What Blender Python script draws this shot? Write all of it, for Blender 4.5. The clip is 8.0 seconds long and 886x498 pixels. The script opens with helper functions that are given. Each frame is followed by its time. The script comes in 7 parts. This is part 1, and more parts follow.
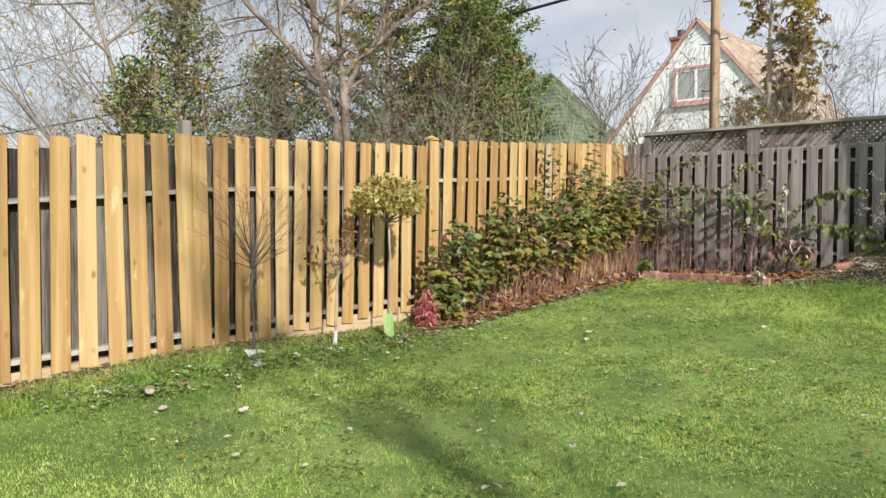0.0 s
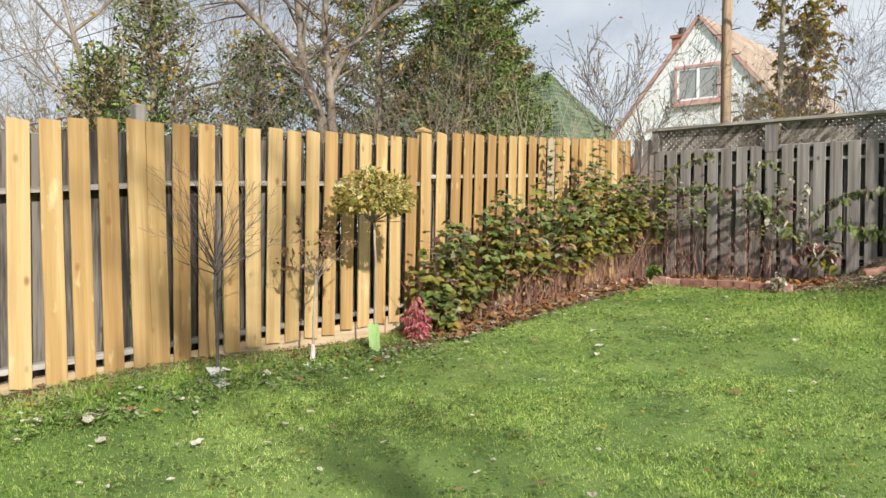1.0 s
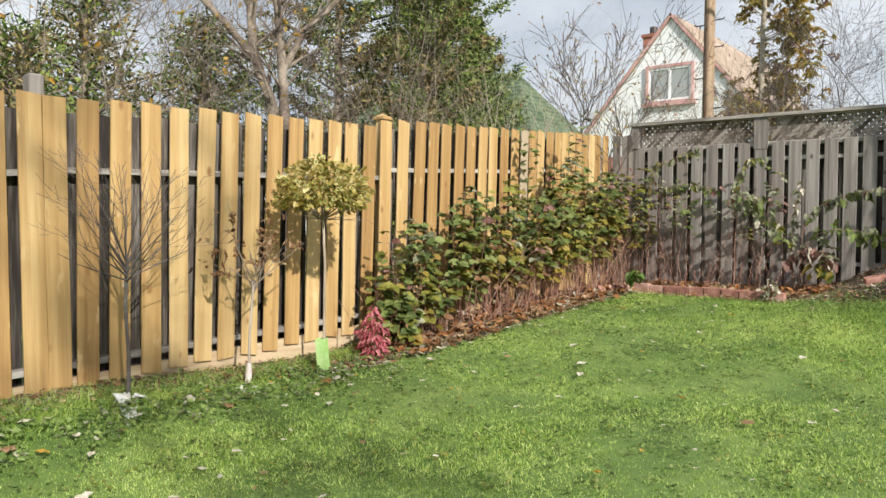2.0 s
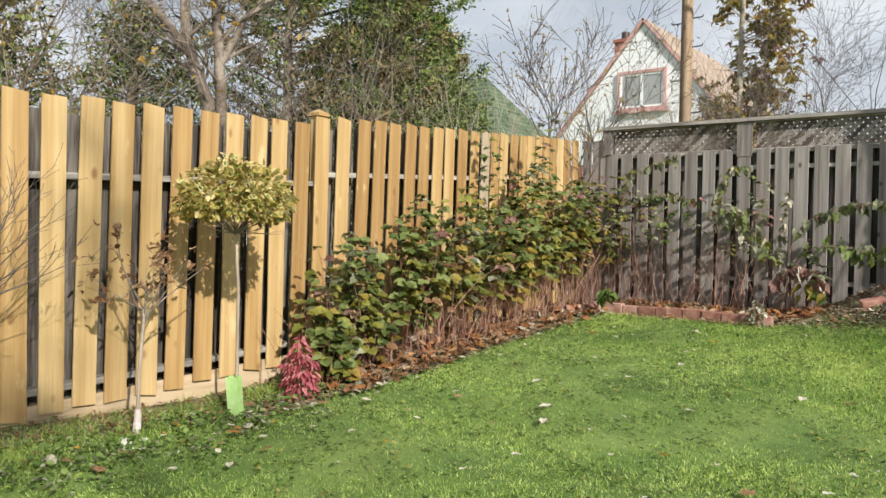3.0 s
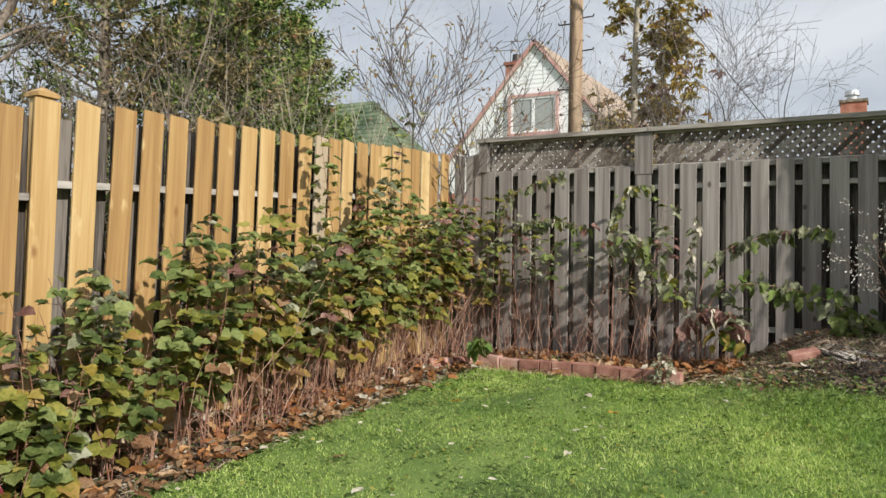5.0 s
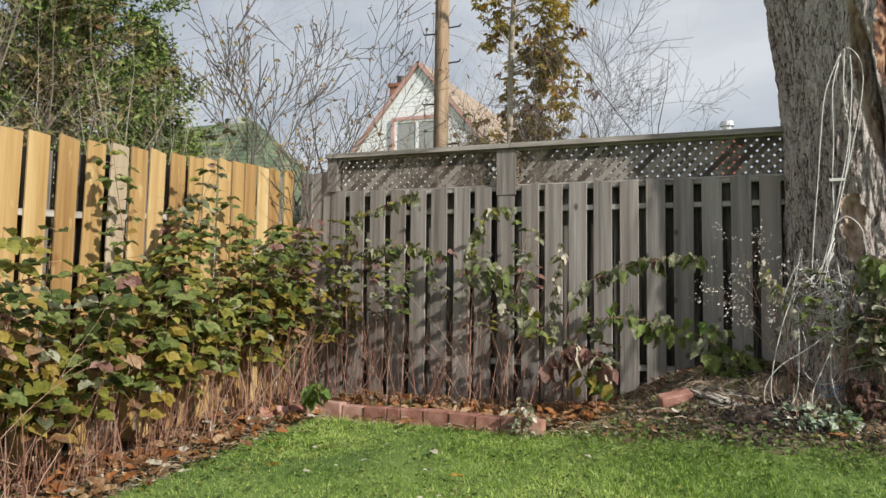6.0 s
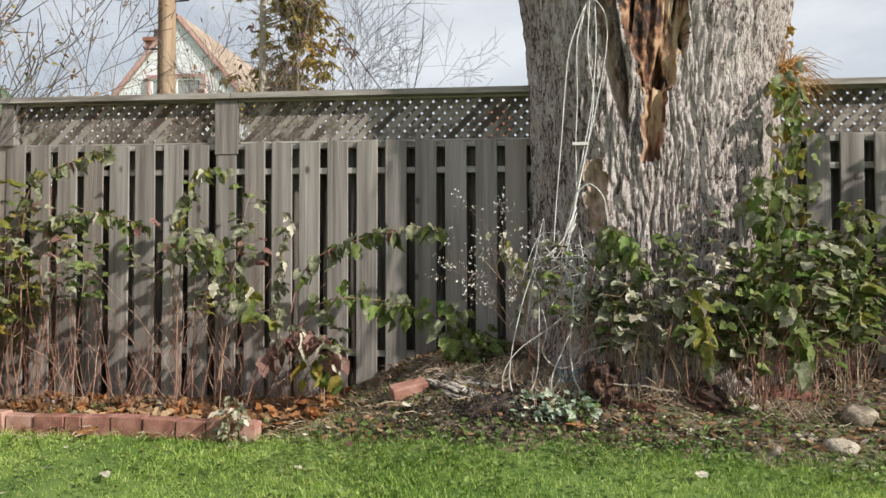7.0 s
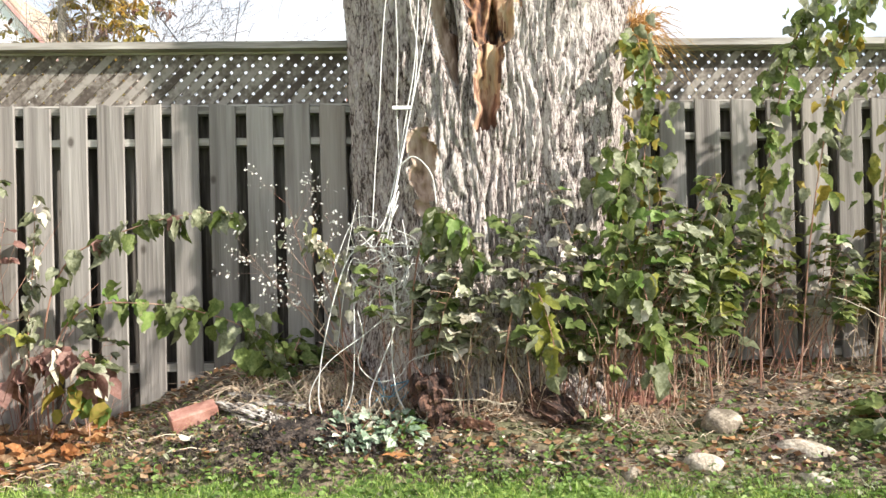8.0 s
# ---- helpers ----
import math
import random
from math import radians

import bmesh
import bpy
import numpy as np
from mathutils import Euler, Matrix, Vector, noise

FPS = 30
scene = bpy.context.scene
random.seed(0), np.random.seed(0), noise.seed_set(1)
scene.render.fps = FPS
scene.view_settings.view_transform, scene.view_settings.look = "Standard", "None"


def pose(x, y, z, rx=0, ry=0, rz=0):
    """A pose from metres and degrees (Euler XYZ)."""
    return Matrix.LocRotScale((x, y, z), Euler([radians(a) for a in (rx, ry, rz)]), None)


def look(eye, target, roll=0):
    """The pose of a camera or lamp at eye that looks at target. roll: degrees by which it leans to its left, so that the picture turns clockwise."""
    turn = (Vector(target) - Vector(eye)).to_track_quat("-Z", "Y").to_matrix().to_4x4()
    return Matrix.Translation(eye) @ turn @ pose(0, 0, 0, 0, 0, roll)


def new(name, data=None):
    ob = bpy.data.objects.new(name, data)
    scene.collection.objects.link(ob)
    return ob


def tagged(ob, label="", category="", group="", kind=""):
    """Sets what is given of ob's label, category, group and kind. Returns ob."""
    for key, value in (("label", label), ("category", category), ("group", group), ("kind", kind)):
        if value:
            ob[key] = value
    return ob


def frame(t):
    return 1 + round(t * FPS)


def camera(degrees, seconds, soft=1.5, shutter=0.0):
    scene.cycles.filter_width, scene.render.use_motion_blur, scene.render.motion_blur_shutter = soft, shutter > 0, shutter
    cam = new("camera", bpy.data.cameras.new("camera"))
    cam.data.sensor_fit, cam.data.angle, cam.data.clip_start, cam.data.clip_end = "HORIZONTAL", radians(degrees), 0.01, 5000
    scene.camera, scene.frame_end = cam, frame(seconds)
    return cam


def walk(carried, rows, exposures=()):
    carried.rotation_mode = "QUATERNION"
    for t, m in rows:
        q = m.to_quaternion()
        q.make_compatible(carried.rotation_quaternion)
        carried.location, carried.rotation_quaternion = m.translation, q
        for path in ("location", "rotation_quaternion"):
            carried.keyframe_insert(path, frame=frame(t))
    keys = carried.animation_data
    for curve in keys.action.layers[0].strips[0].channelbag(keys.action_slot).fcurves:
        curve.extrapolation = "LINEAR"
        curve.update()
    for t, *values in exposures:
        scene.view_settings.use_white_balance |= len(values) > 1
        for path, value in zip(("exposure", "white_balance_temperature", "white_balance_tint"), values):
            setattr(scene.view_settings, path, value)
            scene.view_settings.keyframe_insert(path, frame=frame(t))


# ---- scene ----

cam = camera(58.8, 8.0)
PATH = [
    (0, (-0.015, -0.147, 1.535), (-1.348, 1.342, 1.474), 0.2),
    (0.5, (-0.317, 0.155, 1.535), (-1.65, 1.645, 1.481), 0.2),
    (1, (-0.555, 0.489, 1.503), (-1.879, 1.988, 1.452), 0.3),
    (1.5, (-0.792, 0.843, 1.493), (-2.113, 2.344, 1.456), 0.2),
    (1.7, (-0.936, 0.969, 1.483), (-2.229, 2.495, 1.444), 0.4),
    (2.8, (-1.486, 1.897, 1.522), (-2.706, 3.482, 1.487), 1.0),
    (3, (-1.566, 2.058, 1.552), (-2.765, 3.659, 1.527), 1.2),
    (3.5, (-1.754, 2.492, 1.58), (-2.898, 4.132, 1.546), 1.4),
    (4, (-1.91, 2.912, 1.581), (-3.033, 4.566, 1.548), 1.2),
    (4.2, (-2.013, 3.083, 1.593), (-3.131, 4.741, 1.563), 1.2),
    (5.3, (-2.157, 4.147, 1.625), (-3.07, 5.923, 1.726), 1.1),
    (5.5, (-2.149, 4.34, 1.645), (-3.01, 6.141, 1.767), 1.2),
    (6, (-2.159, 4.803, 1.668), (-2.917, 6.649, 1.797), 0.7),
    (6.5, (-2.077, 5.215, 1.653), (-2.622, 7.135, 1.783), 0.7),
    (7, (-1.978, 5.69, 1.699), (-2.22, 7.674, 1.764), -0.0),
    (7.5, (-1.873, 6.101, 1.688), (-1.973, 8.098, 1.736), -0.9),
    (8, (-1.732, 6.502, 1.735), (-1.644, 8.5, 1.757), -1.4),
]
EXPOSURES = [(0.0, 0.33), (1.5, 0.38), (3.0, 0.29), (3.5, 0.30), (4.2, 0.40), (5.5, 0.07), (6.5, 0.12), (7.0, 0.30), (7.5, 0.84), (8.0, 1.19)]
walk(cam, [(t, look(eye, target, roll)) for t, eye, target, roll in PATH], EXPOSURES)

# ---- sky and sun ----
SUN_TO = Vector((0.80, -0.37, 0.51)).normalized()
sun_data = bpy.data.lights.new("sun", "SUN")
sun_data.energy, sun_data.angle, sun_data.color = 4.45, radians(0.9), (1.0, 0.94, 0.84)
sun = new("sun", sun_data)
sun.matrix_world = look((30, -4, 25), Vector((30, -4, 25)) - SUN_TO)


def make_world():
    w = bpy.data.worlds.new("sky")
    w.use_nodes = True
    scene.world = w
    nt = w.node_tree
    nt.nodes.clear()
    N, L = nt.nodes.new, nt.links.new
    out = N("ShaderNodeOutputWorld")
    sky = N("ShaderNodeTexSky")
    sky.sky_type, sky.sun_disc = "NISHITA", False
    sky.sun_elevation = math.asin(SUN_TO.z)
    sky.sun_rotation = math.atan2(SUN_TO.x, SUN_TO.y)
    clear = N("ShaderNodeBackground")
    clear.inputs[1].default_value = 0.10
    L(sky.outputs[0], clear.inputs[0])
    co = N("ShaderNodeTexCoord")
    mp = N("ShaderNodeMapping")
    mp.inputs["Scale"].default_value = (1.0, 1.0, 2.6)
    L(co.outputs["Generated"], mp.inputs[0])
    nz = N("ShaderNodeTexNoise")
    nz.inputs["Scale"].default_value, nz.inputs["Detail"].default_value, nz.inputs["Roughness"].default_value = 2.3, 6, 0.52
    nz.inputs["Distortion"].default_value = 0.4
    L(mp.outputs[0], nz.inputs["Vector"])
    rp = N("ShaderNodeValToRGB")
    rp.color_ramp.elements[0].position, rp.color_ramp.elements[0].color = 0.36, (0.55, 0.60, 0.67, 1)
    rp.color_ramp.elements[1].position, rp.color_ramp.elements[1].color = 0.64, (0.95, 0.97, 1.0, 1)
    L(nz.outputs[0], rp.inputs[0])
    cloud = N("ShaderNodeBackground")
    cloud.inputs[1].default_value = 0.80
    L(rp.outputs[0], cloud.inputs[0])
    mix = N("ShaderNodeMixShader")
    mix.inputs[0].default_value = 0.82
    L(clear.outputs[0], mix.inputs[1])
    L(cloud.outputs[0], mix.inputs[2])
    L(mix.outputs[0], out.inputs[0])


make_world()


# ---- materials ----
def material(name, ramp, scale=8.0, stretch=(1, 1, 1), rough=0.8, bump=0.3, fine=60.0, coord="Object", vary=0.0, island=False,
             spots=None, metal=0.0, translucent=0.0, shift=True, stain=None, detail=5.0, grit=0.35, shine=0.5):
    """Colours of ramp run over a coarse noise mixed with a fine one; vary shifts the value from object to object or island to island."""
    m = bpy.data.materials.new(name)
    m.use_nodes = True
    nt = m.node_tree
    nt.nodes.clear()
    N, L = nt.nodes.new, nt.links.new
    out, bs = N("ShaderNodeOutputMaterial"), N("ShaderNodeBsdfPrincipled")
    bs.inputs["Roughness"].default_value, bs.inputs["Metallic"].default_value, bs.inputs["Specular IOR Level"].default_value = rough, metal, shine
    co, mp = N("ShaderNodeTexCoord"), N("ShaderNodeMapping")
    mp.inputs["Scale"].default_value = stretch
    if coord == "World":
        geo = N("ShaderNodeNewGeometry")
        L(geo.outputs["Position"], mp.inputs[0])
    else:
        L(co.outputs["Object"], mp.inputs[0])
    if island:
        rnd = N("ShaderNodeNewGeometry").outputs["Random Per Island"]
    else:
        rnd = N("ShaderNodeObjectInfo").outputs["Random"]
    if shift and coord != "World":
        mul = N("ShaderNodeMath")
        mul.operation = "MULTIPLY"
        mul.inputs[1].default_value = 37.0
        L(rnd, mul.inputs[0])
        comb = N("ShaderNodeCombineXYZ")
        for k in range(3):
            L(mul.outputs[0], comb.inputs[k])
        L(comb.outputs[0], mp.inputs["Location"])
    n1, n2 = N("ShaderNodeTexNoise"), N("ShaderNodeTexNoise")
    n1.inputs["Scale"].default_value, n1.inputs["Detail"].default_value = scale, detail
    n2.inputs["Scale"].default_value, n2.inputs["Detail"].default_value = fine, 4
    n1.inputs["Distortion"].default_value = 0.3
    L(mp.outputs[0], n1.inputs["Vector"])
    L(mp.outputs[0], n2.inputs["Vector"])
    add = N("ShaderNodeMath")
    add.operation = "MULTIPLY_ADD"
    add.inputs[1].default_value = grit
    L(n2.outputs[0], add.inputs[0])
    L(n1.outputs[0], add.inputs[2])
    sub = N("ShaderNodeMath")
    sub.operation = "SUBTRACT"
    sub.inputs[1].default_value = grit / 2
    L(add.outputs[0], sub.inputs[0])
    value = sub.outputs[0]
    if vary:
        va = N("ShaderNodeMath")
        va.operation = "MULTIPLY_ADD"
        va.inputs[1].default_value = vary
        L(rnd, va.inputs[0])
        L(value, va.inputs[2])
        vs = N("ShaderNodeMath")
        vs.operation = "SUBTRACT"
        vs.inputs[1].default_value = vary / 2
        L(va.outputs[0], vs.inputs[0])
        value = vs.outputs[0]
    rp = N("ShaderNodeValToRGB")
    el = rp.color_ramp.elements
    while len(el) < len(ramp):
        el.new(0.5)
    for e, (p, c) in zip(el, ramp):
        e.position, e.color = p, (*c, 1)
    L(value, rp.inputs[0])
    colour = rp.outputs[0]
    for extra in filter(None, (spots, stain)):
        # extra: (scale, stretch, low, high, colour, strength)
        sc, st, lo, hi, cc, k = extra
        m2 = N("ShaderNodeMapping")
        m2.inputs["Scale"].default_value = st
        L(mp.outputs[0], m2.inputs[0])
        if extra is spots:
            tx = N("ShaderNodeTexVoronoi")
            tx.inputs["Scale"].default_value = sc
            L(m2.outputs[0], tx.inputs["Vector"])
            val = tx.outputs["Distance"]
        else:
            tx = N("ShaderNodeTexNoise")
            tx.inputs["Scale"].default_value, tx.inputs["Detail"].default_value = sc, 5
            L(m2.outputs[0], tx.inputs["Vector"])
            val = tx.outputs[0]
        mr = N("ShaderNodeMapRange")
        mr.inputs["From Min"].default_value, mr.inputs["From Max"].default_value = lo, hi
        mr.inputs["To Min"].default_value, mr.inputs["To Max"].default_value = (k, 0.0) if extra is spots else (0.0, k)
        L(val, mr.inputs[0])
        mx = N("ShaderNodeMix")
        mx.data_type = "RGBA"
        L(mr.outputs[0], mx.inputs[0])
        L(colour, mx.inputs[6])
        mx.inputs[7].default_value = (*cc, 1)
        colour = mx.outputs[2]
    L(colour, bs.inputs["Base Color"])
    if bump:
        bp = N("ShaderNodeBump")
        bp.inputs["Strength"].default_value, bp.inputs["Distance"].default_value = bump, 0.01
        L(sub.outputs[0], bp.inputs["Height"])
        L(bp.outputs[0], bs.inputs["Normal"])
    if translucent:
        tr, mix = N("ShaderNodeBsdfTranslucent"), N("ShaderNodeMixShader")
        mix.inputs[0].default_value = translucent
        L(colour, tr.inputs[0])
        L(bs.outputs[0], mix.inputs[1])
        L(tr.outputs[0], mix.inputs[2])
        L(mix.outputs[0], out.inputs[0])
    else:
        L(bs.outputs[0], out.inputs[0])
    return m


CEDAR = material("cedar_boards", [(0.05, (0.24, 0.125, 0.042)), (0.5, (0.455, 0.29, 0.118)), (0.95, (0.65, 0.485, 0.25))], 1.6, (9, 9, 0.6), 0.62, 0.4, 9.0, grit=0.35,
                 vary=0.52, spots=(6.0, (0.11, 0.11, 1.67), 0.06, 0.15, (0.24, 0.11, 0.036), 0.8), stain=(9.0, (0.11, 0.11, 1.2), 0.62, 0.72, (0.70, 0.54, 0.29), 0.7))
GREY = material("weathered_boards", [(0.20, (0.12, 0.106, 0.098)), (0.5, (0.245, 0.223, 0.209)), (0.80, (0.40, 0.375, 0.353))], 1.8, (9, 9, 0.55), 0.85, 0.7, 10.0, grit=0.32,
                vary=0.22, spots=(6.0, (0.11, 0.11, 1.82), 0.06, 0.13, (0.06, 0.047, 0.04), 0.85), stain=(0.8, (0.15, 0.15, 1.2), 0.52, 0.75, (0.25, 0.19, 0.15), 0.35))
LATTICE = material("lattice_slats", [(0.33, (0.075, 0.058, 0.048)), (0.5, (0.165, 0.14, 0.122)), (0.67, (0.31, 0.28, 0.255))], 3.0, (2, 2, 2), 0.85, 0.4, 25.0, vary=0.3, grit=0.6)
FORKBARK = material("grey_brown_bark", [(0.33, (0.06, 0.045, 0.037)), (0.5, (0.16, 0.125, 0.10)), (0.67, (0.34, 0.285, 0.235))], 3.0, rough=0.9, bump=0.6, fine=25.0)
ROTWOOD = material("rotted_heartwood", [(0.36, (0.012, 0.007, 0.006)), (0.46, (0.09, 0.037, 0.022)), (0.54, (0.21, 0.10, 0.055)), (0.66, (0.40, 0.25, 0.15))], 8.0, (1.0, 1.0, 0.7), 0.85, 1.0, 30.0, shift=False, grit=0.7)
INNERBARK = material("inner_bark", [(0.34, (0.10, 0.045, 0.028)), (0.5, (0.24, 0.125, 0.08)), (0.68, (0.44, 0.30, 0.21))], 7.0, (2.0, 2.0, 0.7), 0.85, 0.8, 18.0, shift=False, grit=0.6)
GREY_H = material("weathered_rails", [(0.33, (0.17, 0.155, 0.14)), (0.5, (0.32, 0.295, 0.27)), (0.67, (0.46, 0.435, 0.405))], 1.8, (0.8, 0.8, 9), 0.85, 0.45, 10.0, vary=0.25)
# Weathered grey rear wood, coloured darker to hold the shade between boards.
BACKBOARD_SHADED = material("rear_boards_gap_shade", [(0.30, (0.026, 0.021, 0.018)), (0.5, (0.085, 0.072, 0.062)), (0.70, (0.21, 0.19, 0.17))], 1.8, (9, 9, 0.7), 0.85, 0.6, 10.0, vary=0.3, grit=0.6,
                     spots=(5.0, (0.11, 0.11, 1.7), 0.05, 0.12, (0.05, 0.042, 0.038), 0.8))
PALEBOARD = material("pale_weathered_board", [(0.25, (0.33, 0.26, 0.18)), (0.5, (0.44, 0.355, 0.25)), (0.75, (0.53, 0.45, 0.345))], 1.6, (9, 9, 0.6), 0.7, 0.4, 9.0)
KICK = material("kickboards", [(0.25, (0.36, 0.26, 0.16)), (0.5, (0.52, 0.40, 0.26)), (0.78, (0.62, 0.50, 0.35))], 1.6, (0.7, 0.7, 9), 0.75, 0.3, 10.0, vary=0.2)
DARKSOIL = material("dark_soil", [(0.33, (0.012, 0.009, 0.008)), (0.5, (0.032, 0.023, 0.019)), (0.68, (0.09, 0.068, 0.055))], 14.0, rough=0.95, bump=1.0, fine=90.0, coord="World", grit=0.8)
GRASS_SOIL = material("lawn_turf", [(0.30, (0.055, 0.10, 0.02)), (0.5, (0.105, 0.175, 0.036)), (0.7, (0.17, 0.24, 0.06))], 1.3, rough=0.9, bump=0.8, fine=70.0, coord="World")
BLADES = material("grass_blades", [(0.20, (0.10, 0.20, 0.026)), (0.48, (0.30, 0.455, 0.077)), (0.80, (0.60, 0.69, 0.235))], 1.1, rough=0.55, bump=0.0, fine=15.0, coord="World", grit=0.8,
                  vary=0.65, island=True, translucent=0.30)
SOIL = material("bed_soil", [(0.33, (0.035, 0.025, 0.018)), (0.5, (0.10, 0.073, 0.052)), (0.68, (0.23, 0.18, 0.13))], 7.0, rough=0.95, bump=1.0, fine=60.0, coord="World", grit=0.7,
                stain=(3.0, (1, 1, 1), 0.5, 0.66, (0.10, 0.125, 0.045), 0.55))


def bark_material():
    """Pale flaking ridges between upright furrows that are coloured dark for grime and shade."""
    m = bpy.data.materials.new("old_bark")
    m.use_nodes = True
    nt = m.node_tree
    N, L = nt.nodes.new, nt.links.new
    bs = nt.nodes["Principled BSDF"]
    bs.inputs["Roughness"].default_value = 0.93
    co = N("ShaderNodeTexCoord")

    def layer(stretch, scale, detail, coarse, low, high, ridged=False):
        mp, nz, mr = N("ShaderNodeMapping"), N("ShaderNodeTexNoise"), N("ShaderNodeMapRange")
        mp.inputs["Scale"].default_value = (1, 1, stretch)
        nz.inputs["Scale"].default_value, nz.inputs["Detail"].default_value, nz.inputs["Roughness"].default_value, nz.inputs["Distortion"].default_value = scale, detail, coarse, 0.5
        mr.inputs["From Min"].default_value, mr.inputs["From Max"].default_value = low, high
        L(co.outputs["Object"], mp.inputs[0])
        L(mp.outputs[0], nz.inputs["Vector"])
        out = nz.outputs[0]
        if ridged:
            sb, ab = N("ShaderNodeMath"), N("ShaderNodeMath")
            sb.operation, ab.operation = "SUBTRACT", "ABSOLUTE"
            sb.inputs[1].default_value = 0.5
            L(out, sb.inputs[0])
            L(sb.outputs[0], ab.inputs[0])
            out = ab.outputs[0]
        L(out, mr.inputs[0])
        return mr.outputs[0]

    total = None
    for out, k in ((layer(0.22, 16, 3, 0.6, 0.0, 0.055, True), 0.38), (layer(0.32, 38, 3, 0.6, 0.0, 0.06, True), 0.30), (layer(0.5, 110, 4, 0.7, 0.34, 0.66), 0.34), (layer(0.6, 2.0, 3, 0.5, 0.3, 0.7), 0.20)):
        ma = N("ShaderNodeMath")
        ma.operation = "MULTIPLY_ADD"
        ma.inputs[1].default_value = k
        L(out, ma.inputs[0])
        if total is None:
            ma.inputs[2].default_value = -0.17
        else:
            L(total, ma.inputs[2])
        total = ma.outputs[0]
    # Ramp on the bump height: furrow shade is painted in along with grime.
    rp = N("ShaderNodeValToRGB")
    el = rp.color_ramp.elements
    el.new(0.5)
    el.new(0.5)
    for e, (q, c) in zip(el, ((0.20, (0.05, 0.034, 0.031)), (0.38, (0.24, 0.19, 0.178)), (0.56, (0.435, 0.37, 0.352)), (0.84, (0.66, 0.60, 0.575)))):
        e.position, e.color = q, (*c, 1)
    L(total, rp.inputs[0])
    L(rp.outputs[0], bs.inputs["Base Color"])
    bp = N("ShaderNodeBump")
    bp.inputs["Strength"].default_value, bp.inputs["Distance"].default_value = 1.0, 0.014
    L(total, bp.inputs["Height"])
    L(bp.outputs[0], bs.inputs["Normal"])
    return m


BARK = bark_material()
DEADWOOD = material("exposed_wood", [(0.32, (0.06, 0.028, 0.018)), (0.40, (0.20, 0.11, 0.065)), (0.48, (0.36, 0.235, 0.14)), (0.68, (0.50, 0.375, 0.25))], 7.0, (2.2, 2.2, 0.8), 0.8, 0.8, 16.0, shift=False, grit=0.5)
SCARWOOD = material("scar_wood", [(0.3, (0.13, 0.075, 0.05)), (0.46, (0.36, 0.255, 0.195)), (0.72, (0.56, 0.45, 0.375))], 5.0, (2.5, 2.5, 0.8), 0.9, 0.8, 16.0, shift=False, grit=0.6)
TWIG = material("grey_brown_twigs", [(0.30, (0.13, 0.10, 0.08)), (0.5, (0.25, 0.205, 0.165)), (0.7, (0.40, 0.345, 0.285))], 3.0, rough=0.85, bump=0.4, fine=25.0)
DARKTWIG = material("dark_twigs", [(0.30, (0.05, 0.042, 0.04)), (0.5, (0.10, 0.085, 0.08)), (0.7, (0.17, 0.15, 0.14))], 3.0, rough=0.85, bump=0.4, fine=25.0)
PALETWIG = material("pale_twigs", [(0.30, (0.26, 0.22, 0.17)), (0.5, (0.42, 0.37, 0.29)), (0.7, (0.56, 0.50, 0.41))], 3.0, rough=0.8, bump=0.3, fine=25.0)
PALECANE = material("straw_canes", [(0.30, (0.24, 0.17, 0.12)), (0.5, (0.38, 0.29, 0.21)), (0.7, (0.52, 0.43, 0.33))], 2.0, rough=0.75, bump=0.2, fine=20.0, vary=0.5, island=True)
CANE = material("red_brown_canes", [(0.22, (0.10, 0.042, 0.03)), (0.5, (0.29, 0.14, 0.10)), (0.78, (0.52, 0.36, 0.275))], 2.0, rough=0.7, bump=0.2, fine=20.0, vary=0.5, island=True)
SMOOTHBARK = material("young_bark", [(0.30, (0.26, 0.21, 0.16)), (0.5, (0.40, 0.33, 0.26)), (0.7, (0.52, 0.45, 0.37))], 4.0, (3, 3, 0.6), 0.8, 0.3, 25.0)


def leaf_mat(name, a, b, c, tr=0.35, rough=0.5, vary=0.6):
    return material(name, [(0.18, a), (0.5, b), (0.85, c)], 9.0, rough=rough, bump=0.5, fine=70.0, grit=0.7, vary=vary, island=True, translucent=tr, coord="World", shine=0.22)


LEAF_GREEN = leaf_mat("raspberry_leaves", (0.052, 0.078, 0.024), (0.135, 0.18, 0.052), (0.30, 0.34, 0.125))
LEAF_LIME = leaf_mat("yellow_green_leaves", (0.08, 0.095, 0.018), (0.205, 0.215, 0.042), (0.40, 0.37, 0.10))
LEAF_YELLOW = leaf_mat("turning_leaves", (0.15, 0.17, 0.03), (0.30, 0.265, 0.055), (0.40, 0.26, 0.08))
LEAF_PURPLE = leaf_mat("wine_leaves", (0.13, 0.06, 0.05), (0.255, 0.135, 0.115), (0.40, 0.26, 0.22))
LEAF_DRY = leaf_mat("dry_leaves", (0.13, 0.065, 0.032), (0.27, 0.15, 0.08), (0.45, 0.32, 0.20), 0.2, 0.8)
LEAF_PALE = leaf_mat("pale_leaves", (0.30, 0.265, 0.20), (0.50, 0.46, 0.37), (0.72, 0.68, 0.59), 0.2, 0.7)
LEAF_GREYGREEN = leaf_mat("dull_leaves", (0.085, 0.095, 0.052), (0.20, 0.215, 0.125), (0.48, 0.49, 0.36))
LEAF_VARIEGATED = leaf_mat("variegated_leaves", (0.22, 0.19, 0.04), (0.54, 0.43, 0.125), (0.82, 0.72, 0.38), 0.42, 0.5, 0.9)
LEAF_RED = leaf_mat("crimson_leaves", (0.24, 0.05, 0.06), (0.45, 0.11, 0.14), (0.64, 0.27, 0.29))
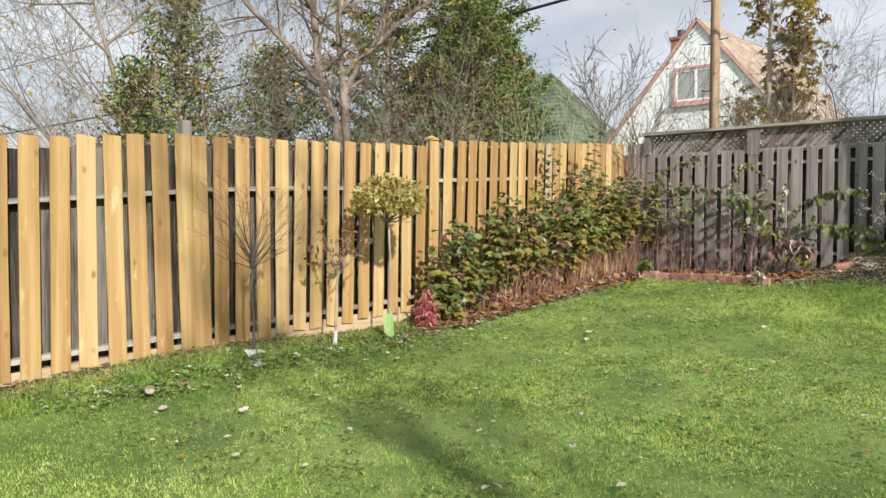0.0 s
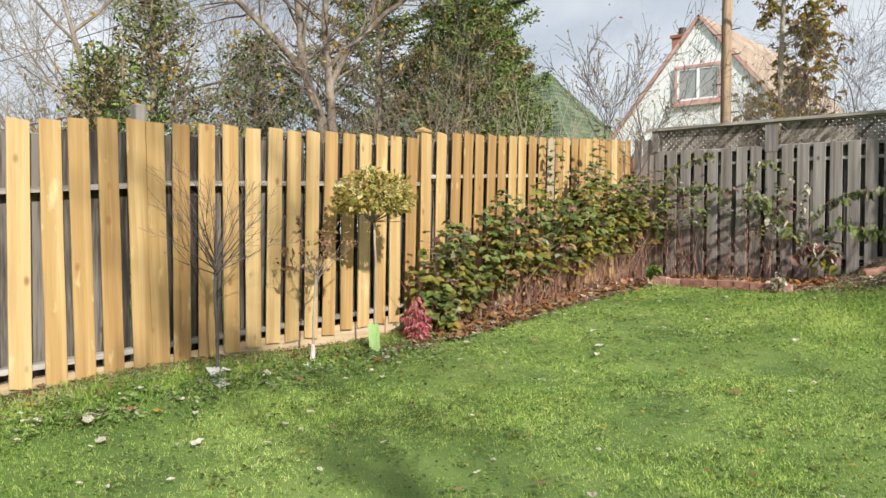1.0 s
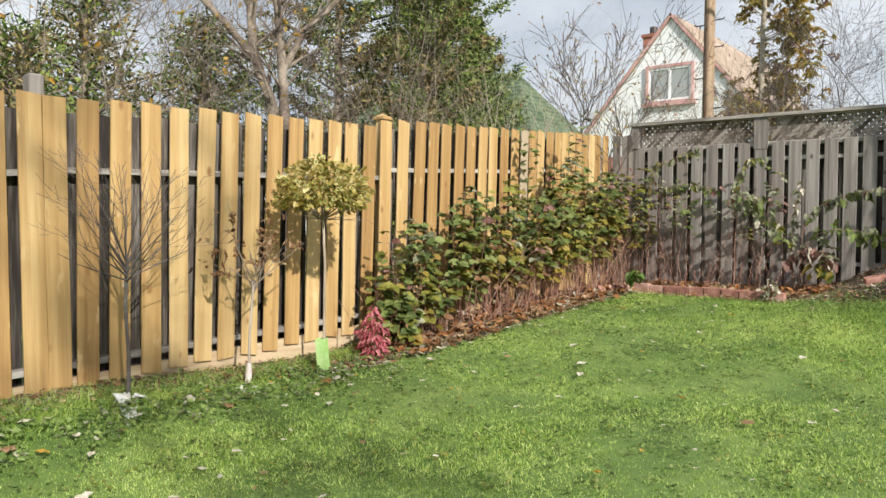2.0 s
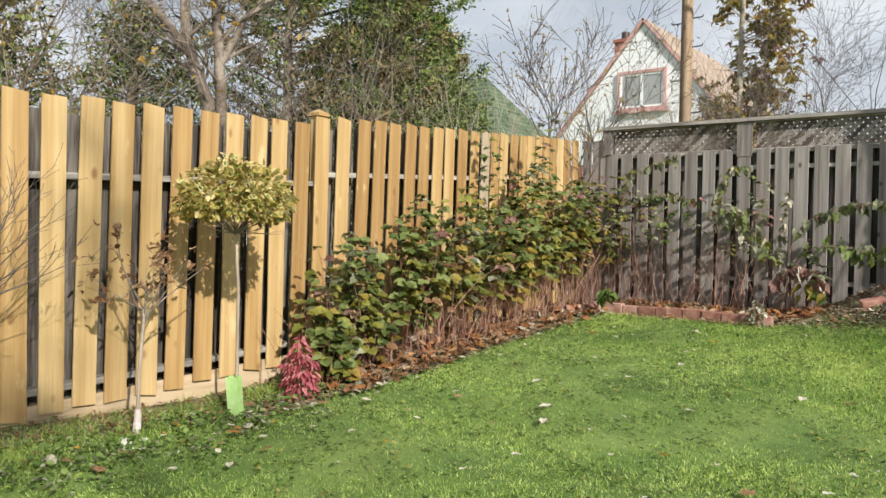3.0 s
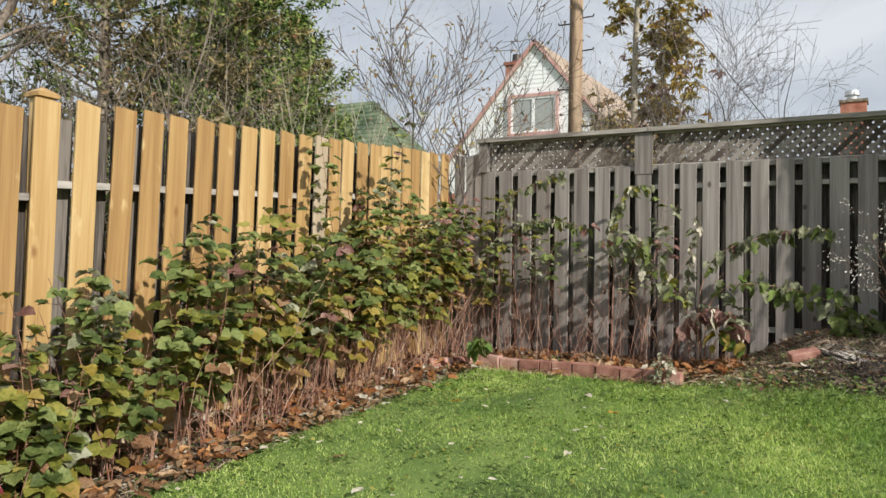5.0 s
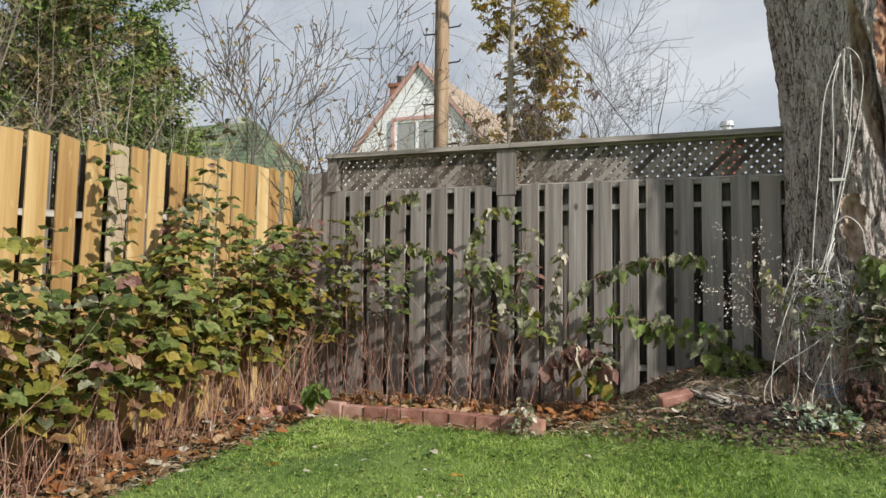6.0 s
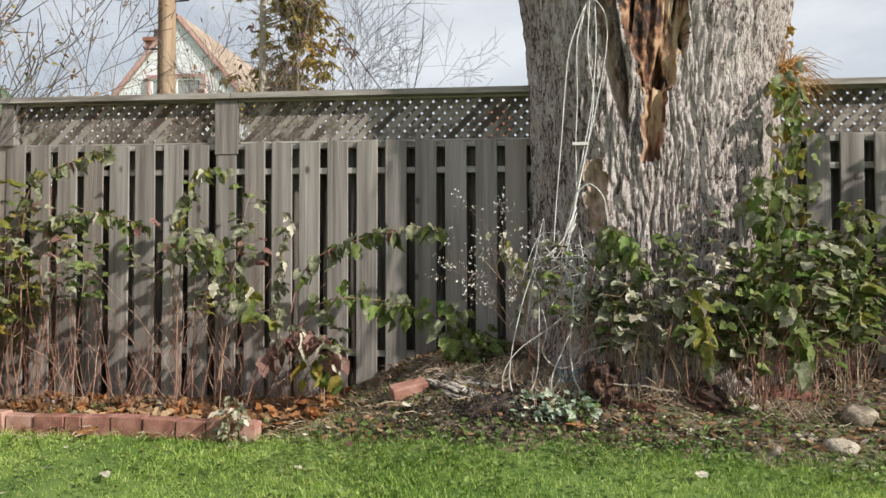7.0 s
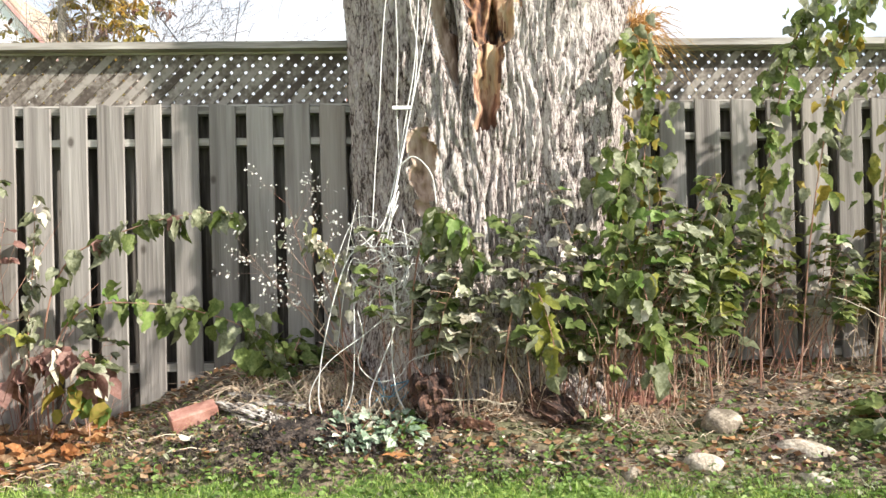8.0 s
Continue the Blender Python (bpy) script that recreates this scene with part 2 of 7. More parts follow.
LEAF_SILVER = leaf_mat("silvery_leaves", (0.13, 0.19, 0.12), (0.25, 0.33, 0.23), (0.52, 0.57, 0.46), 0.2, 0.5)
LEAF_ORANGE = leaf_mat("orange_leaves", (0.22, 0.085, 0.032), (0.38, 0.17, 0.065), (0.52, 0.32, 0.16), 0.2, 0.7)
LEAF_OLIVE = leaf_mat("olive_gold_leaves", (0.14, 0.105, 0.02), (0.33, 0.25, 0.05), (0.52, 0.42, 0.12), 0.4, 0.5)
STRAW = material("orange_straw", [(0.3, (0.42, 0.20, 0.05)), (0.5, (0.62, 0.36, 0.12)), (0.7, (0.74, 0.54, 0.26))], 3.0, rough=0.7, bump=0.0, vary=0.6, island=True)
LEAF_WEED = leaf_mat("weed_leaves", (0.07, 0.125, 0.03), (0.15, 0.24, 0.06), (0.28, 0.37, 0.12))
CONIFER = leaf_mat("cedar_foliage", (0.03, 0.06, 0.014), (0.12, 0.19, 0.042), (0.32, 0.40, 0.11), 0.25, 0.7, 1.0)
CONIFER_BROWN = leaf_mat("brown_cedar_foliage", (0.06, 0.05, 0.02), (0.19, 0.155, 0.06), (0.40, 0.32, 0.14), 0.25, 0.7, 1.0)
LEAF_GOLD = leaf_mat("golden_leaves", (0.24, 0.13, 0.02), (0.44, 0.27, 0.045), (0.58, 0.42, 0.12), 0.3, 0.6)
BRICK = material("old_red_brick", [(0.28, (0.22, 0.095, 0.075)), (0.5, (0.36, 0.175, 0.135)), (0.75, (0.50, 0.31, 0.26))], 9.0, rough=0.9, bump=0.5, fine=90.0, vary=0.4)
STONE = material("field_stone", [(0.30, (0.15, 0.12, 0.09)), (0.5, (0.33, 0.28, 0.22)), (0.70, (0.52, 0.46, 0.385))], 12.0, rough=0.9, bump=1.0, fine=80.0, vary=0.35, grit=0.7)
MOSSY = material("mossy_stone", [(0.28, (0.14, 0.14, 0.07)), (0.5, (0.27, 0.26, 0.15)), (0.75, (0.42, 0.40, 0.27))], 7.0, rough=0.95, bump=1.0, fine=60.0, vary=0.35, grit=0.7)
ROTTEN = material("rotten_wood", [(0.34, (0.014, 0.008, 0.007)), (0.5, (0.045, 0.022, 0.017)), (0.70, (0.16, 0.085, 0.06))], 9.0, (1, 4, 4), 0.95, 1.0, 30.0, grit=0.7)
REDROT = material("red_rotten_wood", [(0.34, (0.05, 0.02, 0.013)), (0.5, (0.17, 0.075, 0.045)), (0.70, (0.34, 0.20, 0.14))], 9.0, (1, 4, 4), 0.95, 1.0, 30.0, grit=0.7)
TANLOG = material("tan_rotten_wood", [(0.34, (0.07, 0.045, 0.03)), (0.5, (0.24, 0.17, 0.115)), (0.70, (0.42, 0.33, 0.24))], 9.0, (0.6, 7, 7), 0.95, 1.0, 30.0, grit=0.7)
LOGBARK = material("grey_log_bark", [(0.36, (0.04, 0.032, 0.028)), (0.5, (0.26, 0.225, 0.20)), (0.64, (0.66, 0.63, 0.59))], 6.0, (0.8, 6, 6), 0.95, 1.0, 30.0, grit=0.7)
CABLE = material("white_cable", [(0.3, (0.55, 0.54, 0.52)), (0.5, (0.72, 0.71, 0.69)), (0.7, (0.82, 0.81, 0.80))], 6.0, rough=0.45, bump=0.05)
BLACKWIRE = material("black_cable", [(0.3, (0.012, 0.012, 0.014)), (0.7, (0.03, 0.03, 0.033))], 6.0, rough=0.6, bump=0.1)
POLEWOOD = material("utility_pole_wood", [(0.28, (0.17, 0.11, 0.07)), (0.5, (0.38, 0.27, 0.18)), (0.75, (0.56, 0.44, 0.31))], 1.3, (7, 7, 0.35), 0.85, 0.6, 12.0,
                    stain=(0.6, (0.3, 0.3, 0.6), 0.48, 0.66, (0.27, 0.24, 0.20), 0.7))
STEEL = material("dark_steel", [(0.3, (0.05, 0.045, 0.045)), (0.7, (0.12, 0.10, 0.09))], 9.0, rough=0.6, metal=0.7)
ZINC = material("galvanised_steel", [(0.3, (0.45, 0.47, 0.50)), (0.7, (0.68, 0.70, 0.72))], 9.0, rough=0.4, metal=0.6)
SIDING = material("white_siding", [(0.28, (0.82, 0.84, 0.87)), (0.5, (0.87, 0.89, 0.92)), (0.75, (0.91, 0.92, 0.95))], 0.7, rough=0.7, bump=0.1, fine=20.0)
REDTRIM = material("red_trim", [(0.28, (0.50, 0.24, 0.225)), (0.5, (0.60, 0.35, 0.33)), (0.75, (0.70, 0.48, 0.46))], 1.5, rough=0.7, bump=0.2, fine=20.0)
SHINGLE = material("brown_shingles", [(0.28, (0.25, 0.185, 0.14)), (0.5, (0.38, 0.295, 0.23)), (0.75, (0.50, 0.405, 0.33))], 3.0, rough=0.95, bump=0.5, fine=30.0)
HOUSEBRICK = material("house_brick", [(0.28, (0.24, 0.085, 0.055)), (0.5, (0.36, 0.14, 0.095)), (0.75, (0.48, 0.23, 0.17))], 4.0, rough=0.9, bump=0.4, fine=40.0)
ROOFGREEN = material("green_shingles", [(0.30, (0.055, 0.085, 0.05)), (0.5, (0.10, 0.145, 0.085)), (0.70, (0.17, 0.215, 0.13))], 1.2, rough=0.95, bump=0.8, fine=7.0, coord="World", grit=0.7)
TAGGREEN = material("lime_plastic", [(0.3, (0.46, 0.78, 0.22)), (0.7, (0.72, 0.92, 0.50))], 12.0, rough=0.5, bump=0.05, translucent=0.3)
SEEDWHITE = leaf_mat("seed_tufts", (0.62, 0.60, 0.56), (0.78, 0.77, 0.74), (0.88, 0.87, 0.85), 0.2, 0.7)
PAPER = material("white_paper", [(0.3, (0.70, 0.70, 0.68)), (0.7, (0.84, 0.84, 0.82))], 12.0, rough=0.7, bump=0.3, translucent=0.2)
WRAP = material("pink_wrap", [(0.3, (0.55, 0.42, 0.42)), (0.5, (0.66, 0.57, 0.56)), (0.7, (0.78, 0.73, 0.71))], 20.0, rough=0.8, bump=0.5)
BLUETWINE = material("blue_twine", [(0.3, (0.05, 0.16, 0.25)), (0.7, (0.12, 0.30, 0.42))], 12.0, rough=0.7, bump=0.2)


def glass_material():
    m = bpy.data.materials.new("window_glass")
    m.use_nodes = True
    bs = m.node_tree.nodes["Principled BSDF"]
    # Pale grey base colour stands in for reflected sky and curtains.
    bs.inputs["Base Color"].default_value = (0.36, 0.38, 0.38, 1)
    bs.inputs["Roughness"].default_value = 0.06
    bs.inputs["Specular IOR Level"].default_value = 0.8
    return m


GLASS = glass_material()


# ---- mesh helpers ----
class Build:
    """Vertices and faces gathered for one mesh."""

    def __init__(self):
        self.v, self.f = [], []

    def add(self, verts, faces):
        o = len(self.v)
        self.v.extend(verts)
        self.f.extend(tuple(i + o for i in f) for f in faces)

    def box(self, lo, hi, m=None):
        c = [Vector((x, y, z)) for x in (lo[0], hi[0]) for y in (lo[1], hi[1]) for z in (lo[2], hi[2])]
        if m:
            c = [m @ p for p in c]
        self.add(c, [(0, 1, 3, 2), (4, 6, 7, 5), (0, 4, 5, 1), (2, 3, 7, 6), (0, 2, 6, 4), (1, 5, 7, 3)])

    def tube(self, pts, radii, sides=5, cap=True):
        n, o = len(pts), len(self.v)
        ref = Vector((0.31, 0.52, 0.79))
        for i, p in enumerate(pts):
            d = (pts[min(i + 1, n - 1)] - pts[max(i - 1, 0)])
            if d.length < 1e-9:
                d = Vector((0, 0, 1))
            d.normalize()
            a = d.cross(ref)
            if a.length < 1e-3:
                a = d.cross(Vector((1, 0, 0)))
            a.normalize()
            b = d.cross(a)
            for k in range(sides):
                w = 2 * math.pi * k / sides
                self.v.append(p + (a * math.cos(w) + b * math.sin(w)) * radii[i])
        for i in range(n - 1):
            for k in range(sides):
                q = (k + 1) % sides
                self.f.append((o + i * sides + k, o + i * sides + q, o + (i + 1) * sides + q, o + (i + 1) * sides + k))
        if cap:
            self.f.append(tuple(o + k for k in reversed(range(sides))))
            self.f.append(tuple(o + (n - 1) * sides + k for k in range(sides)))

    def leaf(self, p, along, normal, size, wide=0.62, fold=0.25, droop=0.2):
        """An ovate, toothed leaf, folded along its midrib and a little crumpled."""
        along = along.normalized()
        side = along.cross(normal)
        if side.length < 1e-4:
            side = along.orthogonal()
        side.normalize()
        up = side.cross(along)
        c = (len(self.v) * 0.618) % 1.0 - 0.5

        def at(u, s, h):
            return p + along * (u * size) + side * (s * size * wide) + up * ((h - droop * u * u) * size)

        h = fold * 0.4
        k, q = h + 0.16 * c, h - 0.16 * c
        self.add([at(0, 0, 0), at(0.02, 0.30, k), at(0.20, 0.37, h * 0.7), at(0.36, 0.52, k), at(0.54, 0.35, q), at(0.74, 0.34, h), at(1, 0.03 * c, 0),
                  at(0.73, -0.35, h), at(0.52, -0.36, k), at(0.34, -0.51, h * 0.7), at(0.19, -0.37, q), at(0.02, -0.29, h), at(0.34, 0, -0.03), at(0.68, 0.03 * c, -0.02)],
                 [(0, 12, 2, 1), (12, 3, 2), (12, 13, 4, 3), (13, 5, 4), (13, 6, 5), (0, 11, 10, 12), (12, 10, 9), (12, 9, 8, 13), (13, 8, 7), (13, 7, 6)])

    def spray(self, p, along, normal, size, wide=0.4):
        """A small pointed blade of foliage, two triangles bent at the middle."""
        along = along.normalized()
        side = along.cross(normal)
        if side.length < 1e-4:
            side = along.orthogonal()
        side.normalize()
        self.add([p, p + along * size * 0.5 + side * size * wide * 0.5, p + along * size, p + along * size * 0.5 - side * size * wide * 0.5], [(0, 1, 2), (0, 2, 3)])

    def mesh(self, name, smooth=False):
        me = bpy.data.meshes.new(name)
        me.from_pydata([tuple(p) for p in self.v], [], self.f)
        if smooth:
            me.polygons.foreach_set("use_smooth", [True] * len(me.polygons))
        me.update()
        return me


def part(name, data, mat, parent=None, label="", m=None, smooth=False):
    """Links a Build or a mesh as one object, under parent where one is given."""
    me = data.mesh(name, smooth) if isinstance(data, Build) else data
    if not me.materials:
        me.materials.append(mat)
    ob = new(name, me)
    if parent:
        ob.parent = parent
    if m is not None:
        ob.matrix_basis = m
    if label:
        ob["label"] = label
    return ob


def thing(name, label, category, m=None, group="", kind=""):
    ob = new(name)
    ob.empty_display_size = 0.1
    if m is not None:
        ob.matrix_basis = m
    return tagged(ob, label, category, group, kind)


def smoothstep(a, b, x):
    t = min(1.0, max(0.0, (x - a) / (b - a)))
    return t * t * (3 - 2 * t)


def rnd_dir(r, zlo=-1.0, zhi=1.0):
    a, z = r.uniform(0, 2 * math.pi), r.uniform(zlo, zhi)
    s = math.sqrt(max(0.0, 1 - z * z))
    return Vector((s * math.cos(a), s * math.sin(a), z))


# ---- the plan ----
def fence_x(y):
    """Front face of the cedar fence."""
    return -5.972


def cedar_top(y):
    """The second panel, past the capped post, stands a hand higher."""
    first = 2.155 + 0.094 * (y - 2.0) if y < 3.2 else 2.268 + 0.049 * (y - 3.2)
    return first if y < 6.25 else 2.468 if y < 6.45 else 2.49 + 0.0685 * (y - 6.5)


def cedar_foot(y):
    return 0.47 + 0.047 * (y - 3.25)


GREY_Y = 10.72


def grey_drop(x):
    """The grey fence falls a little towards +x."""
    return -0.005 * (x + 3.0)


def ground(x, y):
    z = 0.079 * (max(-40.0, min(y, 14.0)) + 0.2 * (1 - smoothstep(7.5, 10.0, y)))
    z -= 0.12 * math.exp(-((x + 2.2) ** 2 + (y - 6.0) ** 2) / 6.5)
    z += 0.19 * math.exp(-((x + 6.0) / 0.7) ** 2) * (1 - smoothstep(3.0, 5.6, y))
    z += 0.42 / (1 + math.exp(-max(-40, min(40, (x + 2.95) / 0.2)))) * (1 - 0.38 * smoothstep(-1.7, -0.4, x)) * math.exp(-((10.9 - y) / 1.35) ** 2)
    z += 0.012 * noise.noise(Vector((x * 1.3, y * 1.3, 0.3)))
    return z


def bed_depth(x, y):
    """Above zero inside the planted beds."""
    n = 0.12 * noise.noise(Vector((x * 2.1, y * 2.1, 4.0))) + 0.09 * noise.noise(Vector((x * 6, y * 6, 9.0)))
    edge = -5.68 + 0.34 * smoothstep(3.8, 6.0, y)
    left = edge - x
    back = y - 10.02 if x < -3.55 else y - 9.52 - 0.42 * (1 - smoothstep(-3.5, -2.6, x)) + 0.05 * max(0.0, x + 2)
    return max(left, back) + n


# ---- ground ----
def axis(lo, hi, step, far):
    inner = list(np.arange(lo, hi + step / 2, step))
    out, d, a, b = [], step * 2, lo, hi
    left, right = [], []
    while a > -far:
        a -= d
        b += d
        left.append(a)
        right.append(b)
        d *= 1.45
    return left[::-1] + inner + right


def sheet(name, xs, ys, height, mat, keep=None, kind="structure", label="", category=""):
    v = [(x, y, height(x, y)) for y in ys for x in xs]
    nx = len(xs)
    f = [(j * nx + i, j * nx + i + 1, (j + 1) * nx + i + 1, (j + 1) * nx + i) for j in range(len(ys) - 1) for i in range(nx - 1)
         if keep is None or keep(xs[i], ys[j]) or keep(xs[i + 1], ys[j + 1]) or keep(xs[i + 1], ys[j]) or keep(xs[i], ys[j + 1])]
    me = bpy.data.meshes.new(name)
    me.from_pydata(v, [], f)
    me.polygons.foreach_set("use_smooth", [True] * len(me.polygons))
    me.materials.append(mat)
    return tagged(new(name, me), label, category, "", kind)


sheet("ground", axis(-7.0, 4.0, 0.12, 900), axis(-1.0, 11.6, 0.12, 900), ground, GRASS_SOIL, label="green mown lawn rising gently to the fences", category="lawn")
sheet("garden_bed", list(np.arange(-6.2, 3.2, 0.05)), list(np.arange(0.4, 11.2, 0.05)),
      lambda x, y: ground(x, y) + 0.03 * min(1.0, max(-1.0, bed_depth(x, y) / 0.12)) + 0.012 * noise.noise(Vector((x * 9, y * 9, 2))),
      SOIL, lambda x, y: bed_depth(x, y) > -0.09, label="brown soil bed with litter beside the fences", category="garden bed")


# ---- fences ----
def board_mesh(name, w, t, h, seed):
    """A board standing on its foot: x is its thickness, y its width, z its length; worn corners and a slight bow."""
    r = random.Random(seed)
    b = Build()
    c = 0.004
    prof = [(-t / 2 + c, -w / 2), (t / 2 - c, -w / 2), (t / 2, -w / 2 + c), (t / 2, w / 2 - c), (t / 2 - c, w / 2), (-t / 2 + c, w / 2), (-t / 2, w / 2 - c), (-t / 2, -w / 2 + c)]
    rows = 5
    for i in range(rows):
        z = h * i / (rows - 1)
        bow, sway = r.uniform(-0.003, 0.003), r.uniform(-0.002, 0.002)
        tilt = r.uniform(-0.006, 0.006) if i in (0, rows - 1) else 0
        for x, y in prof:
            b.v.append(Vector((x + bow, y + sway, z + tilt * y / w * 2)))
    for i in range(rows - 1):
        for k in range(8):
            q = (k + 1) % 8
            b.f.append((i * 8 + k, i * 8 + q, (i + 1) * 8 + q, (i + 1) * 8 + k))
    b.f.append(tuple(range(7, -1, -1)))
    b.f.append(tuple((rows - 1) * 8 + k for k in range(8)))
    return b.mesh(name)


def cedar_fence():
    f = thing("cedar_fence", "honey-coloured cedar board fence with weathered grey rear boards", "fence", kind="structure")
    r = random.Random(3)
    fronts = [board_mesh("board", 0.142, 0.019, 1.0, s) for s in range(4)]
    rears = [board_mesh("rear_board", 0.142, 0.019, 1.0, s + 10) for s in range(3)]
    grey_face = board_mesh("board", 0.142, 0.019, 1.0, 9)
    lefts = [2.0 - 0.207 * k for k in range(8, 0, -1)] + [2.0, 2.212, 2.415, 2.615, 2.808, 3.012, 3.225, 3.37, 3.574, 3.784, 4.008, 4.216, 4.432, 4.63]
    lefts += [4.834, 5.037, 5.25, 5.46, 5.668, 5.87, 6.082, 6.285, 6.53, 6.755, 6.957, 7.152, 7.368, 7.565, 7.775, 7.955, 8.168, 8.361, 8.55, 8.735]
    lefts += [8.905, 9.09, 9.28, 9.455, 9.625, 9.79, 9.945, 10.11, 10.28, 10.50]
    for i, y0 in enumerate(lefts):
        y = y0 + 0.071
        foot, top = cedar_foot(y) + r.uniform(-0.012, 0.012), cedar_top(y) + r.uniform(-0.008, 0.008)
        lean = -1.3 if 2.5 < y < 3.6 else 0.0 if y < 4.3 else 1.0 if y < 6.5 else 1.5 if y < 9.0 else 0.8
        grey = abs(y0 - 8.55) < 0.01
        m = pose(fence_x(y) - 0.0095 + (0.012 if abs(y0 - 6.285) < 0.01 else 0.0), y - math.radians(lean) * (top - foot) * 0.8, foot, -lean + r.uniform(-0.4, 0.4), 0, r.uniform(-0.6, 0.6)) @ Matrix.Diagonal((1, 1, top - foot, 1))
        part("board", grey_face if grey else fronts[i % 4], PALEBOARD if grey else CEDAR, f, "one board weathered pale grey" if grey else "", m=m)
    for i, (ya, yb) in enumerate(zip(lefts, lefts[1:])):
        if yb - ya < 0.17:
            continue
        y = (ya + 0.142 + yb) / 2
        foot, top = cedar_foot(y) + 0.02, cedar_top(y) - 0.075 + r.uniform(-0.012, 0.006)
        # Widened and coloured dark, so the gaps keep their shade.
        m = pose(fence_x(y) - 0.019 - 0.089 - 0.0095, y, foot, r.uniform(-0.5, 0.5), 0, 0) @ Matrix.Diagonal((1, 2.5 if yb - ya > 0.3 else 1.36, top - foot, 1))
        part("rear_board", rears[i % 3], BACKBOARD_SHADED, f, m=m)
    ends = [0.35, 3.36, 6.36, 8.82, 10.62]
    for a, b in zip(ends, ends[1:]):
        for k in range(2):
            bl = Build()
            low, high = a + 0.1, b - 0.15
            za, zb = ((cedar_top(low) - 0.455, cedar_top(high) - 0.455), (cedar_foot(a) + 0.135, cedar_foot(b) + 0.135))[k]
            h, d = 0.019, 0.044
            xa, xb = fence_x(a) - 0.0635, fence_x(b) - 0.0635
            pts = [Vector((x + s * d, yy, z + q * h)) for (x, yy, z) in ((xa, a, za), (xb, b, zb)) for s in (-1, 1) for q in (-1, 1)]
            bl.add(pts, [(0, 1, 3, 2), (4, 6, 7, 5), (0, 4, 5, 1), (2, 3, 7, 6), (0, 2, 6, 4), (1, 5, 7, 3)])
            part("rail", bl, GREY_H, f, "weathered grey rail")
    for y, top, cap in ((0.45, 2.15, False), (3.33, 2.40, False), (6.356, 2.49, True), (8.86, 2.62, False), (10.44, 2.70, False)):
        bl = Build()
        x = fence_x(y) - (0.044 if cap else 0.0635)
        bl.box((x - 0.042, y - 0.042, ground(x, y) - 0.1), (x + 0.042, y + 0.042, top - 0.012))
        o = len(bl.v)
        bl.add([Vector((x + sx * q, y + sy * q, z)) for q, z in ((0.042, top - 0.012), (0.03, top)) for sx, sy in ((-1, -1), (1, -1), (1, 1), (-1, 1))],
               [(0, 1, 5, 4), (1, 2, 6, 5), (2, 3, 7, 6), (3, 0, 4, 7), (4, 5, 6, 7)])
        p = part("post", bl, GREY if not cap else CEDAR, f)
        if cap:
            c = Build()
            q = 0.062
            c.box((x - q, y - q, top - 0.012 + 0.004), (x + q, y + q, top + 0.012))
            c.add([Vector((x - q, y - q, top + 0.0125)), Vector((x + q, y - q, top + 0.0125)), Vector((x + q, y + q, top + 0.0125)), Vector((x - q, y + q, top + 0.0125)), Vector((x, y, top + 0.052))],
                  [(0, 1, 4), (1, 2, 4), (2, 3, 4), (3, 0, 4)])
            part("post_cap", c, CEDAR, p, "pyramid post cap")
    for a, b in ((1.1, 3.3), (3.32, 5.8), (5.82, 8.2)):
        k = Build()
        pts = []
        for y in (a, b):
            for s in (0.0, 0.02):
                for z in (-0.16, 0.06):
                    pts.append(Vector((fence_x(y) - 0.024 - s, y, cedar_foot(y) + z)))
        k.add(pts, [(0, 1, 3, 2), (4, 6, 7, 5), (0, 4, 5, 1), (2, 3, 7, 6), (0, 2, 6, 4), (1, 5, 7, 3)])
        part("kickboard", k, KICK, f, "pale ground-level kickboard")


cedar_fence()


def lattice(parent, x0, x1, z0, z1, y):
    """Diagonal slats in two layers between two posts; each slat is clipped to the opening."""
    w, t, step = 0.0385, 0.006, 0.0765
    for layer, sgn in ((0, 1), (1, -1)):
        c = x0 - (z1 - z0) if sgn > 0 else x0
        stop = x1 if sgn > 0 else x1 + (z1 - z0)
        step_x = step
        while c < stop:
            # the slat's centre line: x = c + sgn * (z - z0)
            za, zb = z0, z1
            xa, xb = c, c + sgn * (zb - za)
            lo_x, hi_x = x0, x1
            if sgn > 0:
                if xa < lo_x:
                    za, xa = za + (lo_x - xa), lo_x
                if xb > hi_x:
                    zb, xb = zb - (xb - hi_x), hi_x
            else:
                if xa > hi_x:
                    za, xa = za + (xa - hi_x), hi_x
                if xb < lo_x:
                    zb, xb = zb - (lo_x - xb), lo_x
            if zb - za > 0.03:
                b = Build()
                yy = y + layer * (t + 0.001)
                hw = w / 2 * math.sqrt(2)
                pts = []
                for xx, zz in ((xa, za), (xb, zb)):
                    d = grey_drop(xx)
                    for s in (-1, 1):
                        for q in (0, t):
                            pts.append(Vector((min(hi_x, max(lo_x, xx + s * hw)), yy + q, zz + d)))
                b.add(pts, [(0, 1, 3, 2), (4, 6, 7, 5), (0, 4, 5, 1), (2, 3, 7, 6), (0, 2, 6, 4), (1, 5, 7, 3)])
                part("slat", b, LATTICE, parent)
            c += step_x


